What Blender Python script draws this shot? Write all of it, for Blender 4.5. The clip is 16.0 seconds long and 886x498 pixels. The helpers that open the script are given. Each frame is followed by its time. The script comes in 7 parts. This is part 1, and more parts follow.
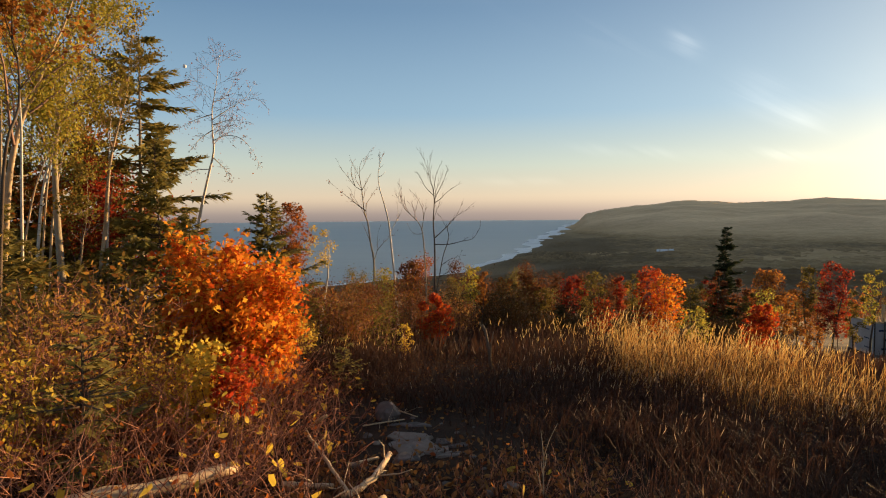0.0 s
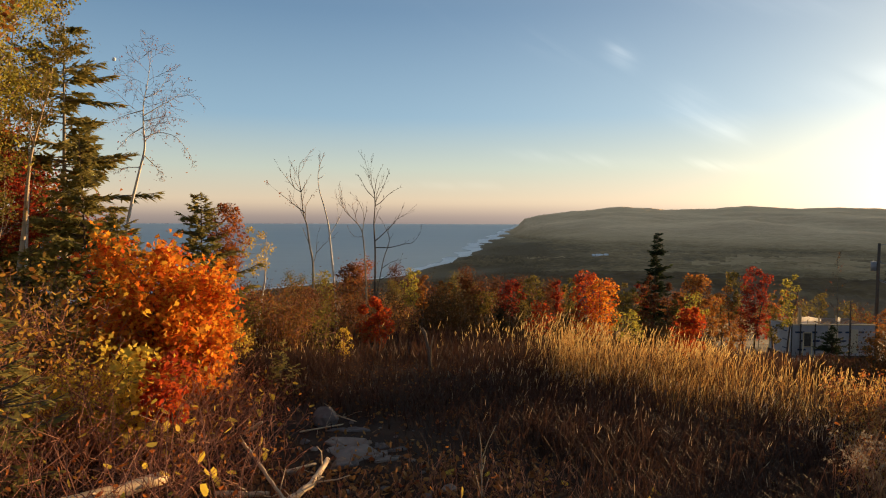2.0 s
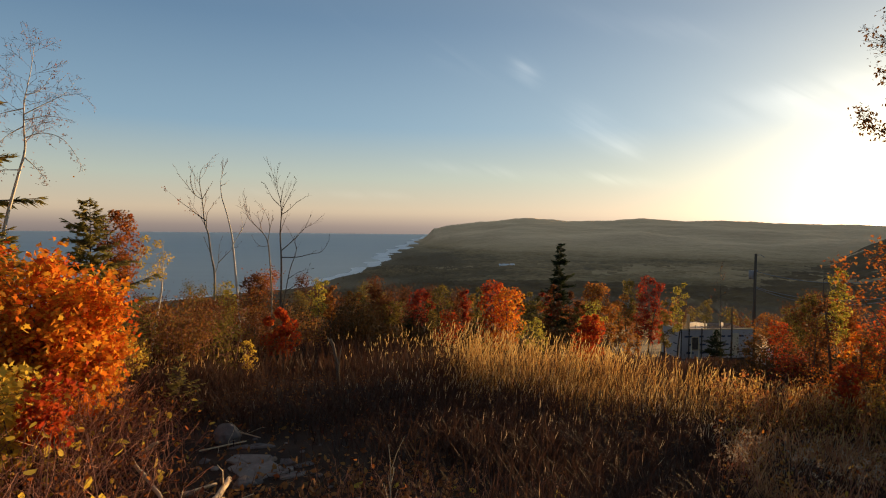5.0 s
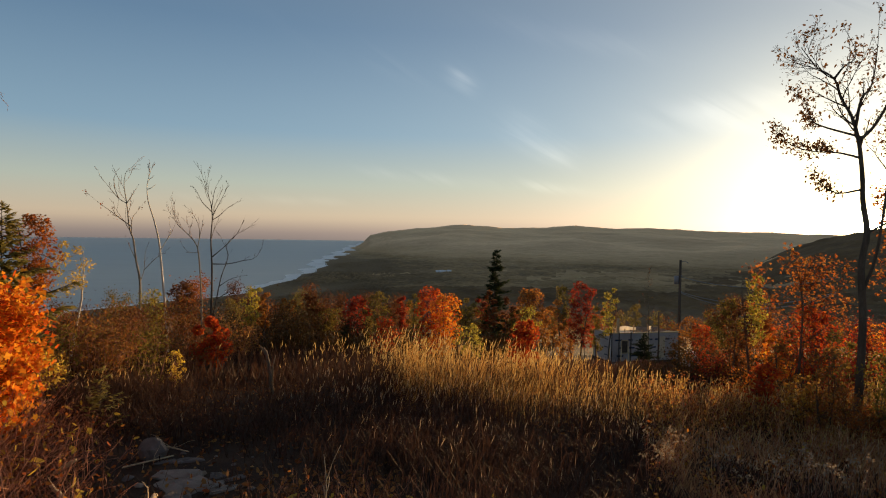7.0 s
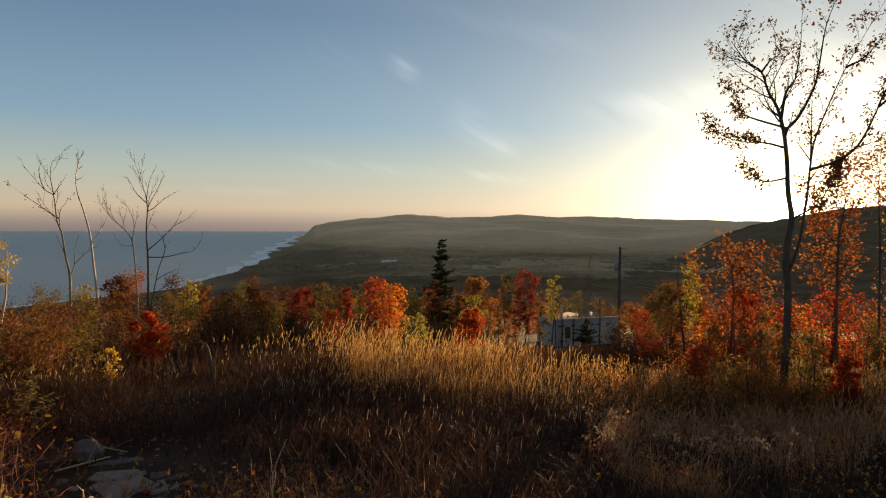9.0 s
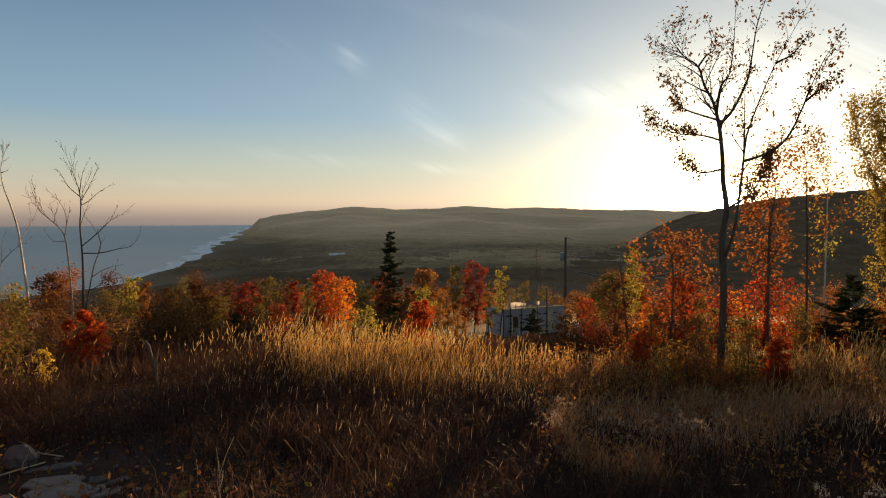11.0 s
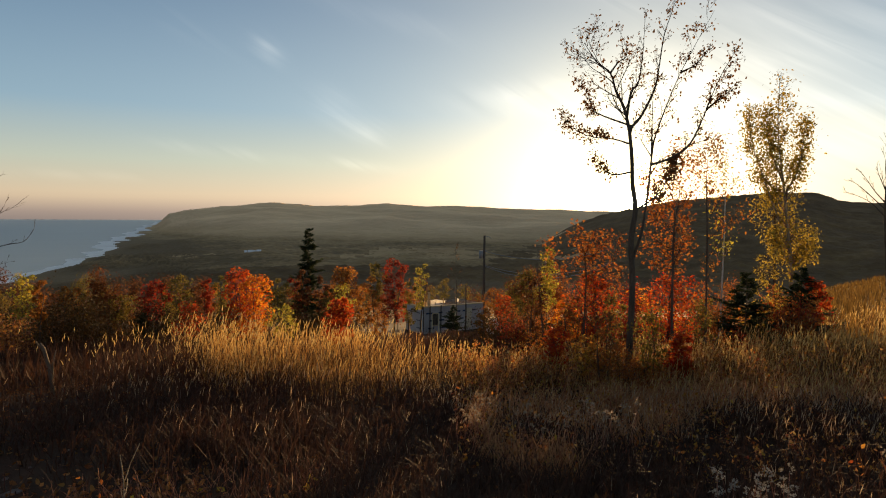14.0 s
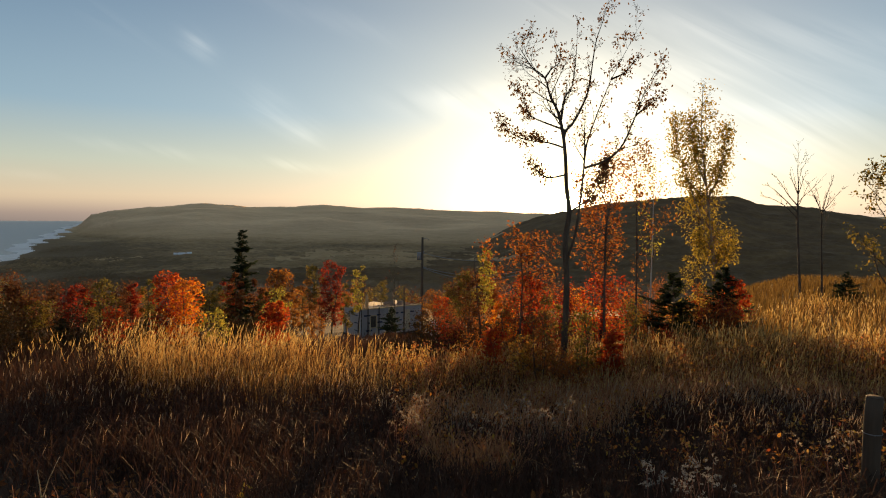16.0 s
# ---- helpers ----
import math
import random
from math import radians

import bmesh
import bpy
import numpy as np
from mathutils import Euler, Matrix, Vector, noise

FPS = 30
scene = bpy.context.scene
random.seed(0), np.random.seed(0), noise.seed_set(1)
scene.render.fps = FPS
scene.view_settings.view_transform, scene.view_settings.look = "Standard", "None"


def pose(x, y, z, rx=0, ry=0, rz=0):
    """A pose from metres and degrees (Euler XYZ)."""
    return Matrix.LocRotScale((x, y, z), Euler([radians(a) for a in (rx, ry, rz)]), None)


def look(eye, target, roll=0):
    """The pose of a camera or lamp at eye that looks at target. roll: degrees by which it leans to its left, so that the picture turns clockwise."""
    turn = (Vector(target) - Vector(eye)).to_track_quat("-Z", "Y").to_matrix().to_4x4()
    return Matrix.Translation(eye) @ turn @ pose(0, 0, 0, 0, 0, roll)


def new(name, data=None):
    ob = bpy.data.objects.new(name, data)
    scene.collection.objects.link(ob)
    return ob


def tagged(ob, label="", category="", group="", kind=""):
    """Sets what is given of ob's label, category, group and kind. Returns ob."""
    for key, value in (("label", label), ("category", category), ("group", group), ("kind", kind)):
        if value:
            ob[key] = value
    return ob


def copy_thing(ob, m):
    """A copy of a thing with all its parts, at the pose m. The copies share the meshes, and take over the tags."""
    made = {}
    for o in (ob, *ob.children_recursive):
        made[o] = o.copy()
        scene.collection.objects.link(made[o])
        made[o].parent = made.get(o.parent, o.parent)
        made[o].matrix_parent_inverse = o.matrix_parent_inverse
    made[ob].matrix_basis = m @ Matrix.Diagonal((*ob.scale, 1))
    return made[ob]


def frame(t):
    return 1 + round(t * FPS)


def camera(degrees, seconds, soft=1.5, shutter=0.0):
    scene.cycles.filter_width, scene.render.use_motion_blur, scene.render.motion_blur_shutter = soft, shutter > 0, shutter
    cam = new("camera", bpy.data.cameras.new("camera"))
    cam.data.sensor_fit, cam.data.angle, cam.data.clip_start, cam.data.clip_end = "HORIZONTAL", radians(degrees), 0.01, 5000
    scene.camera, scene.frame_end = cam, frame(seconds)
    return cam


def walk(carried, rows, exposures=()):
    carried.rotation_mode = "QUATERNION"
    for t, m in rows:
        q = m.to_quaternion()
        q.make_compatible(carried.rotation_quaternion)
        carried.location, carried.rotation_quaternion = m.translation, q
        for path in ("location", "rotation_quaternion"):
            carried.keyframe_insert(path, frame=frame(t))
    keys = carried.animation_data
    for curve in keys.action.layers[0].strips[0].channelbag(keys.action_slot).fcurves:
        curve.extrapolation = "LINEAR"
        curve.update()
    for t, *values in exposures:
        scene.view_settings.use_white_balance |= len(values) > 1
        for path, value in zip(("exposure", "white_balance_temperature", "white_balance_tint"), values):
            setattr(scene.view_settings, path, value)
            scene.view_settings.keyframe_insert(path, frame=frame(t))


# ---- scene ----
cam = camera(71.0, 16.0, 1.1)
EYE = (0.0, 0.0, 1.7)
PATH = [
    (0, pose(*EYE, 86.87, 0.49, 0.00)),
    (0.5, pose(*EYE, 86.83, 0.50, -1.34)),
    (1, pose(*EYE, 86.86, 0.30, -2.62)),
    (1.5, pose(*EYE, 86.99, 0.05, -3.92)),
    (2, pose(*EYE, 87.17, -0.23, -5.44)),
    (2.5, pose(*EYE, 87.32, -0.43, -6.83)),
    (3, pose(*EYE, 87.50, -0.61, -8.26)),
    (3.5, pose(*EYE, 87.73, -0.70, -9.64)),
    (4, pose(*EYE, 87.87, -0.67, -11.07)),
    (6.5, pose(*EYE, 88.65, -0.83, -18.01)),
    (7, pose(*EYE, 88.81, -0.85, -19.59)),
    (7.5, pose(*EYE, 88.77, -0.70, -21.03)),
    (8, pose(*EYE, 88.55, -0.62, -22.29)),
    (8.5, pose(*EYE, 88.25, -0.47, -23.45)),
    (9, pose(*EYE, 87.91, -0.30, -24.63)),
    (11.5, pose(*EYE, 87.13, 0.18, -30.55)),
    (12, pose(*EYE, 87.11, 0.08, -31.68)),
    (12.5, pose(*EYE, 87.05, -0.10, -32.80)),
    (13, pose(*EYE, 87.08, -0.09, -33.94)),
    (13.5, pose(*EYE, 86.98, -0.29, -35.27)),
    (14, pose(*EYE, 86.97, -0.50, -36.72)),
    (14.5, pose(*EYE, 86.98, -0.59, -38.16)),
    (15, pose(*EYE, 87.05, -0.63, -39.57)),
    (15.5, pose(*EYE, 87.10, -0.79, -41.01)),
    (16, pose(*EYE, 87.18, -0.61, -42.43)),
]
walk(cam, PATH, [(0, 1.2, 6600, 10), (4, 1.0, 6600, 10), (7, 0.79, 6600, 10), (9, 0.82, 6650, 10), (12.5, 0.94, 6800, 10), (16, 0.94, 6900, 10)])


SUN_AZ, SUN_EL = 54.2, 1.75


def polar(az, d):
    """Plan position d metres off, az degrees clockwise from +y."""
    return d * math.sin(radians(az)), d * math.cos(radians(az))


# ---- light ----
def build_world():
    """Evening sky: a Nishita sky softened by thin haze, the sun's aureole and a few wisps of cirrus."""
    world = bpy.data.worlds.new("evening_sky")
    scene.world = world
    world.use_nodes = True
    nt = world.node_tree
    nt.nodes.clear()
    N, L = nt.nodes.new, nt.links.new

    def math_(op, a, b=0.0, c=0.0):
        n = N("ShaderNodeMath")
        n.operation = op
        for s, v in zip(n.inputs, (a, b, c)):
            if isinstance(v, bpy.types.NodeSocket):
                L(v, s)
            else:
                s.default_value = v
        return n.outputs[0]

    def vec(op, a, b):
        n = N("ShaderNodeVectorMath")
        n.operation = op
        for s, v in zip(n.inputs, (a, b)):
            if isinstance(v, bpy.types.NodeSocket):
                L(v, s)
            else:
                s.default_value = v
        return n

    def scaled(colour, k):
        n = N("ShaderNodeVectorMath")
        n.operation = "SCALE"
        if isinstance(colour, bpy.types.NodeSocket):
            L(colour, n.inputs[0])
        else:
            n.inputs[0].default_value = colour
        if isinstance(k, bpy.types.NodeSocket):
            L(k, n.inputs["Scale"])
        else:
            n.inputs["Scale"].default_value = k
        return n.outputs[0]

    out, bg = N("ShaderNodeOutputWorld"), N("ShaderNodeBackground")
    sky = N("ShaderNodeTexSky")
    sky.sky_type = "NISHITA"
    sky.sun_disc = False
    sky.sun_elevation = radians(SUN_EL)
    sky.sun_rotation = radians(SUN_AZ)
    sky.altitude, sky.air_density, sky.dust_density, sky.ozone_density = 200, 1.0, 1.0, 3.0
    pale = N("ShaderNodeHueSaturation")
    pale.inputs["Saturation"].default_value = 0.6
    L(sky.outputs[0], pale.inputs["Color"])
    co = N("ShaderNodeTexCoord").outputs["Generated"]
    sep = N("ShaderNodeSeparateXYZ")
    L(co, sep.inputs[0])
    el = math_("MULTIPLY", math_("ARCSINE", sep.outputs[2]), 180 / math.pi)
    az = math_("MULTIPLY", math_("ARCTAN2", sep.outputs[0], sep.outputs[1]), 180 / math.pi)
    # light scattered by the hazy air, by height above the horizon
    r = N("ShaderNodeValToRGB")
    stops = SKY_STOPS
    e = r.color_ramp.elements
    while len(e) < len(stops):
        e.new(0.5)
    for q, (p, col) in zip(e, stops):
        q.position, q.color = (p + 10) / 100, (*col, 1)
    L(math_("DIVIDE", math_("ADD", el, 10.0), 100.0), r.inputs[0])
    total = vec("ADD", scaled(pale.outputs[0], SKY_SHARE), scaled(r.outputs[0], HAZE_SHARE)).outputs[0]
    # aureole
    s = (math.cos(radians(SUN_EL)) * math.sin(radians(SUN_AZ)), math.cos(radians(SUN_EL)) * math.cos(radians(SUN_AZ)), math.sin(radians(SUN_EL)))
    d = math_("MAXIMUM", vec("DOT_PRODUCT", co, s).outputs["Value"], 0.0)
    for power, k, col in AUREOLE:
        total = vec("ADD", total, scaled(col, math_("MULTIPLY", math_("POWER", d, float(power)), k))).outputs[0]
    # cirrus
    comb = N("ShaderNodeCombineXYZ")
    u = math_("ADD", math_("MULTIPLY", az, 0.8), math_("MULTIPLY", el, 0.9))
    v = math_("SUBTRACT", math_("MULTIPLY", el, 0.8), math_("MULTIPLY", az, -0.45))
    L(math_("MULTIPLY", u, 0.16), comb.inputs[0])
    L(math_("MULTIPLY", v, 0.42), comb.inputs[1])
    fine = N("ShaderNodeTexNoise")
    fine.inputs["Scale"].default_value, fine.inputs["Detail"].default_value, fine.inputs["Distortion"].default_value = 1.1, 6.0, 0.9
    L(comb.outputs[0], fine.inputs["Vector"])
    wisp = math_("MULTIPLY", math_("MAXIMUM", math_("SUBTRACT", fine.outputs[0], 0.36), 0.0), 2.6)
    mask = 0.0
    for a0, e0, wa, we, tilt, k in CLOUDS:
        da, de = math_("SUBTRACT", az, a0), math_("SUBTRACT", el, e0)
        p = math_("DIVIDE", math_("ADD", math_("MULTIPLY", da, math.cos(tilt)), math_("MULTIPLY", de, math.sin(tilt))), wa)
        q = math_("DIVIDE", math_("SUBTRACT", math_("MULTIPLY", de, math.cos(tilt)), math_("MULTIPLY", da, math.sin(tilt))), we)
        rr = math_("ADD", math_("MULTIPLY", p, p), math_("MULTIPLY", q, q))
        mask = math_("ADD", mask, math_("MULTIPLY", math_("POWER", 2.718, math_("MULTIPLY", rr, -1.0)), k))
    cover = math_("MULTIPLY", wisp, mask)
    total = vec("ADD", total, scaled((1.0, 0.92, 0.8), cover)).outputs[0]
    bg.inputs["Strength"].default_value = 0.15
    L(total, bg.inputs[0])
    L(bg.outputs[0], out.inputs[0])


SKY_SHARE, HAZE_SHARE = 0.32, 0.9
SKY_STOPS = [(-10, (0.5, 0.45, 0.42)), (-1, (0.62, 0.58, 0.64)), (0.2, (1.2, 0.98, 0.88)), (1.5, (2.25, 1.78, 1.28)), (4.5, (1.65, 1.8, 1.55)), (9, (0.78, 1.26, 1.66)), (18, (0.36, 0.71, 1.14)), (30, (0.3, 0.47, 0.71)), (90, (0.42, 0.46, 0.52))]
AUREOLE = [(6, 0.64, (1.0, 0.9, 0.62)), (30, 1.9, (1.0, 0.85, 0.48)), (120, 4.8, (1.0, 0.77, 0.3)), (1500, 26.0, (1.0, 0.82, 0.42)), (30000, 420.0, (1.0, 0.9, 0.6))]
# degrees clockwise, degrees up, half sizes, tilt, strength
CLOUDS = [(21.0, 13.9, 1.4, 0.9, -0.5, 0.9), (27.0, 9.2, 2.4, 1.3, -0.6, 0.75), (29.8, 7.6, 2.0, 1.0, -0.3, 0.8), (12.0, 16.0, 6.0, 0.8, -0.35, 0.28), (28.5, 4.6, 3.5, 0.45, -0.12, 0.7), (17.0, 5.4, 5.0, 0.5, -0.1, 0.4), (2.0, 3.0, 9.0, 0.4, 0.0, 0.25),
          (66.0, 9.5, 8.0, 0.9, -0.16, 0.9), (70.0, 14.5, 10.0, 1.4, -0.24, 0.6), (57.0, 17.0, 8.0, 1.1, -0.2, 0.4), (48.0, 9.6, 5.0, 0.7, 0.05, 0.5), (62.0, 12.5, 9.0, 2.0, -0.1, 1.4), (45.0, 11.0, 7.0, 1.2, 0.1, 0.8), (72.0, 7.0, 6.0, 3.0, 0.3, 1.2), (33.0, 17.0, 9.0, 1.0, -0.2, 0.2)]


build_world()
sun = new("sun", bpy.data.lights.new("sun", "SUN"))
sun.data.energy, sun.data.angle, sun.data.color = 5.0, radians(0.6), (1.0, 0.62, 0.28)
sx, sy = polar(SUN_AZ, 1)
sun.matrix_world = look((sx * 50, sy * 50, 1.7 + 50 * math.tan(radians(SUN_EL))), (0, 0, 1.7))


# ---- materials ----
def material(name, build):
    m = bpy.data.materials.new(name)
    m.use_nodes = True
    nt = m.node_tree
    nt.nodes.clear()
    out = nt.nodes.new("ShaderNodeOutputMaterial")
    nt.links.new(build(nt).outputs[0], out.inputs[0])
    return m


def node(nt, kind, props=(), **ins):
    n = nt.nodes.new(kind)
    if props:
        n.operation = props["operation"]
    for k, v in ins.items():
        sock = n.inputs[int(k[1:])] if k[0] == "i" and k[1:].isdigit() else n.inputs[k.replace("_", " ")]
        if isinstance(v, bpy.types.NodeSocket):
            nt.links.new(v, sock)
        else:
            sock.default_value = v
    return n


def ramp(nt, fac, stops):
    r = nt.nodes.new("ShaderNodeValToRGB")
    el = r.color_ramp.elements
    while len(el) < len(stops):
        el.new(0.5)
    for e, (p, c) in zip(el, stops):
        e.position, e.color = p, (*c, 1)
    nt.links.new(fac, r.inputs[0])
    return r.outputs[0]


def leafy(name, colours, thin=0.45, rough=0.75, grain=30.0):
    """Thin leaves or stalks: each piece takes one of the colours, and light shines through."""
    def build(nt):
        geo = node(nt, "ShaderNodeNewGeometry")
        n = len(colours)
        col = ramp(nt, geo.outputs["Random Per Island"], [(i / max(1, n - 1), c) for i, c in enumerate(colours)])
        co = node(nt, "ShaderNodeTexCoord")
        tex = node(nt, "ShaderNodeTexNoise", Vector=co.outputs["Object"], Scale=grain, Detail=3.0)
        k = node(nt, "ShaderNodeMapRange", Value=tex.outputs[0], To_Min=0.65, To_Max=1.3)
        mixed = node(nt, "ShaderNodeVectorMath", {"operation": "SCALE"}, i0=col, Scale=k.outputs[0])
        d = node(nt, "ShaderNodeBsdfPrincipled", Base_Color=mixed.outputs[0], Roughness=rough, Specular_IOR_Level=0.12)
        tr = node(nt, "ShaderNodeBsdfTranslucent", Color=mixed.outputs[0])
        return node(nt, "ShaderNodeMixShader", i0=thin, i1=d.outputs[0], i2=tr.outputs[0])
    return material(name, build)


def rough_surface(name, colours, scale=4.0, fine=60.0, rough=0.9, bump=0.3, stretch=(1, 1, 1), coord="Object", dist=0.02, sheen=0.0):
    """Two scales of mottling and a fine relief."""
    def build(nt):
        co = node(nt, "ShaderNodeTexCoord")
        mp = node(nt, "ShaderNodeMapping", Vector=co.outputs[coord], Scale=stretch)
        big = node(nt, "ShaderNodeTexNoise", Vector=mp.outputs[0], Scale=scale, Detail=6.0, Roughness=0.62)
        small = node(nt, "ShaderNodeTexNoise", Vector=mp.outputs[0], Scale=fine, Detail=4.0, Roughness=0.7)
        f = node(nt, "ShaderNodeMath", {"operation": "MULTIPLY_ADD"}, i0=small.outputs[0], i1=0.45, i2=0.0)
        g = node(nt, "ShaderNodeMath", {"operation": "MULTIPLY_ADD"}, i0=big.outputs[0], i1=1.3, i2=f.outputs[0])
        h = node(nt, "ShaderNodeMath", {"operation": "SUBTRACT"}, i0=g.outputs[0], i1=0.38)
        n = len(colours)
        col = ramp(nt, h.outputs[0], [(0.15 + 0.7 * i / max(1, n - 1), c) for i, c in enumerate(colours)])
        b = node(nt, "ShaderNodeBump", Height=g.outputs[0], Strength=bump, Distance=dist)
        return node(nt, "ShaderNodeBsdfPrincipled", Base_Color=col, Roughness=rough, Normal=b.outputs[0], Sheen_Weight=sheen, Sheen_Roughness=0.5, Sheen_Tint=(1.0, 0.7, 0.42, 1), Specular_IOR_Level=0.15)
    return material(name, build)


def birch_bark(name, pale, dark):
    def build(nt):
        co = node(nt, "ShaderNodeTexCoord")
        mp = node(nt, "ShaderNodeMapping", Vector=co.outputs["Object"], Scale=(6, 6, 40))
        band = node(nt, "ShaderNodeTexNoise", Vector=mp.outputs[0], Scale=1.0, Detail=4.0)
        big = node(nt, "ShaderNodeTexNoise", Vector=co.outputs["Object"], Scale=3.0, Detail=4.0)
        s = node(nt, "ShaderNodeMath", {"operation": "MULTIPLY_ADD"}, i0=big.outputs[0], i1=0.5, i2=band.outputs[0])
        col = ramp(nt, s.outputs[0], [(0.52, dark), (0.62, pale), (0.9, tuple(0.85 * c for c in pale))])
        b = node(nt, "ShaderNodeBump", Height=s.outputs[0], Strength=0.4, Distance=0.01)
        return node(nt, "ShaderNodeBsdfPrincipled", Base_Color=col, Roughness=0.65, Normal=b.outputs[0])
    return material(name, build)


SOIL = rough_surface("soil_and_litter", [(0.014, 0.007, 0.0045), (0.036, 0.018, 0.009), (0.08, 0.04, 0.019)], 1.3, 30, bump=0.6)
WOODS = rough_surface("far_woodland", [(0.08, 0.048, 0.022), (0.14, 0.086, 0.037), (0.24, 0.15, 0.06)], 0.012, 0.09, bump=0.8, dist=3.0, sheen=0.05)
def hazy_hill_woods(nt):
    """Woods darker on the plain, paler up the ridge: distance haze put into the colour."""
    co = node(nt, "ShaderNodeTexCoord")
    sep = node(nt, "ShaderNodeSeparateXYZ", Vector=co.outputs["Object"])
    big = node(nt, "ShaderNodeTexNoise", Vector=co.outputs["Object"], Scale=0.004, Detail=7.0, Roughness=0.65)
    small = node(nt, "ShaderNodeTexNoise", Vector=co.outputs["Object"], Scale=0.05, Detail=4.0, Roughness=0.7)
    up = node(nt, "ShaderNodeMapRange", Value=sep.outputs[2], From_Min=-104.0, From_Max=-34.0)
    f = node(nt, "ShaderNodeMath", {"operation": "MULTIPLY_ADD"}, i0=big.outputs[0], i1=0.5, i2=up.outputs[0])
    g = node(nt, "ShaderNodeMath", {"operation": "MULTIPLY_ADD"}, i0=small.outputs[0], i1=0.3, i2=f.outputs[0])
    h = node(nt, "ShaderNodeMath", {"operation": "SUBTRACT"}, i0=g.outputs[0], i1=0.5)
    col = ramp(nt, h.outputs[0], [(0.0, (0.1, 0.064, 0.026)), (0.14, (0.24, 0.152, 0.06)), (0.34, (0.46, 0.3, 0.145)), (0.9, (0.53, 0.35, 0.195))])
    # sheen grows with height as well, standing in for the same haze
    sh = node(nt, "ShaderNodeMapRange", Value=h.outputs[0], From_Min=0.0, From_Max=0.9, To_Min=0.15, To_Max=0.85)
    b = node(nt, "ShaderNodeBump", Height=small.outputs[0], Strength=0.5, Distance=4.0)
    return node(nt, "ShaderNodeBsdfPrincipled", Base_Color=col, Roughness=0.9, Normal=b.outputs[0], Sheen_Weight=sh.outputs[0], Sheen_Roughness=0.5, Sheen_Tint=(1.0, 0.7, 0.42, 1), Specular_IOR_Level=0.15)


HILL = material("haze_paled_woodland", hazy_hill_woods)
FIELD = rough_surface("stubble_field", [(0.3, 0.18, 0.08), (0.4, 0.26, 0.12), (0.5, 0.35, 0.17)], 0.01, 0.1, bump=0.3, dist=1.0, sheen=0.22)
BEACH = rough_surface("tidal_flat", [(0.6, 0.54, 0.48), (0.78, 0.73, 0.68), (0.92, 0.89, 0.85)], 0.01, 0.08, rough=0.4, bump=0.05)
BEACH.node_tree.nodes["Principled BSDF"].inputs["Specular IOR Level"].default_value = 0.35
ROCK = rough_surface("grey_granite", [(0.09, 0.074, 0.066), (0.15, 0.125, 0.112), (0.23, 0.195, 0.175)], 5, 70, bump=0.5)
SLAB = rough_surface("pale_flat_stone", [(0.15, 0.12, 0.098), (0.22, 0.18, 0.15), (0.3, 0.25, 0.21)], 4, 60, bump=0.4)
GRAVEL = rough_surface("gravel_drive", [(0.036, 0.028, 0.022), (0.056, 0.044, 0.035), (0.085, 0.068, 0.055)], 0.8, 12, rough=1.0, bump=0.5)
BARK = rough_surface("grey_brown_bark", [(0.05, 0.036, 0.026), (0.1, 0.075, 0.055), (0.17, 0.135, 0.1)], 8, 60, bump=0.6, stretch=(1, 1, 0.25))
PALE_BARK = rough_surface("pale_poplar_bark", [(0.16, 0.13, 0.09), (0.3, 0.25, 0.18), (0.4, 0.35, 0.26)], 6, 50, bump=0.4, stretch=(1, 1, 0.4))
BIRCH = birch_bark("white_birch_bark", (0.62, 0.56, 0.46), (0.10, 0.07, 0.05))
GOLD_BARK = birch_bark("golden_birch_bark", (0.37, 0.27, 0.16), (0.11, 0.07, 0.042))
LOG_BARK = birch_bark("weathered_birch_log", (0.6, 0.43, 0.25), (0.22, 0.14, 0.08))
POST_WOOD = rough_surface("brown_post_wood", [(0.06, 0.042, 0.03), (0.1, 0.072, 0.052), (0.15, 0.11, 0.08)], 4, 45, 0.9, 0.5, (1, 1, 0.12))
SNAG_WOOD = rough_surface("grey_dead_wood", [(0.1, 0.08, 0.06), (0.17, 0.14, 0.105), (0.24, 0.2, 0.15)], 4, 45, 0.9, 0.5, (1, 1, 0.15))
CUT_WOOD = rough_surface("cut_wood", [(0.4, 0.28, 0.15), (0.55, 0.4, 0.22), (0.65, 0.5, 0.3)], 12, 90, bump=0.2)
CANE = leafy("red_brown_canes", [(0.19, 0.075, 0.05), (0.29, 0.12, 0.078), (0.37, 0.185, 0.12), (0.22, 0.095, 0.065)], 0.05, 0.7)
STRAW = leafy("dry_straw_grass", [(0.5, 0.27, 0.075), (0.62, 0.37, 0.11), (0.42, 0.19, 0.055), (0.7, 0.47, 0.16), (0.54, 0.28, 0.08)], 0.42, 0.5)
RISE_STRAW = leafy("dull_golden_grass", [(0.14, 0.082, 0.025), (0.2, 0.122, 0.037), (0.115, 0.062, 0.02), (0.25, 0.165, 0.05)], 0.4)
# dry weeds, with the shade below the brow put into their browns
SHADE_WEED = leafy("shade_dark_weeds", [(0.052, 0.026, 0.019), (0.08, 0.04, 0.027), (0.045, 0.026, 0.019), (0.11, 0.06, 0.038)], 0.3)
HEAD = leafy("pale_seed_heads", [(0.62, 0.45, 0.18), (0.72, 0.55, 0.24), (0.52, 0.35, 0.13)], 0.5)
# near seed heads paler, their sunlit glints put into the colour
PALE_HEAD = leafy("sunlit_pale_heads", [(0.44, 0.33, 0.22), (0.55, 0.43, 0.3), (0.34, 0.24, 0.16)], 0.45)
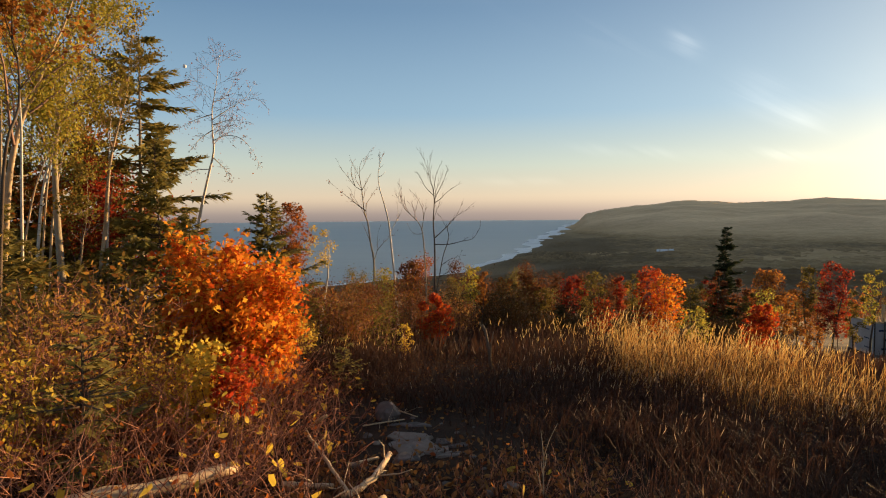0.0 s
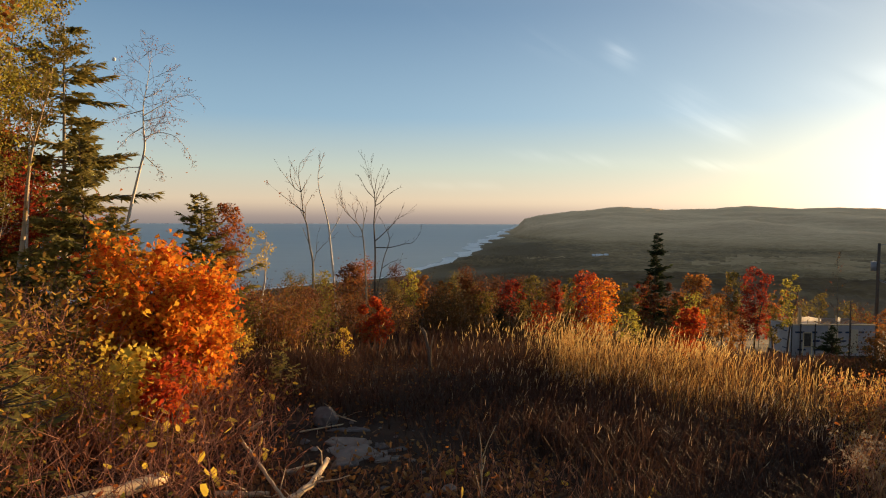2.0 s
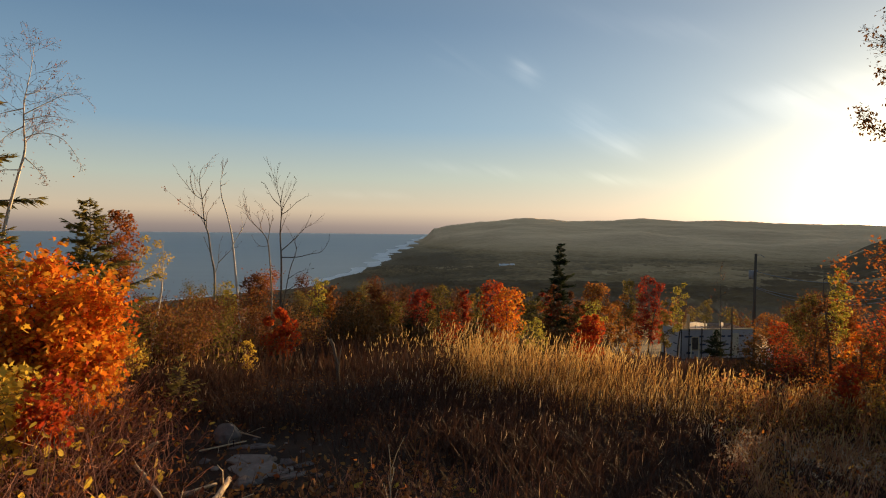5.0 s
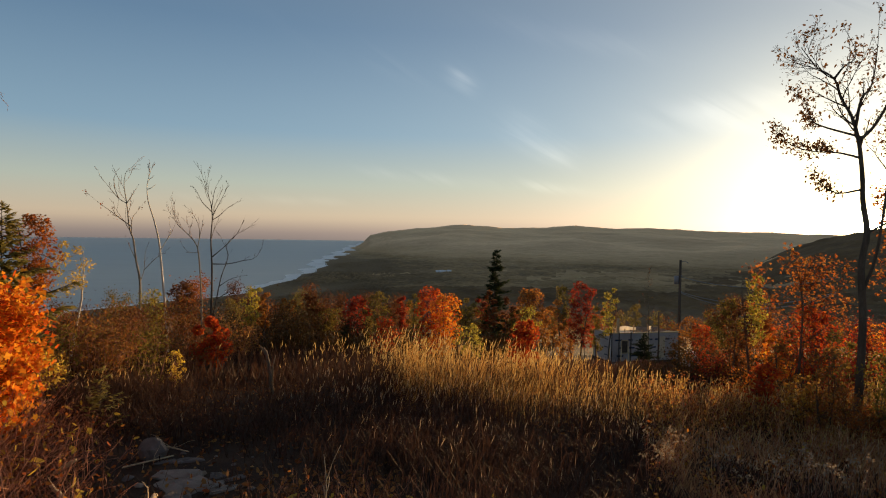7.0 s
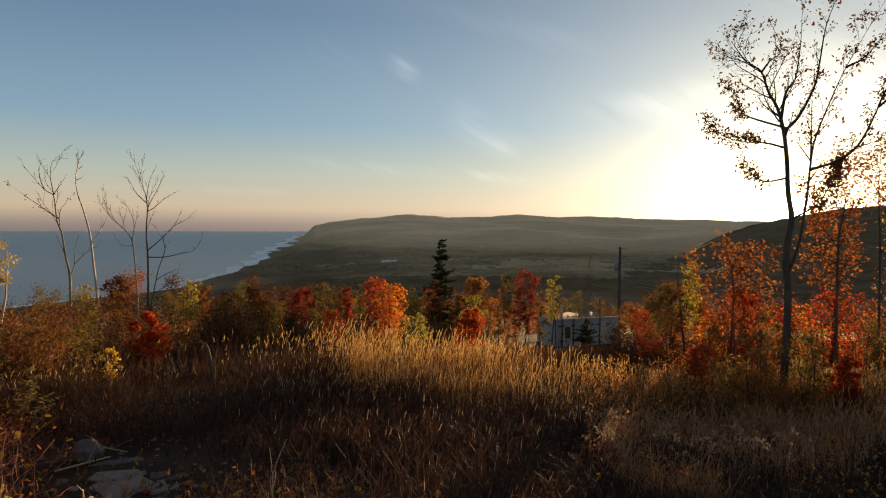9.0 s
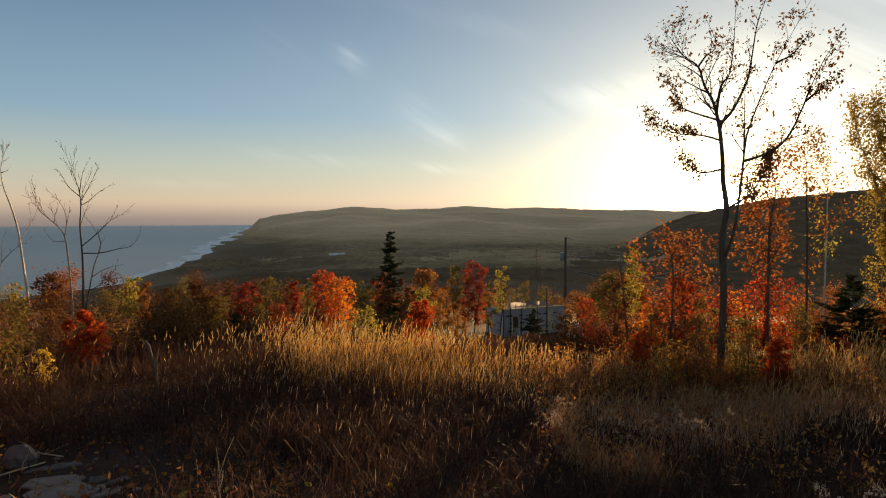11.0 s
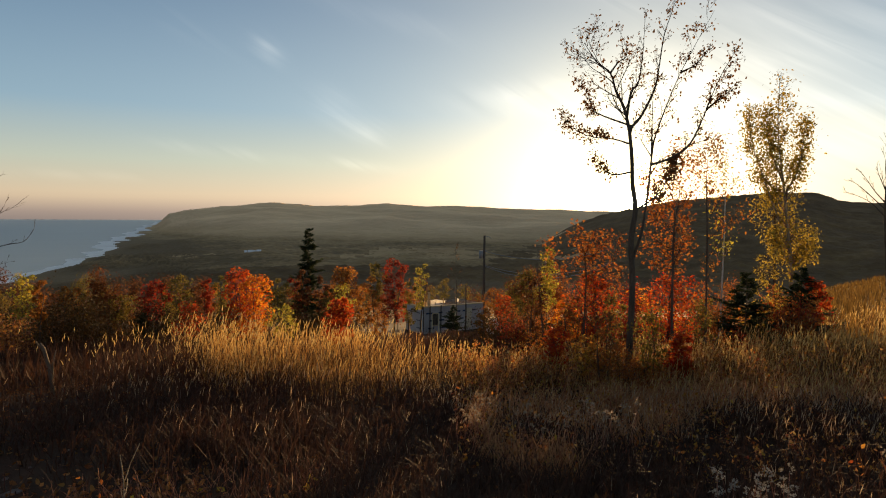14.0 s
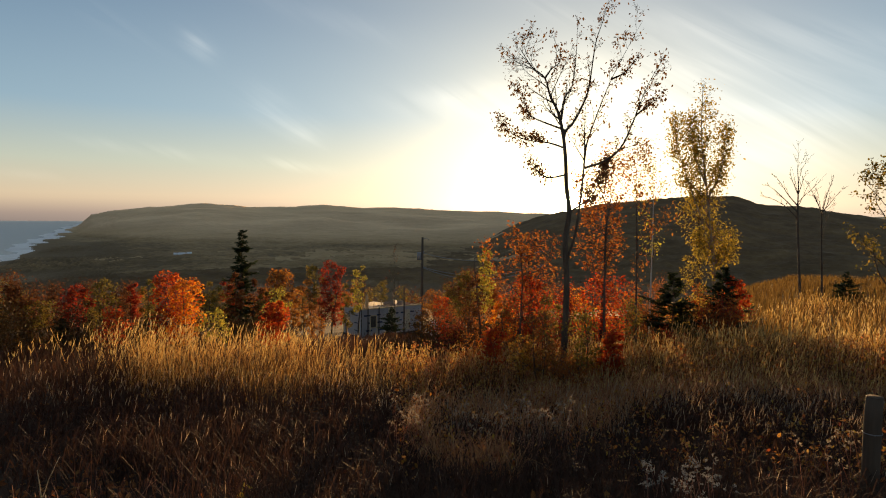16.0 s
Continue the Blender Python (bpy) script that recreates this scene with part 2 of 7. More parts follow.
# maple leaves darkened so that they read as backlit against the sky
BACKLIT_LEAF = leafy("backlit_dark_leaves", [(0.16, 0.085, 0.04), (0.22, 0.11, 0.045), (0.12, 0.065, 0.035), (0.28, 0.14, 0.05)], 0.35)
TWIG = rough_surface("purple_brown_twigs", [(0.2, 0.125, 0.105), (0.32, 0.215, 0.18)], 8, 60)
# red-brown weeds in a lighter tone that carries the backlight
WEED_BACKLIT = leafy("backlit_red_weeds", [(0.42, 0.19, 0.085), (0.52, 0.27, 0.12), (0.33, 0.14, 0.07), (0.6, 0.36, 0.16), (0.36, 0.12, 0.07)], 0.42)
WEED_LEAF = leafy("red_brown_weed_leaves", [(0.46, 0.18, 0.065), (0.56, 0.29, 0.09), (0.36, 0.13, 0.055), (0.6, 0.4, 0.13), (0.46, 0.1, 0.05)], 0.5)
BLADE = leafy("brown_grass_blades", [(0.12, 0.055, 0.024), (0.18, 0.09, 0.038), (0.085, 0.05, 0.022), (0.22, 0.12, 0.05)], 0.4)
NEEDLE = leafy("spruce_needles", [(0.18, 0.17, 0.05), (0.26, 0.23, 0.07), (0.34, 0.27, 0.09), (0.22, 0.2, 0.06)], 0.42)
DARK_NEEDLE = leafy("dark_fir_needles", [(0.03, 0.042, 0.018), (0.046, 0.06, 0.025), (0.062, 0.075, 0.03)], 0.25)
ORANGE = leafy("orange_maple_leaves", [(0.68, 0.19, 0.02), (0.74, 0.32, 0.03), (0.62, 0.1, 0.018), (0.76, 0.46, 0.05), (0.68, 0.22, 0.022), (0.5, 0.06, 0.015), (0.72, 0.28, 0.03)], 0.5)
RED = leafy("red_maple_leaves", [(0.29, 0.03, 0.02), (0.35, 0.045, 0.022), (0.19, 0.022, 0.017), (0.38, 0.08, 0.026), (0.23, 0.03, 0.02)], 0.48)
RUST = leafy("rust_leaves", [(0.33, 0.09, 0.025), (0.42, 0.14, 0.03), (0.25, 0.06, 0.02), (0.45, 0.19, 0.045), (0.2, 0.1, 0.03)], 0.5)
FLAME = leafy("red_orange_maple_leaves", [(0.5, 0.072, 0.02), (0.38, 0.036, 0.018), (0.6, 0.17, 0.025), (0.28, 0.03, 0.018), (0.5, 0.095, 0.02), (0.44, 0.05, 0.02)], 0.5)
BRONZE = leafy("bronze_maple_leaves", [(0.3, 0.11, 0.026), (0.38, 0.17, 0.034), (0.22, 0.07, 0.02), (0.42, 0.22, 0.045), (0.27, 0.055, 0.02)], 0.5)
GOLD = leafy("golden_leaves", [(0.4, 0.34, 0.05), (0.48, 0.4, 0.07), (0.32, 0.3, 0.05), (0.24, 0.24, 0.05), (0.46, 0.3, 0.04)], 0.5)
OLIVE = leafy("olive_leaves", [(0.16, 0.13, 0.03), (0.24, 0.18, 0.04), (0.1, 0.095, 0.026), (0.3, 0.2, 0.045)], 0.45)
# undergrowth browns darkened to hold the hollow's shade
DIM = leafy("shade_dark_undergrowth", [(0.06, 0.035, 0.014), (0.09, 0.05, 0.018), (0.05, 0.042, 0.016), (0.12, 0.06, 0.02)], 0.3)
MIXED = leafy("brown_green_shrub_leaves", [(0.12, 0.09, 0.03), (0.22, 0.1, 0.032), (0.3, 0.11, 0.03), (0.17, 0.13, 0.04), (0.34, 0.16, 0.04), (0.2, 0.06, 0.025)], 0.45)
WARM = leafy("yellow_brown_shrub_leaves", [(0.5, 0.27, 0.045), (0.4, 0.16, 0.035), (0.6, 0.4, 0.07), (0.3, 0.12, 0.03), (0.42, 0.3, 0.06)], 0.5)
YELLOW = leafy("yellow_leaves", [(0.6, 0.42, 0.05), (0.7, 0.5, 0.08), (0.5, 0.36, 0.05)], 0.5)
LITTER = leafy("fallen_leaves", [(0.2, 0.09, 0.035), (0.3, 0.13, 0.04), (0.14, 0.07, 0.035), (0.38, 0.2, 0.06), (0.25, 0.07, 0.03)], 0.2)
SEED = leafy("brown_seed_fluff", [(0.34, 0.27, 0.19), (0.42, 0.34, 0.25), (0.26, 0.19, 0.13)], 0.35)
POPLAR = leafy("dull_gold_poplar_leaves", [(0.34, 0.25, 0.05), (0.44, 0.32, 0.06), (0.24, 0.2, 0.045), (0.52, 0.36, 0.06)], 0.5)
# dark red-brown leaves, dulled further to carry the hollow's weak light
WINE = leafy("shade_dulled_wine_leaves", [(0.13, 0.05, 0.024), (0.18, 0.065, 0.025), (0.1, 0.05, 0.022), (0.22, 0.1, 0.03), (0.14, 0.035, 0.022)], 0.4)
FLUFF = leafy("dry_white_flower_heads", [(0.34, 0.3, 0.25), (0.42, 0.38, 0.32), (0.27, 0.23, 0.19)], 0.35)


# ---- mesh makers ----
def mesh_of(name, V, F, mat, smooth=False):
    """One mesh out of arrays of points and of equal-sided faces."""
    V, F = np.asarray(V, np.float32), np.asarray(F, np.int32)
    me = bpy.data.meshes.new(name)
    me.vertices.add(len(V))
    me.vertices.foreach_set("co", V.ravel())
    me.loops.add(F.size)
    me.loops.foreach_set("vertex_index", F.ravel())
    me.polygons.add(len(F))
    me.polygons.foreach_set("loop_start", np.arange(0, F.size, F.shape[1], dtype=np.int32))
    if smooth:
        me.polygons.foreach_set("use_smooth", np.ones(len(F), bool))
    me.update(calc_edges=True)
    me.materials.append(mat)
    return me


def part(name, me, parent, label=""):
    ob = new(name, me)
    ob.parent = parent
    return tagged(ob, label)


def part_bm(name, bm, mat, parent, label=""):
    me = bpy.data.meshes.new(name)
    bm.to_mesh(me)
    bm.free()
    me.materials.append(mat)
    return part(name, me, parent, label)


def stack(pieces):
    """Joins (V, F) pairs."""
    vs, fs, n = [], [], 0
    for V, F in pieces:
        vs.append(V)
        fs.append(np.asarray(F) + n)
        n += len(V)
    return np.concatenate(vs), np.concatenate(fs)


def tube(pts, radii, sides=6):
    """A tapered tube along pts, as quads, closed by pinched ends."""
    P = np.asarray(pts, float)
    R = np.asarray(radii, float)
    T = np.gradient(P, axis=0)
    T /= np.linalg.norm(T, axis=1)[:, None] + 1e-9
    ref = np.array([0.0, 0, 1]) if abs(T[:, 2]).mean() < 0.8 else np.array([1.0, 0, 0])
    U = np.cross(T, ref)
    U /= np.linalg.norm(U, axis=1)[:, None] + 1e-9
    W = np.cross(T, U)
    P = np.concatenate([P[:1], P, P[-1:]])
    R = np.concatenate([[R[0] * 0.05], R, [R[-1] * 0.05]])
    U, W = np.concatenate([U[:1], U, U[-1:]]), np.concatenate([W[:1], W, W[-1:]])
    a = np.arange(sides) * 2 * np.pi / sides
    V = P[:, None] + R[:, None, None] * (np.cos(a)[None, :, None] * U[:, None] + np.sin(a)[None, :, None] * W[:, None])
    i = np.arange(len(P) - 1)[:, None] * sides + np.arange(sides)[None]
    j = np.arange(len(P) - 1)[:, None] * sides + (np.arange(sides)[None] + 1) % sides
    F = np.stack([i, j, j + sides, i + sides], -1).reshape(-1, 4)
    return V.reshape(-1, 3), F


def wander(rng, start, way, length, n, bend, lift=0.0):
    """A crooked line of n + 1 points."""
    pts = [np.array(start, float)]
    d = np.array(way, float)
    d /= np.linalg.norm(d)
    for _ in range(n):
        d = d + rng.normal(0, bend, 3) + np.array([0, 0, lift])
        d /= np.linalg.norm(d)
        pts.append(pts[-1] + d * length / n)
    return np.array(pts)


def limbs(rng, pts, radii, levels, count, spread, ratio, lift, bend, first=0.3):
    """Side branches of a line, and theirs in turn: lists of (points, radii) level by level, and twig-end places."""
    made, ends = [], []
    todo = [(pts, radii, 0)]
    while todo:
        P, R, lev = todo.pop()
        if lev == levels:
            ends += [P[i] for i in range(1, len(P))]
            continue
        length = np.linalg.norm(P[-1] - P[0])
        for k in range(count[lev]):
            f = first + (1 - first) * (k + rng.random()) / count[lev] if lev == 0 else 0.2 + 0.8 * (k + rng.random()) / count[lev]
            x = f * (len(P) - 1)
            i = min(int(x), len(P) - 2)
            at = P[i] + (P[i + 1] - P[i]) * (x - i)
            r = R[i] + (R[i + 1] - R[i]) * (x - i)
            axis = (P[i + 1] - P[i]) / np.linalg.norm(P[i + 1] - P[i])
            side = rng.normal(0, 1, 3)
            side -= axis * side.dot(axis)
            side /= np.linalg.norm(side)
            ang = radians(spread[lev] * rng.uniform(0.7, 1.3))
            way = axis * math.cos(ang) + side * math.sin(ang)
            ln = length * ratio[lev] * rng.uniform(0.6, 1.2) * (1.15 - 0.6 * f)
            Q = wander(rng, at, way, ln, 6 if lev == 0 else 4, bend, lift)
            rr = np.linspace(r * 0.62, r * 0.16, len(Q))
            made.append((Q, rr, lev + 1))
            todo.append((Q, rr, lev + 1))
    return made, np.array(ends) if ends else np.zeros((0, 3))


MAPLE_LEAF = np.array([(0, -0.1), (0.28, -0.22), (0.24, 0.05), (0.55, 0.22), (0.3, 0.36), (0.0, 0.85), (-0.3, 0.36), (-0.55, 0.22), (-0.24, 0.05), (-0.28, -0.22)])
STAR_LEAF = np.array([(0, -0.1), (0.52, 0.12), (0.22, 0.34), (0.0, 0.85), (-0.22, 0.34), (-0.52, 0.12)])
OVAL_LEAF = np.array([(0, -0.05), (0.24, 0.2), (0.2, 0.55), (0, 0.85), (-0.2, 0.55), (-0.24, 0.2)])
QUAD_LEAF = np.array([(0, 0), (0.3, 0.4), (0, 0.85), (-0.3, 0.4)])


def leaves(rng, at, size, shape=QUAD_LEAF, droop=0.5, vary=0.35, curl=0.15):
    """A flat or slightly curled leaf at each place, turned at random and drooping."""
    n, k = len(at), len(shape)
    yaw = rng.uniform(0, 2 * np.pi, n)
    pitch = rng.normal(-droop, 0.6, n)
    roll = rng.normal(0, 0.7, n)
    f = np.stack([np.cos(yaw) * np.cos(pitch), np.sin(yaw) * np.cos(pitch), np.sin(pitch)], 1)
    s = np.stack([-np.sin(yaw), np.cos(yaw), np.zeros(n)], 1)
    u = np.cross(s, f)
    s = s * np.cos(roll)[:, None] + u * np.sin(roll)[:, None]
    u = np.cross(s, f)
    sz = size * rng.uniform(1 - vary, 1 + vary, n)
    V = at[:, None] + sz[:, None, None] * (shape[None, :, :1] * s[:, None] + shape[None, :, 1:] * f[:, None]
                                            + curl * (np.abs(shape[None, :, :1]) - 0.5 * shape[None, :, 1:] ** 2) * u[:, None])
    F = np.arange(n * k).reshape(n, k)
    return V.reshape(-1, 3), F


def scatter_round(rng, pts, n, r):
    return pts[rng.integers(0, len(pts), n)] + rng.normal(0, r, (n, 3))


# ---- the lie of the land ----
def ease(x, a, b):
    t = np.clip((x - a) / (b - a), 0, 1)
    return t * t * (3 - 2 * t)


def waves(x, y, size, seed):
    """Smooth rolling noise between about -1 and 1."""
    rng = np.random.default_rng(seed)
    z = 0
    for k in range(9):
        a, ph, w = rng.uniform(0, 2 * np.pi), rng.uniform(0, 2 * np.pi), rng.uniform(0.6, 2.4) / size
        z = z + np.sin((x * math.cos(a) + y * math.sin(a)) * w * 2 + ph) / 3.2
    return z


def sea_level(r):
    return -112 + 68 * ease(r, 1900, 4900)


def land_height(x, y):
    x, y = np.asarray(x, float), np.asarray(y, float)
    r = np.hypot(x, y) + 1e-6
    az = np.degrees(np.arctan2(x, y))
    s1 = np.interp(az, [-180, -100, -40, -15, 0, 45, 62, 75, 100, 180], [-0.02, 0.02, 0.06, 0.09, 0.11, 0.11, 0.09, 0.055, 0.03, -0.02])
    s2 = np.interp(az, [-180, -100, -40, -15, 0, 20, 45, 58, 72, 85, 110, 180], [0.0, 0.05, 0.09, 0.115, 0.14, 0.176, 0.176, 0.14, 0.05, 0.05, 0.03, 0.0])
    near = -s1 * np.minimum(r, 12) - s2 * (np.clip(r, 12, 58) - 12)
    s3 = np.interp(az, [-180, -120, -60, 60, 100, 150, 180], [0.02, 0.08, 0.145, 0.145, 0.13, 0.05, 0.02])
    slope = near - s3 * np.maximum(r - 58, 0)
    slope = slope + 0.05 * waves(x, y, 2.2, 3) * ease(r, 2.5, 6) + 0.5 * waves(x, y, 25, 4) * ease(r, 60, 150)
    floor = -101 + 4 * waves(x, y, 260, 5)
    base = np.maximum(slope, floor) + 1.5 * np.exp(-((slope - floor) / 6) ** 2)
    # the wooded ridge across the valley and the nearer hill beside it
    el = np.interp(az, [-180, 10.6, 12.0, 12.9, 14.6, 18, 20, 22, 26, 29, 31.5, 34, 38, 42, 45, 52, 62, 80, 100, 180],
                   [-1.6, -1.6, -0.75, 0.0, 0.35, 0.72, 0.95, 1.04, 0.78, 0.88, 1.08, 0.88, 0.97, 0.72, 0.66, 0.5, 0.5, 0.4, 0.3, -1.0])
    crest = 1.7 + 3700 * np.tan(np.radians(el)) + 3 * waves(x, y, 120, 6)
    foot = np.interp(az, [9, 11, 13, 16, 20, 40], [3250, 3050, 2750, 2350, 2150, 2000])
    f = np.clip((r - foot) / (3700 - foot), 0, 1.25)
    rise = np.where(f < 1, f ** 0.8 * (0.6 + 0.4 * np.sin(np.clip(f, 0, 1) * np.pi / 2)), 1 - 0.35 * (f - 1))
    gully = 10 * waves(x, y, 300, 7) * np.sin(np.clip(f, 0, 1) * np.pi)
    far = np.where(f > 0, base + (crest - base) * rise + gully, base)
    el2 = np.interp(az, [-180, 44, 46.3, 48.2, 50.8, 53.1, 57, 62, 66, 67.5, 69.5, 72, 75, 78, 84, 95, 120, 180],
                    [-3, -3, -2.1, -1.0, 0.0, 0.6, 1.5, 1.85, 2.1, 2.05, 1.4, 1.25, 0.7, 0.15, -0.2, 0.6, 0.5, -3])
    crest2 = 1.7 + 2300 * np.tan(np.radians(el2)) + 2.5 * waves(x, y, 90, 8)
    f2 = np.clip((r - 1000) / 1300, 0, 1.3)
    rise2 = np.where(f2 < 1, f2 ** 1.15, 1 - 0.5 * (f2 - 1))
    far2 = np.where(f2 > 0, base + (crest2 - base) * rise2 + 5 * waves(x, y, 180, 9) * np.sin(np.clip(f2, 0, 1) * np.pi), base)
    z = np.maximum(far, far2)
    # the coast: land only to the right of this line
    cx = np.interp(y, [-5000, -400, 300, 985, 1229, 1621, 2010, 2405, 2650, 2900, 3300, 4007, 4700, 5000], [-2500, -900, -520, -174, 43, 170, 270, 352, 425, 520, 640, 865, 1130, 1240])
    cx = cx + 6 * waves(x, y, 130, 10) + 20 * waves(y, x, 260, 11)
    inland = (x - cx) / (110 + 20 * ease(r, 2200, 3400))
    sea = sea_level(r)
    shore = sea + 1.5 + 5 * np.clip(inland, -2, 1) + 0.7 * waves(x, y, 90, 12)
    return np.where(r < 400, z, np.where(inland > 1, np.maximum(z, sea + 4 + 5 * np.clip(inland - 1, 0, 3)),
                    shore + (np.maximum(z, sea + 4) - shore) * ease(inland, 0, 1)))


def ground_at(x, y):
    return float(land_height(x, y))


def build_ground():
    az = np.radians(np.concatenate([np.arange(-46, 1, 0.6), np.arange(1, 15, 0.125), np.arange(15, 96, 0.44), np.arange(96, 314, 3.0)]))
    r = np.concatenate([[0.0], np.geomspace(0.6, 62, 90), np.geomspace(64, 900, 95), np.geomspace(909, 4950, 300)])
    X, Y = r[:, None] * np.sin(az)[None], r[:, None] * np.cos(az)[None]
    Z = land_height(X, Y)
    # wooded land is seen as its canopy
    rng = np.random.default_rng(15)
    R = np.hypot(X, Y)
    tops = rng.random(Z.shape) ** 2 * np.interp(R, [90, 250, 1500, 2600, 5000], [0, 3.5, 6.0, 5.0, 4.0])
    Z = Z + tops * ease(Z - sea_level(R), 5, 12) * np.where(R > 90, 1, 0)
    nr, na = X.shape
    V = np.stack([X, Y, Z], -1).reshape(-1, 3)
    i, j = np.meshgrid(np.arange(nr - 1), np.arange(na), indexing="ij")
    k = (j + 1) % na
    F = np.stack([i * na + j, (i + 1) * na + j, (i + 1) * na + k, i * na + k], -1).reshape(-1, 4)
    me = mesh_of("ground", V, F, SOIL, True)
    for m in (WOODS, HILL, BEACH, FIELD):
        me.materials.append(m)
    rc = np.repeat((r[:-1] + r[1:]) / 2, na)
    above = Z - sea_level(np.hypot(X, Y))
    low = np.minimum(above[:-1], above[1:]).ravel()
    azc = np.tile(np.degrees(az), nr - 1)
    xc, yc = rc * np.sin(np.radians(azc)), rc * np.cos(np.radians(azc))
    near_hill = (azc > np.interp(rc, [1150, 1700, 2300, 2420], [41, 44, 46.5, 47]) + 1.2 * waves(xc, yc, 120, 17) + 0.6 * waves(xc, yc, 35, 18)) & (rc < 2420)
    # land beyond the plain and near hill takes the haze-paled woods
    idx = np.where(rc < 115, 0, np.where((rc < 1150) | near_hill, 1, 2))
    idx = np.where((low < 2.6) & (rc > 500) & (azc < 17), 3, idx)
    # stubble fields, with more pale patches sunward to stand for the glare veil
    idx = np.where((rc > 1350) & (rc < 1780) & (azc > 13) & (azc < 50) & (waves(xc, yc, 150, 16) + 0.6 * waves(xc, yc, 40, 19) > np.where(azc > 24, 0.45, 0.75)), 4, idx)
    me.polygons.foreach_set("material_index", idx.astype(np.int32))
    ob = new("ground", me)
    tagged(ob, "brown leaf-littered hilltop sloping to woods and a shore", "ground", kind="structure")
    return ob


def build_sea():
    def mat(nt):
        co = node(nt, "ShaderNodeTexCoord")
        mp = node(nt, "ShaderNodeMapping", Vector=co.outputs["Object"], Scale=(0.004, 0.012, 0.01))
        big = node(nt, "ShaderNodeTexNoise", Vector=mp.outputs[0], Scale=1.0, Detail=5.0)
        rip = node(nt, "ShaderNodeTexNoise", Vector=co.outputs["Object"], Scale=0.15, Detail=4.0)
        col = ramp(nt, big.outputs[0], [(0.3, (0.14, 0.115, 0.115)), (0.7, (0.17, 0.14, 0.14))])
        b = node(nt, "ShaderNodeBump", Height=rip.outputs[0], Strength=0.02, Distance=1.5)
        rg = node(nt, "ShaderNodeMapRange", Value=big.outputs[0], To_Min=0.26, To_Max=0.34)
        return node(nt, "ShaderNodeBsdfPrincipled", Base_Color=col, Roughness=rg.outputs[0], Normal=b.outputs[0], Specular_IOR_Level=0.36)
    az = np.radians(np.arange(0, 360, 2.0))
    r = np.concatenate([[400.0], np.linspace(700, 4980, 40)])
    X, Y = r[:, None] * np.sin(az)[None], r[:, None] * np.cos(az)[None]
    Z = np.repeat(sea_level(r)[:, None], len(az), 1)
    na = len(az)
    i, j = np.meshgrid(np.arange(len(r) - 1), np.arange(na), indexing="ij")
    k = (j + 1) % na
    F = np.stack([i * na + j, (i + 1) * na + j, (i + 1) * na + k, i * na + k], -1).reshape(-1, 4)
    ob = new("water", mesh_of("water", np.stack([X, Y, Z], -1).reshape(-1, 3), F, material("evening_sea", mat), True))
    tagged(ob, "hazy blue-grey sea below the hills", "sea", kind="structure")


build_ground()
build_sea()


# ---- plants ----


def sky_points(line, d, rng=None, base_z=0.0, origin=(0, 0), wob=0.0):
    """Places d metres off, given as (degrees clockwise, degrees up), relative to a tree's foot."""
    out = []
    for k, (az, el) in enumerate(line):
        dd = d + (rng.normal(0, wob) if rng is not None and k > 1 else 0)
        x, y = polar(az, dd)
        out.append((x - origin[0], y - origin[1], 1.7 + dd * math.tan(radians(el)) - base_z))
    return np.array(out)


def smooth_line(P, per=4):
    """Catmull-Rom through the points."""
    Q = np.concatenate([[2 * P[0] - P[1]], P, [2 * P[-1] - P[-2]]])
    out = []
    for i in range(1, len(Q) - 2):
        for t in np.arange(per) / per:
            a, b, c, d = Q[i - 1], Q[i], Q[i + 1], Q[i + 2]
            out.append(0.5 * (2 * b + (c - a) * t + (2 * a - 5 * b + 4 * c - d) * t * t + (3 * b - a - 3 * c + d) * t ** 3))
    out.append(Q[-2])
    return np.array(out)


def branch_mesh(name, made, mat, sides=(5, 4, 3, 3)):
    return mesh_of(name, *stack([tube(P, R, sides[min(l, 3)]) for P, R, l in made]), mat, True)


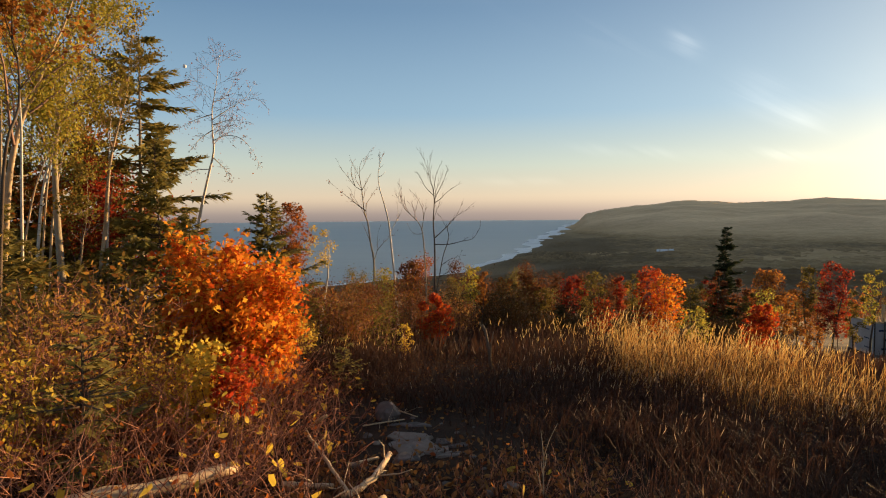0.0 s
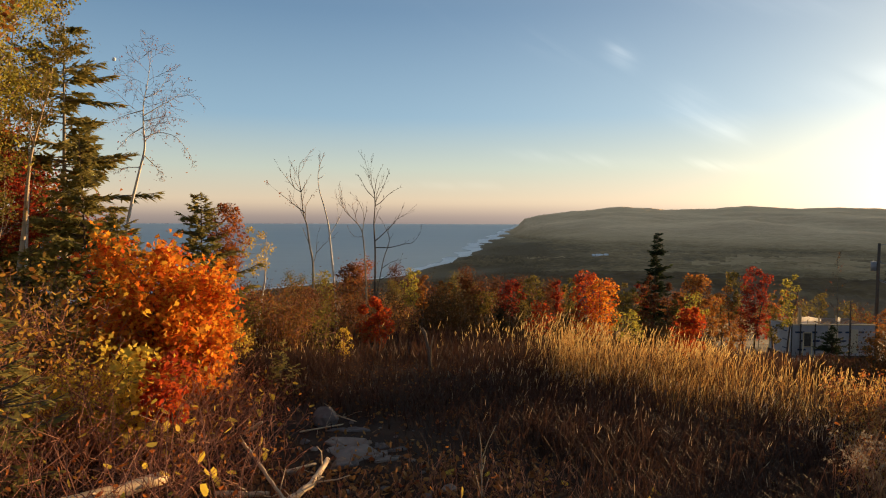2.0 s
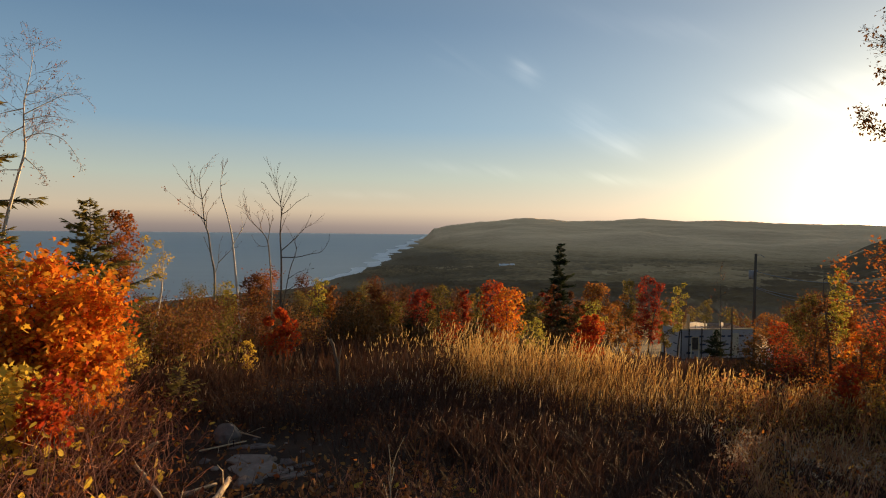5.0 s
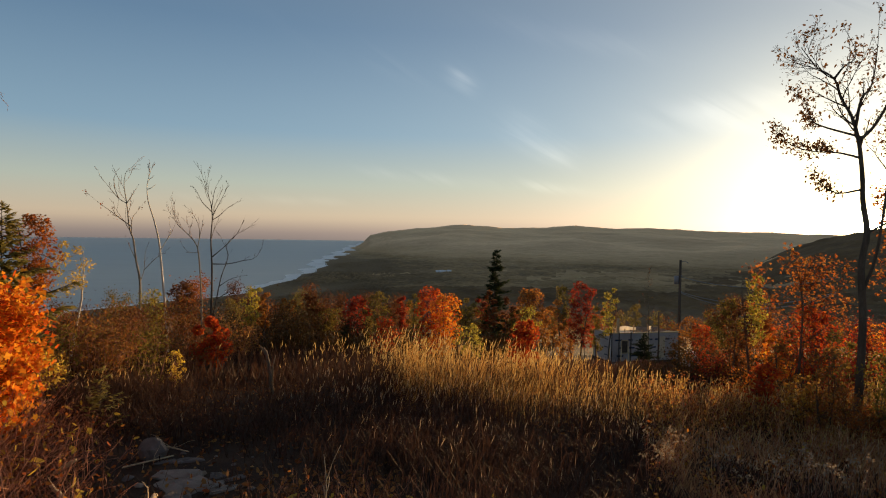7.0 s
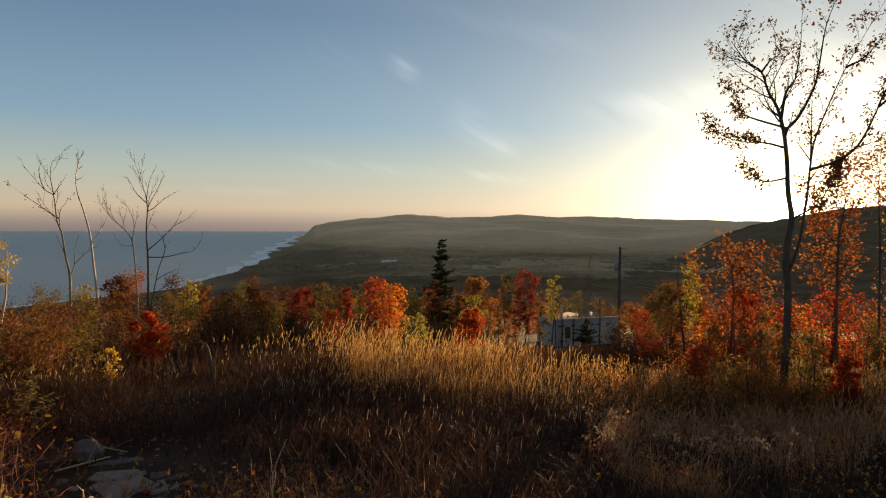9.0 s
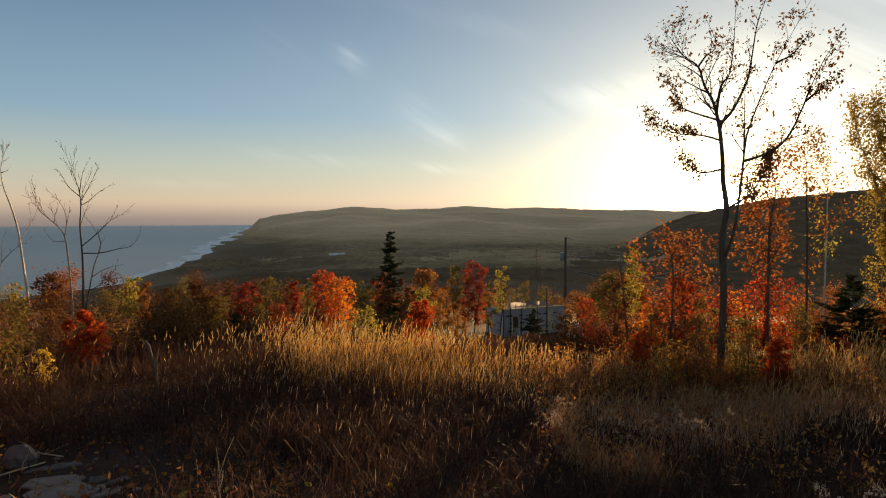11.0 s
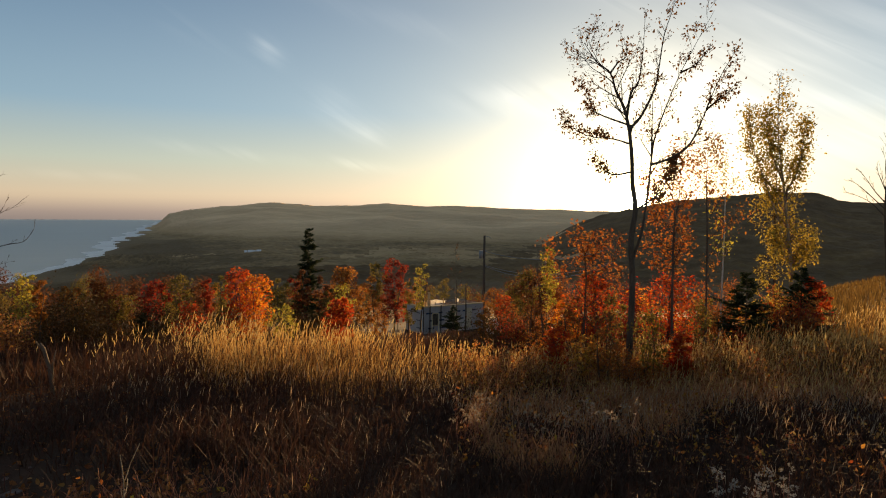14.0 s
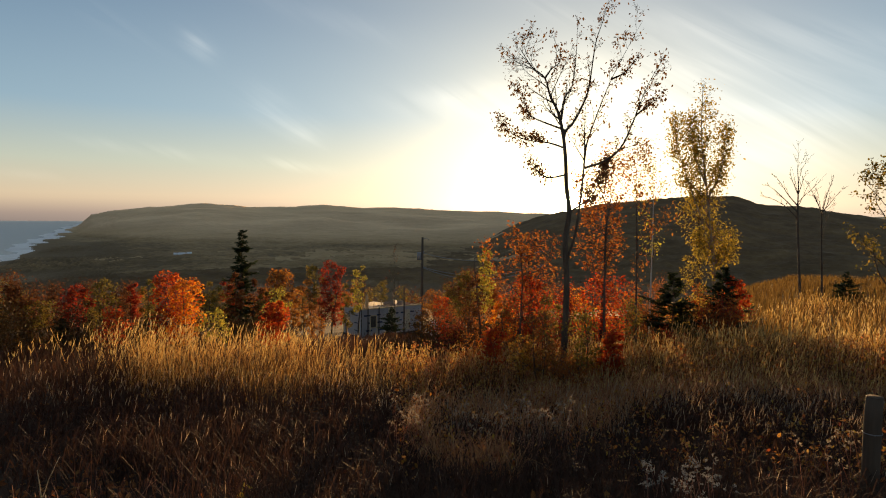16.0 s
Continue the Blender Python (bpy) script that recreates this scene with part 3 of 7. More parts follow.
def stem_tree(name, label, category, seed, d, stems, r0, bark, leaf=None, n_leaves=0, leaf_size=0.07, shape=QUAD_LEAF, twigs=(9, 5), ratio=(0.3, 0.5),
              spread=(45, 42), bare_top=None, low=0.0, group="", cluster=0.09, thin_twig=1.0, lift=0.08, first=0.3, leaf_on=None):
    """A tree whose trunk and main limbs follow given lines; twigs and leaves grow from them."""
    rng = np.random.default_rng(seed)
    az0 = stems[0][0][0]
    foot = polar(az0, d)
    z0 = ground_at(*foot)
    top = new(name)
    top.location = (*foot, z0)
    tagged(top, label, category, group)
    made, ends, stem_leaves = [], [], []
    for k, line in enumerate(stems):
        P = sky_points(line, d, rng, z0, foot, 0.12 if k else 0.05)
        if k == 0:
            P = np.concatenate([[[P[0][0] * 0.5, P[0][1] * 0.5, -0.25]], P[P[:, 2] > 0.05]])
        elif k > 0:
            main = np.concatenate(part_lines)
            near = main[np.argmin(np.linalg.norm(main - P[0], axis=1))]
            P[0] = near
        P = smooth_line(P)
        ra = r0 if k == 0 else r0 * (0.42 if np.linalg.norm(P[-1] - P[0]) > 1.5 else 0.3)
        f = np.linspace(0, 1, len(P))
        R = ra * (0.08 + 0.92 * (1 - f) ** 1.25)
        if k == 0:
            R[0] *= 1.35
            part_lines = []
        part_lines.append(P)
        me = mesh_of("trunk" if k == 0 else "limb", *tube(P, R, 9 if k == 0 else 6), bark, True)
        part("trunk" if k == 0 else "limb", me, top)
        m, e = limbs(rng, P, R, len(twigs), twigs if k == 0 else tuple(max(2, int(c * 0.7)) for c in twigs), spread, ratio, lift, 0.11, first if k == 0 else 0.25)
        made += [(p, np.maximum(r * thin_twig, 0.00018 * d), l) for p, r, l in m]
        if leaf_on and leaf and len(e) and leaf_on[k]:
            if bare_top is not None:
                e = e[rng.random(len(e)) > ease(e[:, 2], *bare_top)]
            at = scatter_round(rng, e, leaf_on[k], cluster)
            stem_leaves.append(at)
        elif len(e) and not leaf_on:
            ends.append(e)
    if stem_leaves:
        part("crown", mesh_of("crown", *leaves(rng, np.concatenate(stem_leaves), leaf_size, shape), leaf), top)
    if made:
        tagged(part("twig_work", branch_mesh("twig_work", made, TWIG if bark in (PALE_BARK, BIRCH, GOLD_BARK) else bark), top), kind="stuff")
    if leaf and ends:
        e = np.concatenate(ends)
        e = e[e[:, 2] > low]
        if bare_top is not None:
            keep = rng.random(len(e)) > ease(e[:, 2], *bare_top)
            e = e[keep]
        at = scatter_round(rng, e, n_leaves, cluster)
        part("crown", mesh_of("crown", *leaves(rng, at, leaf_size, shape), leaf), top)
    return top


def broadleaf(name, label, category, seed, height, width, bark, leaf, n_leaves, leaf_size, shape=QUAD_LEAF, stems=1, low=0.25, group="", trunk_r=0.05, levels=2, cluster=0.1):
    """A small tree or a bush of one or more stems, standing at the origin."""
    rng = np.random.default_rng(seed)
    top = new(name)
    tagged(top, label, category, group)
    made, ends = [], []
    for k in range(stems):
        a = rng.uniform(0, 2 * np.pi)
        lean = rng.uniform(0.02, 0.1) if stems == 1 else rng.uniform(0.1, 0.5) * min(1.0, width / height)
        s = rng.uniform(0, 0.12 * width) if stems > 1 else 0
        ht = height * (rng.uniform(0.7, 1.0) if k else 0.97)
        P = wander(rng, (s * math.cos(a), s * math.sin(a), -0.15), (lean * math.cos(a), lean * math.sin(a), 1), ht + 0.15, 8, 0.07, 0.04)
        R = trunk_r * (1 if stems == 1 else 0.5) * np.linspace(1, 0.15, len(P))
        part("trunk" if stems == 1 else "stem", mesh_of("stem", *tube(P, R, 6), bark, True), top)
        m, e = limbs(rng, P, R, levels, (9, 5, 3) if stems == 1 else (7, 4, 3), (52, 45, 40), (0.42 * width / height * 1.5, 0.5, 0.5), 0.06, 0.15, low)
        made += [(p, np.maximum(r, 0.003), l) for p, r, l in m]
        ends.append(e)
    tagged(part("twig_work", branch_mesh("twig_work", made, bark, (4, 3, 3, 3)), top), kind="stuff")
    at = scatter_round(rng, np.concatenate(ends), n_leaves, cluster * width)
    at = at[at[:, 2] > 0.02]
    part("crown", mesh_of("crown", *leaves(rng, at, leaf_size, shape), leaf), top)
    return top


def lobed_tree(name, label, category, seed, az, d, top_el, low_el, wide, bark, leaf, n, size, shape=STAR_LEAF, lobes=9, stems=1, group="", blunt=0.55):
    """A tree or bush of dense leafy lobes: its place, its crown's top and foot in degrees above the eye's level, and its width in degrees."""
    rng = np.random.default_rng(seed)
    foot = polar(az, d)
    z0 = ground_at(*foot)
    top = new(name)
    top.location = (*foot, z0)
    tagged(top, label, category, group)
    high = 1.7 + d * math.tan(radians(top_el)) - z0
    low = max(0.12 * high, 1.7 + d * math.tan(radians(low_el)) - z0)
    W = d * radians(wide) / 2 * 1.12
    lines, made = [], []
    for k in range(stems):
        a = rng.uniform(0, 2 * np.pi)
        s = 0.25 * W if stems > 1 else 0.0
        P = wander(rng, (s * math.cos(a), s * math.sin(a), -0.15), (s * math.cos(a), s * math.sin(a), 1), (high + 0.15) * (0.93 if k == 0 else rng.uniform(0.6, 0.85)), 8, 0.05, 0.04)
        R = (0.011 * high + 0.008) * (1 if stems == 1 else 0.6) * np.linspace(1, 0.15, len(P))
        part("trunk" if stems == 1 else "stem", mesh_of("stem", *tube(P, R, 7), bark, True), top)
        lines.append((P, R))
    at = []
    lobes = int(lobes * 1.5)
    for k in range(lobes):
        f = (k + rng.uniform(0.2, 0.8)) / lobes
        h = low + (high - low) * f
        span = W * (math.sin(math.pi * (0.12 + 0.78 * f)) ** blunt)
        r = W * rng.uniform(0.2, 0.52) * (1.0 if f < 0.8 else 0.75)
        a = 2.4 * k + rng.uniform(-0.5, 0.5) + seed
        reach = max(0.3 * W, span - 0.6 * r) * rng.uniform(0.35, 1.0)
        c = np.array([reach * math.cos(a), reach * math.sin(a), min(h, high - 0.75 * r)])
        P, R = lines[k % len(lines)]
        i = int(np.clip(np.searchsorted(P[:, 2], c[2] - 0.5 * reach - 0.2 * r), 1, len(P) - 1))
        B = smooth_line(np.array([P[i], P[i] * 0.45 + c * 0.55 + (0, 0, -0.06 * reach), c]), 3)
        part("limb", mesh_of("limb", *tube(B, np.linspace(R[i] * 0.6, R[i] * 0.2 + 0.002, len(B)), 5), bark, True), top)
        for _ in range(5):
            q = c + rng.normal(0, 1, 3) * r * (0.6, 0.6, 0.5)
            T = wander(rng, c, q - c, np.linalg.norm(q - c) * 1.2, 3, 0.2)
            made.append((T, np.linspace(0.006, 0.002, 4) * (0.5 + 0.03 * d), 2))
        m = int(n / lobes * (0.35 + 0.75 * r / (0.36 * W)))
        v = rng.normal(0, 1, (m, 3))
        v *= np.minimum(1, 1.75 / np.linalg.norm(v, axis=1))[:, None]
        at.append(c + v * r * (0.62, 0.62, 0.52))
    tagged(part("twig_work", branch_mesh("twig_work", made, bark, (3, 3, 3, 3)), top), kind="stuff")
    at = np.concatenate(at)
    at = at[at[:, 2] > 0.03]
    part("crown", mesh_of("crown", *leaves(rng, at, size, shape), leaf), top)
    return top


def conifer(name, label, seed, height, width, mat, bark, whorls=24, per=6, sprays=13, low=0.06, droop=0.25, size=0.13, ragged=0.25, group="", shape=0.85):
    """A spruce or fir: whorls of drooping boughs hung with needled sprays."""
    rng = np.random.default_rng(seed)
    top = new(name)
    tagged(top, label, "tree", group)
    T = wander(rng, (0, 0, -0.2), (0, 0, 1), height + 0.2, 10, 0.012)
    part("trunk", mesh_of("trunk", *tube(T, height * 0.012 * np.linspace(1, 0.08, len(T)), 8), bark, True), top)
    made, at, way = [], [], []
    for w in range(whorls):
        f = low + (1 - low) * (w + rng.uniform(-0.3, 0.3)) / whorls
        f = min(max(f, low), 0.985)
        i = f * (len(T) - 1)
        p = T[int(i)] + (T[min(int(i) + 1, len(T) - 1)] - T[int(i)]) * (i - int(i))
        reach = width / 2 * (1 - f) ** shape * rng.uniform(1 - ragged, 1 + ragged) + 0.05
        for b in range(per):
            a = rng.uniform(0, 2 * np.pi)
            ln = reach * rng.uniform(0.45, 1.2) * (1.25 if rng.random() < 0.12 else 1)
            i = min(max(f + rng.normal(0, 0.5 / whorls), low), 0.985) * (len(T) - 1)
            p = T[int(i)] + (T[int(i) + 1] - T[int(i)]) * (i - int(i))
            up = 0.5 * (f - 0.35) - droop * (1 - f)
            B = wander(rng, p, (math.cos(a), math.sin(a), up), ln, 5, 0.06, 0.035)
            made.append((B, np.linspace(0.012, 0.004, len(B)) * (0.5 + ln), 1))
            n = max(3, int(sprays * (0.35 + ln)))
            for s in range(n):
                g = 0.15 + 0.85 * (s + rng.random()) / n
                k = g * (len(B) - 1)
                q = B[int(k)] if int(k) >= len(B) - 1 else B[int(k)] + (B[int(k) + 1] - B[int(k)]) * (k - int(k))
                side = rng.choice((-1, 1)) * rng.uniform(0.5, 1.1)
                aa = a + side * (1 - 0.6 * g)
                at.append(q)
                way.append((math.cos(aa), math.sin(aa), up * 0.6 + rng.normal(-0.12, 0.22), size * rng.uniform(0.6, 1.25) * (0.55 + 0.6 * min(1, ln)) * (1.15 - 0.45 * g)))
    tagged(part("bough_work", branch_mesh("bough_work", made, bark, (3, 3, 3, 3)), top), kind="stuff")
    at, way = np.array(at), np.array(way)
    D, L = way[:, :3] / np.linalg.norm(way[:, :3], axis=1)[:, None], way[:, 3:] * 1.5
    S = np.cross(D, [0, 0, 1.0])
    S /= np.linalg.norm(S, axis=1)[:, None] + 1e-9
    U = np.cross(S, D)
    vs = []
    # every spray: a spine of short needle-bearing fingers, as narrow blades
    for j, (g, ang, ln, wd) in enumerate([(0, 0, 1.0, 0.16), (0.2, 0.7, 0.55, 0.14), (0.2, -0.7, 0.55, 0.14), (0.45, 0.65, 0.45, 0.13), (0.45, -0.65, 0.45, 0.13)]):
        o = at + D * L * g
        d = D * math.cos(ang) + S * math.sin(ang) + U * rng.normal(-0.05, 0.18, (len(at), 1))
        s = np.cross(d, U + 0.5 * rng.normal(0, 1, U.shape))
        s /= np.linalg.norm(s, axis=1)[:, None] + 1e-9
        h = L * ln
        vs.append(np.stack([o, o + d * h * 0.4 + s * h * wd, o + d * h, o + d * h * 0.4 - s * h * wd], 1))
    V = np.concatenate(vs).reshape(-1, 3)
    tagged(part("foliage", mesh_of("foliage", V, np.arange(len(V)).reshape(-1, 4), mat), top), kind="stuff")
    return top


def stand(top, az, d, turn=0.0, scale=1.0, sink=0.0):
    """Sets a thing on the ground."""
    x, y = polar(az, d)
    top.matrix_basis = pose(x, y, ground_at(x, y) - sink, 0, 0, turn) @ Matrix.Scale(scale, 4)
    return top


def stand_copy(top, az, d, turn, scale=1.0, label="", stretch=1.0):
    x, y = polar(az, d)
    keep = top.scale.copy()
    top.scale = (1, 1, 1)
    ob = copy_thing(top, pose(x, y, ground_at(x, y), 0, 0, turn) @ Matrix.Diagonal((scale, scale, scale * stretch, 1)))
    top.scale = keep
    return tagged(ob, label)


# the birch wood on the left
stem_tree("birch", "tall pale birch with golden leaves at the wood's edge", "tree", 11, 11.5, [[(-35.6, -7), (-35.0, 1.0), (-34.5, 4.7), (-33.8, 7.5), (-32.8, 10.0), (-31.6, 13.0), (-30.6, 15.3), (-29.2, 20.0), (-28.2, 25.0)]],
          0.064, GOLD_BARK, GOLD, 7500, 0.06, OVAL_LEAF, (16, 7), (0.28, 0.5), low=2.4, first=0.35)
stem_tree("birch", "slim brown-barked birch with thin golden foliage", "tree", 12, 12.5, [[(-31.6, -6.5), (-31.8, -0.6), (-31.8, 4.7), (-31.4, 8.2), (-31.1, 11.6), (-30.0, 15.0), (-28.9, 18.3), (-28.0, 23.0)]],
          0.075, PALE_BARK, GOLD, 7000, 0.06, OVAL_LEAF, (16, 7), (0.2, 0.5), low=2.6, first=0.35)
stem_tree("birch", "cream-barked birch beside the tall spruce", "tree", 13, 13.0, [[(-29.3, -6.5), (-28.9, -3.8), (-28.5, -0.5), (-28.3, 1.9), (-27.9, 5.0), (-27.2, 7.9), (-26.6, 10.1), (-26.3, 13.0), (-26.0, 15.5)]],
          0.056, GOLD_BARK, OLIVE, 2500, 0.055, OVAL_LEAF, (10, 5), (0.13, 0.5), low=3.4, first=0.5)
stem_tree("birch", "thin young birch among the others", "tree", 14, 13.5, [[(-33.4, -6), (-32.8, 1.2), (-32.1, 4.7), (-31.4, 7.3), (-31.0, 10.3), (-30.2, 14.5)]], 0.04, BIRCH, GOLD, 2800, 0.07, OVAL_LEAF, (9, 5), (0.22, 0.5), low=2.2)
stem_tree("birch", "thin young birch among the others", "tree", 15, 14.5, [[(-31.0, -6.5), (-30.7, -5.1), (-30.1, -2.0), (-29.5, 2.5), (-28.8, 5.7), (-28.2, 10)]], 0.04, PALE_BARK, OLIVE, 2800, 0.07, OVAL_LEAF, (9, 5), (0.25, 0.5), low=2.0)
stem_tree("maple", "maple with orange-brown leaves high in the wood", "tree", 16, 9.5, [[(-35.8, -8), (-35.3, 1.2), (-34.8, 5.8), (-34.0, 8.4), (-33.9, 11.5), (-34.2, 13.7), (-33.9, 19.0), (-34.0, 24)], [(-34.0, 13.0), (-35.0, 16.0), (-36.5, 18.5)]],
          0.032, BARK, BRONZE, 1700, 0.065, MAPLE_LEAF, (9, 6), (0.2, 0.5), low=2.6, first=0.5)
stem_tree("birch", "golden birch deeper in the wood", "tree", 17, 17.0, [[(-34.0, -5), (-33.6, 2), (-33.0, 9), (-32.5, 15), (-32.0, 20)]], 0.06, PALE_BARK, OLIVE, 5500, 0.07, OVAL_LEAF, (12, 6), (0.28, 0.5), low=3.0)
stem_tree("birch", "golden birch deeper in the wood", "tree", 18, 18.0, [[(-29.5, -5), (-29.8, 2), (-29.4, 9), (-28.8, 14), (-28.4, 17.5)]], 0.06, PALE_BARK, GOLD, 2600, 0.065, OVAL_LEAF, (12, 6), (0.16, 0.5), low=3.0)
stem_tree("birch", "golden birch at the back of the wood", "tree", 19, 16.0, [[(-38.0, -6), (-37.6, 2), (-36.8, 10), (-36.0, 17), (-35.5, 22)]], 0.06, GOLD_BARK, GOLD, 6000, 0.065, OVAL_LEAF, (12, 6), (0.28, 0.5), low=2.5)

sp = conifer("spruce", "tall green spruce with spaced drooping boughs", 21, 7.3, 4.2, NEEDLE, PALE_BARK, 17, 6, 24, low=0.3, droop=0.3, size=0.2, ragged=0.4, shape=0.6)
stand(sp, -26.1, 16.0)
sp_small = conifer("spruce", "dense young spruce under the birches", 22, 3.2, 2.4, NEEDLE, BARK, 22, 9, 24, low=0.02, droop=0.15, size=0.15)
stand(sp_small, -34.6, 15.6, 0, 1.32)
stand_copy(sp_small, -24.4, 13.4, 70, 1.0, "bushy green spruce behind the orange maple", 1.36)
for az, d, turn, s in [(-29.6, 17.0, 130, 1.0), (-32.2, 15.4, 30, 1.15), (-37.2, 15.0, 250, 1.25), (-22.4, 12.4, 200, 0.88), (-36.4, 10.6, 300, 0.85), (-33.6, 11.2, 160, 0.66), (-30.6, 11.6, 40, 0.56), (-28.0, 12.2, 100, 0.66)]:
    stand_copy(sp_small, az, d, turn, s)
sapling = conifer("spruce_sapling", "small green spruce sapling in the brush", 23, 0.95, 0.8, NEEDLE, BARK, 12, 6, 14, low=0.02, droop=0.0, size=0.09)
stand(sapling, -30.6, 5.6, 0, 1.45)
stand_copy(sapling, -9.2, 9.2, 40, 0.85)
stand_copy(sapling, -27.0, 7.8, 140, 1.3)
sp2 = conifer("spruce", "young spruce with a long bare leader", 24, 3.7, 2.8, NEEDLE, BARK, 20, 9, 24, low=0.05, droop=0.05, size=0.15, shape=0.68)
stand(sp2, -15.9, 15.0, 0, 0.96)
stem_tree("birch", "bare slender birch with fine twigs against the sky", "tree", 25, 15.0,
          [[(-21.9, -6), (-21.5, -0.8), (-20.6, 3.4), (-20.1, 5.6), (-20.15, 7.4), (-20.1, 9.2), (-19.7, 11.4), (-19.4, 13.6)], [(-20.1, 6.6), (-19.0, 7.0), (-17.7, 6.7), (-16.7, 5.4), (-16.2, 4.2)],
           [(-20.2, 8.8), (-21.5, 8.2), (-22.5, 7.6)], [(-20.5, 3.8), (-21.6, 4.0), (-22.6, 3.6)], [(-20.1, 9.4), (-19.0, 10.3), (-17.9, 12.2)], [(-20.1, 8.2), (-18.8, 9.2), (-17.4, 10.2), (-16.5, 11.6)], [(-20.3, 5.0), (-19.3, 4.2), (-18.5, 2.9)],
           [(-20.1, 7.6), (-21.2, 6.6), (-22.0, 5.6)], [(-20.0, 8.0), (-18.6, 8.3), (-17.0, 8.2)]],
          0.046, BIRCH, RUST, 260, 0.045, QUAD_LEAF, (16, 7, 3), (0.2, 0.5, 0.5), spread=(55, 48, 42), thin_twig=0.6, low=1.0, first=0.5, lift=-0.03)

for k, (d, r, line) in enumerate([
        (13.4, 0.042, [(-28.6, -6.5), (-28.4, -2), (-28.2, 1.9), (-28.1, 4.7), (-27.9, 7.2), (-27.7, 9.2), (-27.2, 12.5)]),
        (12.2, 0.034, [(-33.2, -7), (-32.8, -2), (-32.5, 1.4), (-32.2, 3.6), (-31.9, 5.5), (-31.7, 7.4), (-31.3, 11.0)]),
        (12.0, 0.034, [(-34.6, -7), (-34.0, -2), (-33.3, 1.8), (-32.7, 3.8), (-32.1, 5.4), (-31.4, 7.2), (-30.2, 10.5)]),
        (12.8, 0.036, [(-32.6, -7), (-32.2, -1), (-31.7, 2.7), (-31.3, 4.7), (-30.9, 6.6), (-30.4, 8.8), (-29.8, 10.7), (-29.0, 13.5)]),
        (11.0, 0.036, [(-34.3, -8), (-34.1, 0), (-33.9, 6.4), (-33.9, 8.3), (-33.9, 10.7), (-33.9, 12.9), (-33.8, 15.2), (-33.4, 19)]),
        (11.4, 0.044, [(-35.6, -8), (-35.4, 0), (-35.2, 5.5), (-35.1, 7.4), (-35.0, 9.4), (-34.6, 14)]),
        (11.8, 0.036, [(-30.9, -7.5), (-30.7, -5.4), (-30.3, -3.3), (-30.1, -1.6), (-29.8, 0.0), (-29.6, 4.0)]),
        (11.2, 0.04, [(-37.6, -8), (-37.4, 0), (-37.0, 6), (-36.2, 12), (-35.6, 18)])]):
    stem_tree("birch", "slim pale birch pole lit by the low sun", "tree", 140 + k, d, [line], r * 0.74, GOLD_BARK if k % 4 else BIRCH, GOLD if k % 3 else OLIVE, 900, 0.06, OVAL_LEAF, (7, 5), (0.16, 0.5), low=2.6, first=0.55)
lobed_tree("birch", "olive-leaved birch crown filling the wood", "tree", 137, -34.0, 15.0, 13.5, 0.5, 6.0, PALE_BARK, OLIVE, 3600, 0.06, OVAL_LEAF, 18)
lobed_tree("birch", "olive-gold birch crown filling the wood", "tree", 138, -30.4, 17.0, 13.0, 2.0, 4.2, PALE_BARK, GOLD, 2600, 0.065, OVAL_LEAF, 14)
low_birch = broadleaf("birch", "bushy young birch with golden leaves in the wood", "tree", 47, 4.6, 2.6, PALE_BARK, GOLD, 5500, 0.06, OVAL_LEAF, low=0.2, trunk_r=0.04, cluster=0.12)
stand(low_birch, -39.5, 17.0)
stand_copy(low_birch, -31.0, 19.0, 150, 0.8)

# maples and shrubs
m = broadleaf("maple_bush", "glowing orange maple bush in full autumn leaf", "bush", 31, 1.72, 1.2, BARK, ORANGE, 11000, 0.06, MAPLE_LEAF, stems=6, low=0.12, trunk_r=0.05, cluster=0.08)
stand(m, -19.7, 9.0, 20, 1.14)
stand_copy(m, -16.9, 8.6, 200, 0.86, "orange maple bush shading to red at its edge")
lobed_tree("maple_bush", "low red-orange maple shoots under the bush", "bush", 132, -19.0, 6.3, -11.5, -16.5, 5.5, BARK, FLAME, 700, 0.055, MAPLE_LEAF, 8, 4)
m2 = broadleaf("maple_bush", "yellow maple bush beside the orange one", "bush", 30, 1.3, 0.9, BARK, YELLOW, 1100, 0.085, MAPLE_LEAF, stems=5, low=0.12, trunk_r=0.04, cluster=0.09)
stand(m2, -21.2, 6.5, 50, 0.7)
red_tree = broadleaf("maple", "small maple with dark red leaves", "tree", 32, 4.0, 3.2, BARK, RED, 2200, 0.11, STAR_LEAF, low=0.18, trunk_r=0.05, cluster=0.13)
stand(red_tree, -27.2, 18.5, 0, 0.95)
lobed_tree("maple", "dark red maple between the birch trunks", "tree", 133, -29.0, 14.2, 4.8, -2.8, 4.4, BARK, RED, 1900, 0.07, STAR_LEAF, 12)
rust_tree = broadleaf("maple", "small maple with rust-orange leaves", "tree", 33, 4.2, 2.7, BARK, RUST, 3000, 0.11, STAR_LEAF, low=0.25, trunk_r=0.05)
stand(rust_tree, -32.8, 15.5, 0, 1.0)
stand_copy(rust_tree, -24.2, 19.0, 200, 0.85)
lobed_tree("maple", "small maple with rust-red leaves above the sea", "tree", 134, -13.6, 15.6, 1.2, -5.2, 3.8, BARK, RUST, 2300, 0.06, STAR_LEAF, 10)
lobed_tree("birch", "young white birch with yellow leaves above the sea", "tree", 135, -11.4, 17.5, -0.8, -4.8, 2.7, BIRCH, YELLOW, 650, 0.06, OVAL_LEAF, 6)
gold_tree = broadleaf("birch", "small birch with yellow-green leaves", "tree", 35, 4.0, 2.2, PALE_BARK, GOLD, 2000, 0.09, OVAL_LEAF, low=0.3, trunk_r=0.04)
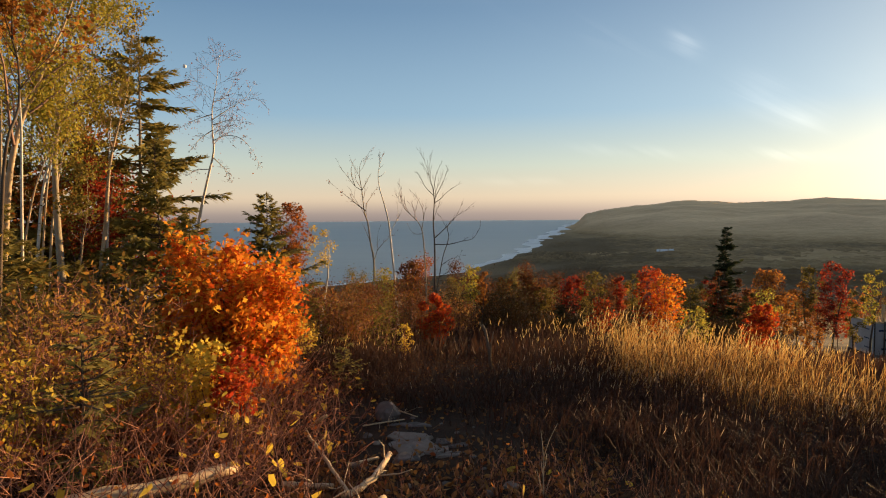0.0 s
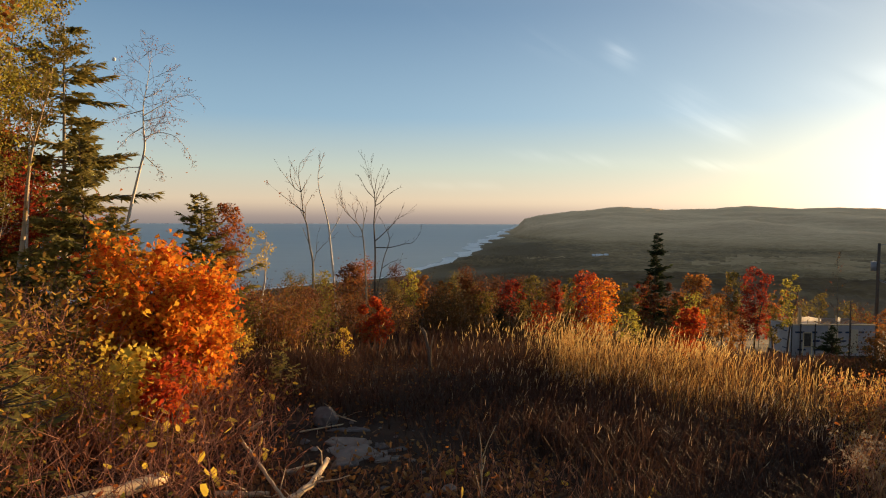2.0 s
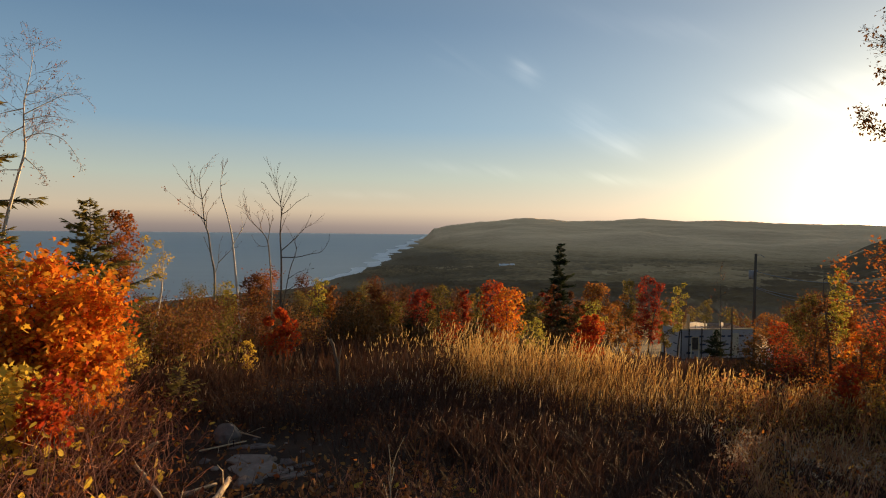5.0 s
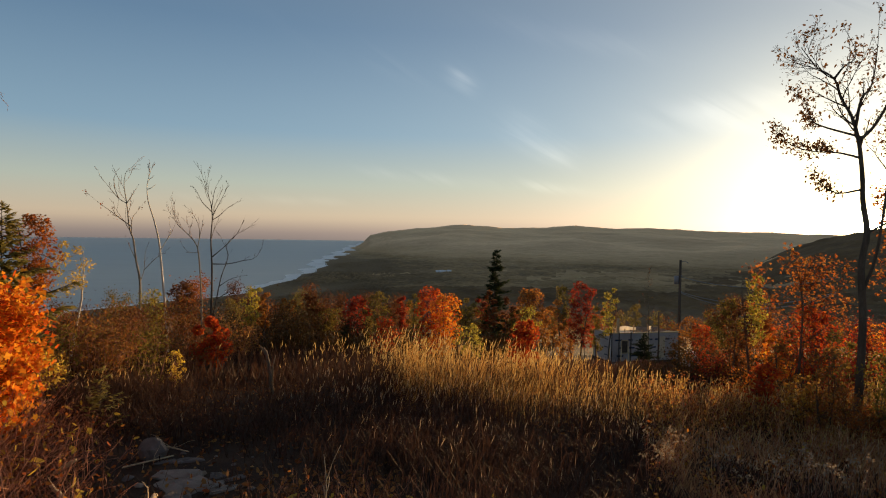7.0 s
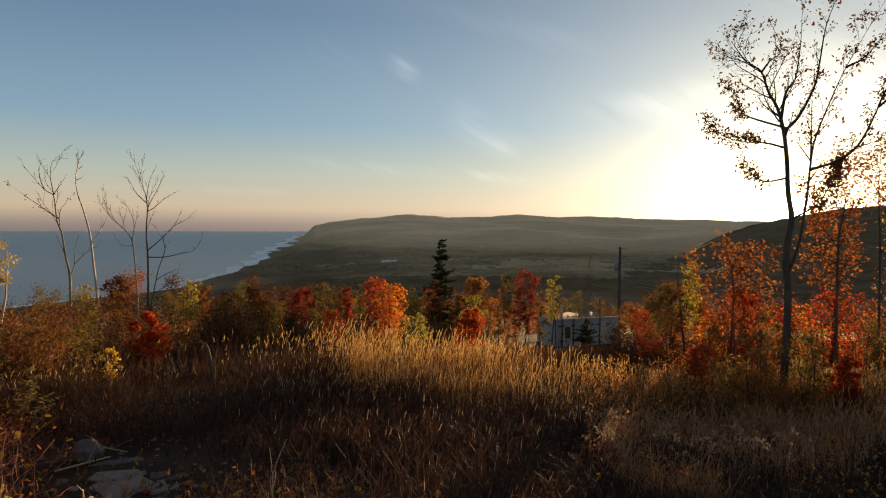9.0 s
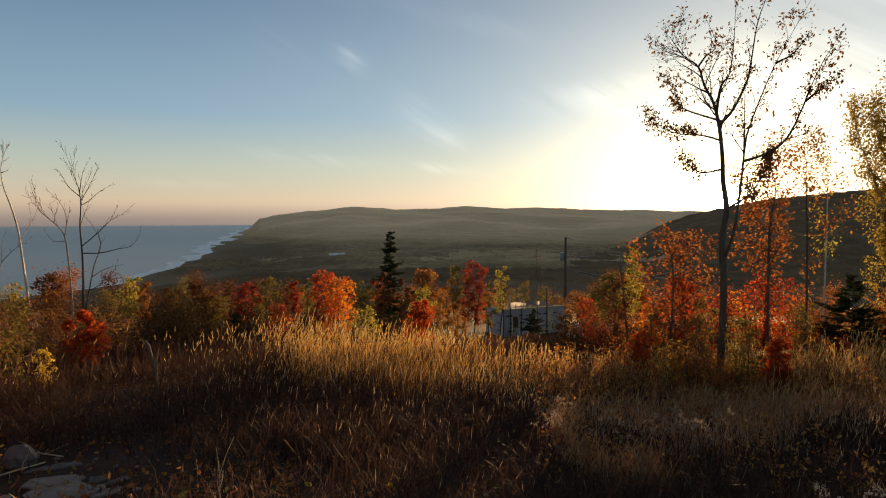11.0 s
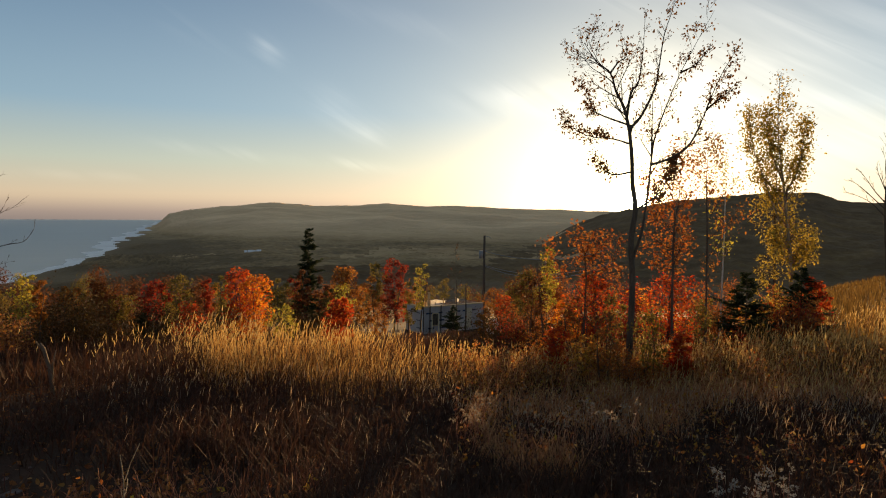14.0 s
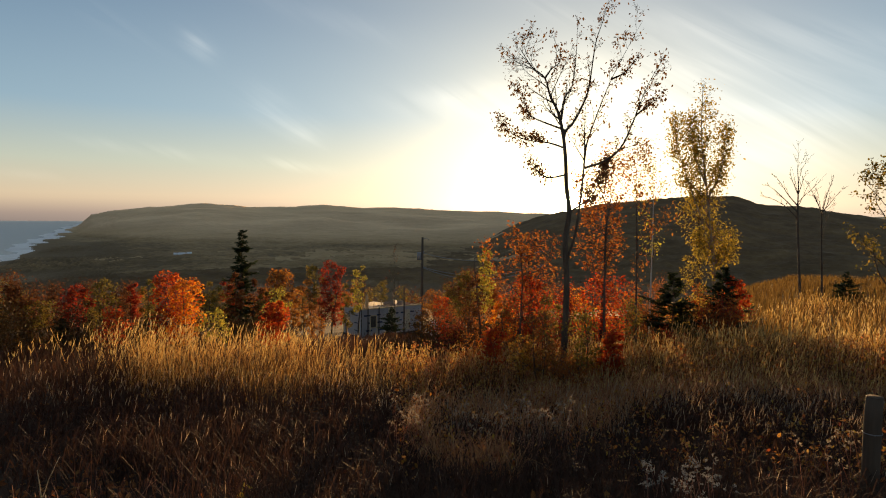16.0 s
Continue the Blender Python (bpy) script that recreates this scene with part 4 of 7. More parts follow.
stand(gold_tree, -5.6, 22.0, 0, 0.5)
olive_tree = broadleaf("poplar", "poplar with olive-brown leaves", "tree", 36, 4.4, 2.4, PALE_BARK, OLIVE, 2600, 0.1, OVAL_LEAF, low=0.25, trunk_r=0.05)
stand(olive_tree, 22.2, 31.0, 0, 0.62)
shrub = broadleaf("shrub", "brown-green shrub beside the grass", "shrub", 37, 1.7, 1.9, CANE, MIXED, 1900, 0.08, OVAL_LEAF, stems=8, low=0.15, trunk_r=0.03)
stand(shrub, -9.6, 14.0, 0, 0.75)
lobed_tree("maple_bush", "bright red maple bush at the grass edge", "bush", 38, -0.7, 15.4, -7.2, -11.6, 3.0, BARK, FLAME, 1800, 0.065, MAPLE_LEAF, 9, 4)
lobed_tree("maple", "wine-red young maple under the bare trees", "tree", 136, -3.0, 22.0, -4.2, -8.0, 2.6, BARK, WINE, 1500, 0.08, STAR_LEAF, 9)
for k, (words, az, d, hi, lo, w, leaf, n, size) in enumerate([
        ("olive-leaved shrub in the shade of the orange maple", -11.8, 13.5, -7.4, -12.8, 2.8, OLIVE, 750, 0.055), ("wine-brown shrub among the olive ones", -10.6, 16.0, -6.6, -10.5, 2.6, WINE, 800, 0.06),
        ("leafy olive-brown shrub at the grass edge", -8.2, 13.0, -7.6, -13.2, 3.4, MIXED, 1300, 0.052), ("leafy olive shrub at the grass edge", -5.6, 12.8, -7.8, -13.2, 3.2, OLIVE, 1200, 0.052),
        ("rust-brown shrub behind the olive ones", -7.0, 17.0, -6.2, -10.0, 3.0, WINE, 900, 0.06), ("green-gold sapling under the bare trees", -5.2, 20.0, -4.7, -9.0, 1.9, GOLD, 700, 0.065),
        ("small gold shrub at the grass edge", -3.6, 13.2, -9.9, -12.6, 1.6, YELLOW, 420, 0.05), ("small gold-leaved shrub beside the orange maple", -12.6, 12.0, -9.3, -12.4, 2.4, WARM, 420, 0.06),
        ("brown-leaved shrub under the bare trees", -2.6, 16.5, -7.4, -11.5, 2.6, WINE, 700, 0.06)]):
    lobed_tree("shrub", words, "shrub", 340 + k, az, d, hi, lo, w, CANE, leaf, n, size, OVAL_LEAF, 9, 5)
gold_bush = broadleaf("shrub", "small shrub with bright yellow leaves", "shrub", 39, 1.3, 1.1, CANE, YELLOW, 900, 0.065, OVAL_LEAF, stems=5, low=0.15, trunk_r=0.03)
stand(gold_bush, -12.8, 11.5, 0, 0.8)
warm_shrub = broadleaf("shrub", "tangled shrub with yellow-brown leaves", "shrub", 40, 1.5, 1.7, CANE, WARM, 850, 0.068, OVAL_LEAF, stems=9, low=0.12, trunk_r=0.03)
stand(warm_shrub, -28.0, 8.0)
for az, d, turn, s in [(-33.0, 7.0, 40, 0.9), (-36.5, 6.4, 80, 0.8), (-30.5, 9.0, 120, 1.0), (-25.0, 9.2, 160, 0.7), (-38.5, 8.0, 200, 1.0), (-26.6, 6.8, 240, 0.5), (-34.8, 8.4, 280, 0.9)]:
    stand_copy(warm_shrub, az, d, turn, s)
for az, d, turn, s in [(-2.6, 15.5, 20, 0.6), (-7.8, 17, 300, 0.9),
                       (-5.0, 20, 150, 1.2), (-10.0, 20, 250, 1.1), (-1.0, 20, 77, 1.0), (-13.5, 21, 33, 1.1), (-8, 25, 133, 1.2), (1.5, 22, 233, 0.9)]:
    stand_copy(shrub, az, d, turn, s * 0.82)
for az, d, turn, s in [(-33.5, 6.2, 40, 0.75), (-36.5, 5.6, 90, 0.6), (-28.5, 6.6, 160, 0.6), (-24.5, 6.4, 250, 0.6), (-38, 7.5, 20, 0.9)]:
    stand_copy(gold_bush, az, d, turn, s)
wine_tree = broadleaf("maple", "small maple, wine-brown leaves dulled for the shade", "tree", 46, 4.2, 2.8, BARK, WINE, 2600, 0.11, STAR_LEAF, low=0.25, trunk_r=0.05)
stand(wine_tree, 8.6, 31.0, 0, 0.7)
# trees beyond the brow, over the shaded hollow
for src, az, d, turn, s in [(rust_tree, -2.8, 27, 10, 0.9), (olive_tree, 32.6, 66, 330, 1.2), (wine_tree, 2.0, 40, 10, 1.1), (olive_tree, 6.5, 42, 50, 1.1), (wine_tree, 10.5, 44, 90, 1.1), (wine_tree, 15.5, 42, 90, 1.1),
                            (olive_tree, 20.5, 44, 190, 1.1), (rust_tree, 25.5, 46, 290, 1.1), (olive_tree, 1.0, 36, 220, 0.8), (wine_tree, 13.5, 46, 20, 1.2), (rust_tree, 42.2, 46, 10, 0.85), (olive_tree, 44.0, 40, 60, 0.9)]:
    stand_copy(src, az, d, turn, s * 0.74)
for k, (kind, words, az, d, hi, lo, w, leaf, n, size, lobes) in enumerate([
        ("birch", "young birch with gold and olive leaves on the brow", 2.5, 25, -4.6, -7.9, 2.3, GOLD, 1100, 0.085, 9),
        ("maple", "small maple with orange leaves on the brow", 3.5, 24, -5.2, -8.2, 1.4, BRONZE, 600, 0.085, 6),
        ("maple", "small maple with rust and gold leaves in the hollow", 5.6, 30, -5.8, -8.4, 2.2, BRONZE, 1100, 0.1, 8),
        ("maple", "small maple with dull red-brown leaves in the hollow", 7.7, 31, -5.4, -8.6, 1.9, WINE, 1000, 0.1, 8),
        ("poplar", "low poplar with olive-gold leaves in the hollow", 9.3, 31, -6.6, -8.6, 2.6, OLIVE, 1100, 0.1, 8),
        ("maple", "dark red maple in the hollow", 11.7, 30, -5.6, -8.6, 2.6, RED, 1300, 0.1, 9),
        ("poplar", "poplar with olive-gold leaves in the hollow", 13.7, 30, -5.1, -8.8, 2.8, OLIVE, 1500, 0.1, 10),
        ("maple", "slim red maple behind the orange one", 15.9, 31, -5.5, -8.4, 1.3, RED, 600, 0.1, 6),
        ("poplar", "slim olive poplar behind the orange maple", 17.2, 30, -5.4, -9.0, 1.9, OLIVE, 1000, 0.1, 8),
        ("maple", "bright orange maple catching the low sun", 19.9, 22, -5.3, -10.6, 3.4, ORANGE, 1700, 0.085, 16),
        ("maple", "red-tipped maple beside the orange one", 18.5, 22.6, -4.7, -10.2, 3.4, FLAME, 1800, 0.085, 13),
        ("maple_bush", "low maple bush with scattered orange leaves", 14.4, 19, -7.5, -10.6, 2.8, FLAME, 650, 0.075, 8),
        ("poplar", "poplar with olive and rust leaves", 22.0, 27, -5.7, -10.2, 2.2, OLIVE, 1300, 0.09, 9),
        ("shrub", "green-gold leafy shrub above the grass", 22.2, 20, -8.0, -10.8, 2.7, GOLD, 800, 0.07, 8),
        ("maple", "dark wine-red maple beside the lone spruce", 24.0, 31, -4.9, -10.0, 1.9, WINE, 1200, 0.1, 9),
        ("maple", "rust-orange maple behind the red bush", 27.6, 31, -4.7, -8.4, 3.1, BRONZE, 1900, 0.1, 11),
        ("maple", "rust maple thicket behind the red bush", 28.5, 27, -6.6, -9.8, 3.2, BRONZE, 1500, 0.09, 9),
        ("shrub", "gold-leaved sapling over the red bush", 27.5, 20, -6.2, -9.6, 2.3, GOLD, 600, 0.07, 8),
        ("maple_bush", "vivid red maple bush at the grass edge", 27.2, 18, -7.6, -11.4, 3.1, FLAME, 1900, 0.075, 10),
        ("poplar", "dark olive poplar by the gravel yard", 30.6, 38, -4.3, -7.8, 1.8, OLIVE, 1000, 0.12, 9),
        ("maple", "deep red maple by the gravel yard", 32.3, 37, -3.9, -9.6, 2.8, RED, 2200, 0.11, 12),
        ("maple_bush", "rust bush under the deep red maple", 30.8, 30, -8.8, -11.0, 1.9, BRONZE, 600, 0.09, 6),
        ("birch", "slim gold-leaved birch beside the house shell", 34.7, 42, -4.4, -8.4, 1.6, GOLD, 1000, 0.12, 9),
        ("poplar", "small olive tree behind the house shell", 36.9, 70, -5.7, -7.6, 1.2, OLIVE, 600, 0.16, 7),
        ("maple_bush", "orange-red maple bush before the house shell", 42.3, 19, -7.2, -11.0, 2.4, FLAME, 750, 0.065, 9),
        ("maple_bush", "rust bush before the house shell", 40.5, 18, -8.5, -11.2, 1.5, BRONZE, 500, 0.07, 6),
        ("maple", "tan-leaved thicket beside the utility pole", 41.5, 40, -6.6, -8.8, 2.4, BRONZE, 900, 0.11, 8),
        ("poplar", "dark olive poplar thicket beside the gold birch", 44.3, 26, -4.8, -9.0, 2.5, OLIVE, 1300, 0.085, 9)]):
    lobed_tree(kind, words, kind if kind in ("shrub",) else ("bush" if kind == "maple_bush" else "tree"), 200 + k, az, d, hi, lo, w, BARK, leaf, n, size, STAR_LEAF if "maple" in kind else OVAL_LEAF, lobes, 4 if "bush" in kind or kind == "shrub" else 1)
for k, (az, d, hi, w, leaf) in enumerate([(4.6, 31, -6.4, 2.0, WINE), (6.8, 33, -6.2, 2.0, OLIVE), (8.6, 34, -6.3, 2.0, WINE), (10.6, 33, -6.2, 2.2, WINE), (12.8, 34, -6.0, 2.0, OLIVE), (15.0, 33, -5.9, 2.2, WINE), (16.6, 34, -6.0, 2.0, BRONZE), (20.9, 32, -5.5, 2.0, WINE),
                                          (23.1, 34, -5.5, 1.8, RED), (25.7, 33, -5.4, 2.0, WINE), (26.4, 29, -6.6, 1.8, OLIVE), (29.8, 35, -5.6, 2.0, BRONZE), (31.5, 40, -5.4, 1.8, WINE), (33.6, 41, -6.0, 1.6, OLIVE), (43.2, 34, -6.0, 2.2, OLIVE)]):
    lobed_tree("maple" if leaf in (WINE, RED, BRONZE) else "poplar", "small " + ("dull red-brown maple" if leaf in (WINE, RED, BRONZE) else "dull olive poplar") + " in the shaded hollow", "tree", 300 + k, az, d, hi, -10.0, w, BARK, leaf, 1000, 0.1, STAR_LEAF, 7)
dim_shrub = broadleaf("shrub", "brown undergrowth shrub, coloured dark for the hollow's shade", "shrub", 43, 1.9, 2.4, BARK, DIM, 1500, 0.1, QUAD_LEAF, stems=6, low=0.1, trunk_r=0.04, levels=1, cluster=0.12)
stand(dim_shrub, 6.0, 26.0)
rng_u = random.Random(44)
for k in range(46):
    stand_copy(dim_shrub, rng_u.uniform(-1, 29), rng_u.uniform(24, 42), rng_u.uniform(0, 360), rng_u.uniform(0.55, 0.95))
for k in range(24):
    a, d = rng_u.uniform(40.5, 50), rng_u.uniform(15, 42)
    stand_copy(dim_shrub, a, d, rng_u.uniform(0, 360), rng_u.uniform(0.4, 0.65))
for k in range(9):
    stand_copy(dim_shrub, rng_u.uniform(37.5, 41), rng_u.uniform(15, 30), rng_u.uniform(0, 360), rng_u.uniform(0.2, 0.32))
far_spruce = conifer("spruce", "dark narrow spruce standing alone", 41, 6.0, 2.3, DARK_NEEDLE, BARK, 30, 8, 24, low=0.06, droop=0.2, size=0.2, shape=0.75)
stand(far_spruce, 24.4, 34.0, 0, 1.04)
rng_w = random.Random(45)
far_wine = broadleaf("maple", "distant wine-brown maple on the slope below", "tree", 48, 4.4, 2.9, BARK, WINE, 750, 0.2, QUAD_LEAF, low=0.25, trunk_r=0.05, levels=1, cluster=0.14)
stand(far_wine, 16.0, 70.0)
far_olive = broadleaf("poplar", "distant olive poplar on the slope below", "tree", 49, 4.4, 2.5, BARK, OLIVE, 750, 0.2, QUAD_LEAF, low=0.25, trunk_r=0.05, levels=1, cluster=0.14)
stand(far_olive, 8.0, 72.0)
far_rust = broadleaf("maple", "distant rust-leaved maple on the slope below", "tree", 50, 4.2, 2.7, BARK, RUST, 750, 0.2, QUAD_LEAF, low=0.25, trunk_r=0.05, levels=1, cluster=0.14)
stand(far_rust, 27.0, 68.0)
for k in range(57):
    stand_copy((far_wine, far_olive, far_rust, far_wine)[k % 4], rng_w.uniform(-14, 62), rng_w.uniform(62, 125), rng_w.uniform(0, 360), rng_w.uniform(0.8, 1.25))
fir = conifer("fir", "low dark fir in the shade", 42, 2.2, 2.0, DARK_NEEDLE, BARK, 16, 9, 22, low=0.02, droop=0.05, size=0.16)
stand(fir, 62.8, 14.5, 0, 0.85)
stand_copy(fir, 66.8, 15.5, 60, 0.85)
stand_copy(fir, 75.6, 26.0, 160, 0.6)
stand_copy(fir, 45.3, 36.0, 60, 1.4)
for src, az, d, turn, s in [(olive_tree, 44.6, 30.0, 30, 0.75), (wine_tree, 44.4, 27.0, 80, 0.7), (rust_tree, 47.4, 26.0, 150, 0.65)]:
    stand_copy(src, az, d, turn, s)
stand_copy(fir, 37.7, 46.0, 60, 1.1)
stand_copy(fir, 11.0, 31.0, 90, 0.9)

# bare trees on the brow, above the sea
FINE = dict(twigs=(7, 4), ratio=(0.2, 0.5), spread=(26, 28), first=0.55, lift=0.07, thin_twig=0.75, group="bare trees")
stem_tree("bare_tree", "bare grey tree with a few withered leaves", "tree", 51, 24.0, [
    [(-6.2, -10.1), (-6.4, -7.6), (-6.4, -4.2), (-6.7, -2.4), (-6.9, -0.7), (-7.2, 0.3), (-7.4, 2.3), (-7.6, 3.7), (-7.5, 4.7), (-7.2, 5.2)], [(-7.4, 2.2), (-8.0, 2.7), (-8.7, 3.6), (-9.3, 4.4), (-9.5, 5.0)],
    [(-7.4, 2.4), (-6.9, 3.2), (-6.5, 3.9)], [(-7.0, -0.1), (-7.0, 1.0), (-6.6, 1.7), (-6.0, 2.6)], [(-7.3, 0.5), (-7.8, 1.0), (-8.4, 1.5), (-9.3, 2.2), (-10.2, 3.0)], [(-6.4, -4.1), (-6.1, -3.2), (-6.0, -1.7), (-5.7, -0.8)],
    [(-6.0, -3.2), (-5.4, -2.4), (-4.7, -1.8), (-4.1, -1.3)], [(-6.7, -2.4), (-7.1, -1.4), (-7.5, -0.5)], [(-8.0, 2.7), (-8.3, 3.6), (-8.3, 4.4), (-8.1, 5.0)]], 0.058, PALE_BARK, RUST, 1, 0.07, QUAD_LEAF, cluster=0.06,
    leaf_on=(0, 0, 0, 6, 34, 0, 0, 0, 0), **FINE)
stem_tree("bare_tree", "thin leaning bare tree with pale bark", "tree", 52, 22.0, [
    [(-4.2, -11.2), (-4.3, -8.9), (-4.5, -6.2), (-4.8, -2.7), (-5.0, -0.7), (-5.4, 1.1), (-5.8, 2.5), (-5.9, 3.8), (-5.7, 4.8), (-5.6, 5.2)], [(-5.8, 3.4), (-5.5, 3.7), (-5.2, 4.0)], [(-4.9, -1.8), (-4.4, -0.7), (-4.1, -0.1), (-4.2, 1.1), (-4.0, 1.9)],
    [(-4.4, -0.7), (-4.0, 0.0), (-3.7, 0.8)]], 0.05, BIRCH, None, 0, 0.1, QUAD_LEAF, **{**FINE, "first": 0.8, "twigs": (6, 4), "ratio": (0.1, 0.5)})
stem_tree("bare_tree", "thin bare tree with upswept twigs", "tree", 53, 25.0, [
    [(-1.6, -9.8), (-1.6, -6.7), (-1.7, -4.2), (-1.9, -1.7), (-2.2, -0.8), (-2.8, -0.1), (-3.5, 0.6), (-3.8, 1.2), (-3.7, 1.9)], [(-2.0, -1.4), (-1.8, -0.1), (-2.0, 0.9), (-2.6, 1.9), (-3.2, 2.3)], [(-2.1, -1.9), (-2.6, -1.7), (-3.1, -1.2), (-3.3, -0.7)],
    [(-2.0, -0.4), (-1.6, 0.6), (-1.5, 1.4)], [(-2.6, -0.3), (-2.5, 0.6), (-2.2, 1.5)]], 0.045, PALE_BARK, None, 0, 0.1, QUAD_LEAF, **FINE)
stem_tree("bare_tree", "bare many-branched tree on the brow", "tree", 54, 24.0, [
    [(-0.9, -10.8), (-0.9, -8.3), (-0.8, -5.2), (-0.8, -2.7), (-0.9, -0.6), (-0.8, 1.1), (-0.9, 2.4), (-1.2, 3.4), (-1.5, 4.6)], [(-0.8, 1.1), (-0.2, 1.5), (0.5, 2.2), (1.3, 2.7), (1.8, 2.9)], [(-0.8, 1.3), (-0.3, 2.4), (0.3, 3.7), (0.6, 4.6)],
    [(-0.9, 2.0), (-0.7, 3.2), (-0.5, 4.0), (0.0, 4.9)], [(-1.0, 1.9), (-1.6, 2.6), (-2.1, 3.6), (-2.4, 4.0)], [(-0.8, -2.2), (0.0, -1.4), (0.8, -0.6), (1.4, 0.2), (1.9, 1.5)], [(-0.8, -2.7), (0.5, -2.7), (1.8, -2.4), (2.7, -2.2), (3.3, -1.4), (3.5, -0.7)],
    [(-0.7, -8.3), (-0.4, -5.7), (0.0, -3.7), (0.5, -2.2), (0.4, -1.1), (0.9, -0.4), (1.7, 0.2), (2.8, 0.6)], [(-0.4, -5.7), (0.5, -5.2), (1.2, -4.5), (1.7, -3.4)], [(-0.2, -4.7), (0.8, -4.0), (2.0, -3.7)]], 0.058, BARK, None, 0, 0.1, QUAD_LEAF, **FINE)

# the tree before the sun and its neighbours
stem_tree("maple", "half-bare maple before the sun, leaves coloured dark as backlit", "tree", 61, 10.0,
          [[(53.6, -14), (53.8, -6.5), (53.6, -2.0), (53.9, 0.7), (53.6, 3.0), (53.5, 5.1), (53.2, 7.7), (52.7, 9.6), (52.0, 11.0), (51.5, 12.5), (50.4, 13.4), (49.8, 14.2), (49.2, 15.1)],
           [(53.3, 7.6), (54.2, 8.8), (55.2, 10.9), (55.5, 12.4), (55.9, 15.3), (56.5, 17.1), (56.9, 18.6)],
           [(53.8, -4.5), (54.5, -1.0), (54.95, 2.9), (55.2, 6.0), (55.5, 7.4), (56.4, 10.0), (57.3, 12.2), (58.5, 14.5), (59.8, 16.8)],
           [(54.7, 4.2), (56.8, 5.2), (58.2, 6.3), (59.2, 8.5), (60.0, 10.7), (60.7, 12.2), (61.5, 13.5)],
           [(53.4, 6.5), (51.9, 6.9), (50.2, 7.1), (48.7, 7.7), (47.6, 9.0)],
           [(53.2, 7.9), (51.0, 8.9), (50.1, 9.5), (49.6, 10.8), (48.7, 11.9)],
           [(53.2, 8.5), (53.3, 10.8), (53.9, 11.7), (54.2, 14.0), (54.3, 17.3)],
           [(51.5, 12.5), (52.1, 13.3), (52.9, 14.1), (51.9, 16.5)],
           [(57.3, 12.0), (58.5, 12.8), (59.6, 14.2)],
           [(59.4, 9.0), (60.4, 9.9), (61.7, 10.8)],
           [(53.5, 3.8), (51.9, 3.8), (50.8, 4.6), (50.2, 5.5)],
           [(55.0, 5.4), (55.1, 8.0), (55.1, 10.6)],
           [(54.3, 0.5), (55.6, 1.9), (56.6, 3.6), (57.3, 5.4)]],
          0.058, BARK, BACKLIT_LEAF, 1, 0.05, OVAL_LEAF, (20, 6, 2), (0.16, 0.5, 0.5), spread=(36, 36, 34), first=0.5, cluster=0.05, lift=0.06,
          leaf_on=(420, 170, 330, 330, 560, 360, 110, 110, 120, 200, 260, 60, 900))
stem_tree("poplar", "leafy poplar with a bare top, backlit", "tree", 62, 17.0, [[(66.3, -9), (66.1, -4.0), (65.8, -1.3), (65.3, 3.0), (64.8, 7.2), (64.8, 11.4)], [(66.0, -2.3), (64.9, 0.5), (64.0, 3.0), (63.0, 6.0), (62.6, 8.8)], [(65.6, 1.5), (66.4, 4.3), (66.7, 7.9)],
          [(65.2, 3.4), (64.2, 6.0), (64.0, 8.8)], [(66.1, -4.5), (66.9, -3.0), (67.3, -1.0)], [(66.0, -3.8), (65.2, -2.2), (64.6, -1.0)]],
          0.075, PALE_BARK, POPLAR, 1, 0.07, OVAL_LEAF, (24, 6), (0.085, 0.5), first=0.28, cluster=0.12, bare_top=(5.9, 6.7), leaf_on=(2100, 2300, 1600, 1400, 800, 600))
stem_tree("maple", "slim tree with rust leaves, backlit", "tree", 63, 13.0, [[(59.9, -11), (59.8, -2.0), (59.6, 3.0), (59.7, 6.5)]], 0.032, BARK, BRONZE, 1400, 0.055, OVAL_LEAF, (12, 5), (0.2, 0.5), low=1.2)
stem_tree("birch", "thin pale birch trunk", "tree", 64, 15.0, [[(61.0, -10), (61.1, -0.5), (61.0, 4.5)]], 0.04, BIRCH, GOLD, 350, 0.07, OVAL_LEAF, (8, 4), (0.2, 0.5), low=2.4, first=0.5)
stem_tree("maple", "slim maple with rust-red leaves, backlit", "tree", 65, 12.0, [[(57.2, -11), (57.1, -1.5), (57.5, 2.0), (57.0, 4.5)], [(57.1, -2.0), (55.5, 1.0), (54.8, 3.4)]], 0.034, BARK, RUST, 1300, 0.052, STAR_LEAF, (12, 5), (0.26, 0.5), low=0.9)
flame = broadleaf("maple_bush", "orange-red maple bush glowing against the light", "bush", 66, 2.0, 1.9, BARK, RUST, 1700, 0.07, STAR_LEAF, stems=6, low=0.2, trunk_r=0.05, cluster=0.06)
stand(flame, 49.0, 16.5, 0, 0.85)
flame_red = broadleaf("maple_bush", "red maple bush glowing against the light", "bush", 67, 1.9, 1.8, BARK, RED, 1500, 0.07, STAR_LEAF, stems=6, low=0.2, trunk_r=0.05, cluster=0.06)
stand(flame_red, 51.4, 16.0, 0, 0.85)
flame_orange = broadleaf("maple_bush", "orange maple bush glowing against the light", "bush", 68, 1.9, 1.8, BARK, ORANGE, 1200, 0.07, STAR_LEAF, stems=6, low=0.2, trunk_r=0.05, cluster=0.06)
stand(flame_orange, 55.8, 15.5, 0, 0.8)
for src, az, d, turn, s in [(flame, 60.6, 16.2, 140, 0.75), (flame_red, 53.4, 17.0, 240, 0.85), (flame, 66.0, 14.0, 90, 0.6), (flame_orange, 50.4, 13.8, 200, 0.5), (flame, 44.2, 17.0, 120, 0.6)]:
    stand_copy(src, az, d, turn, s)
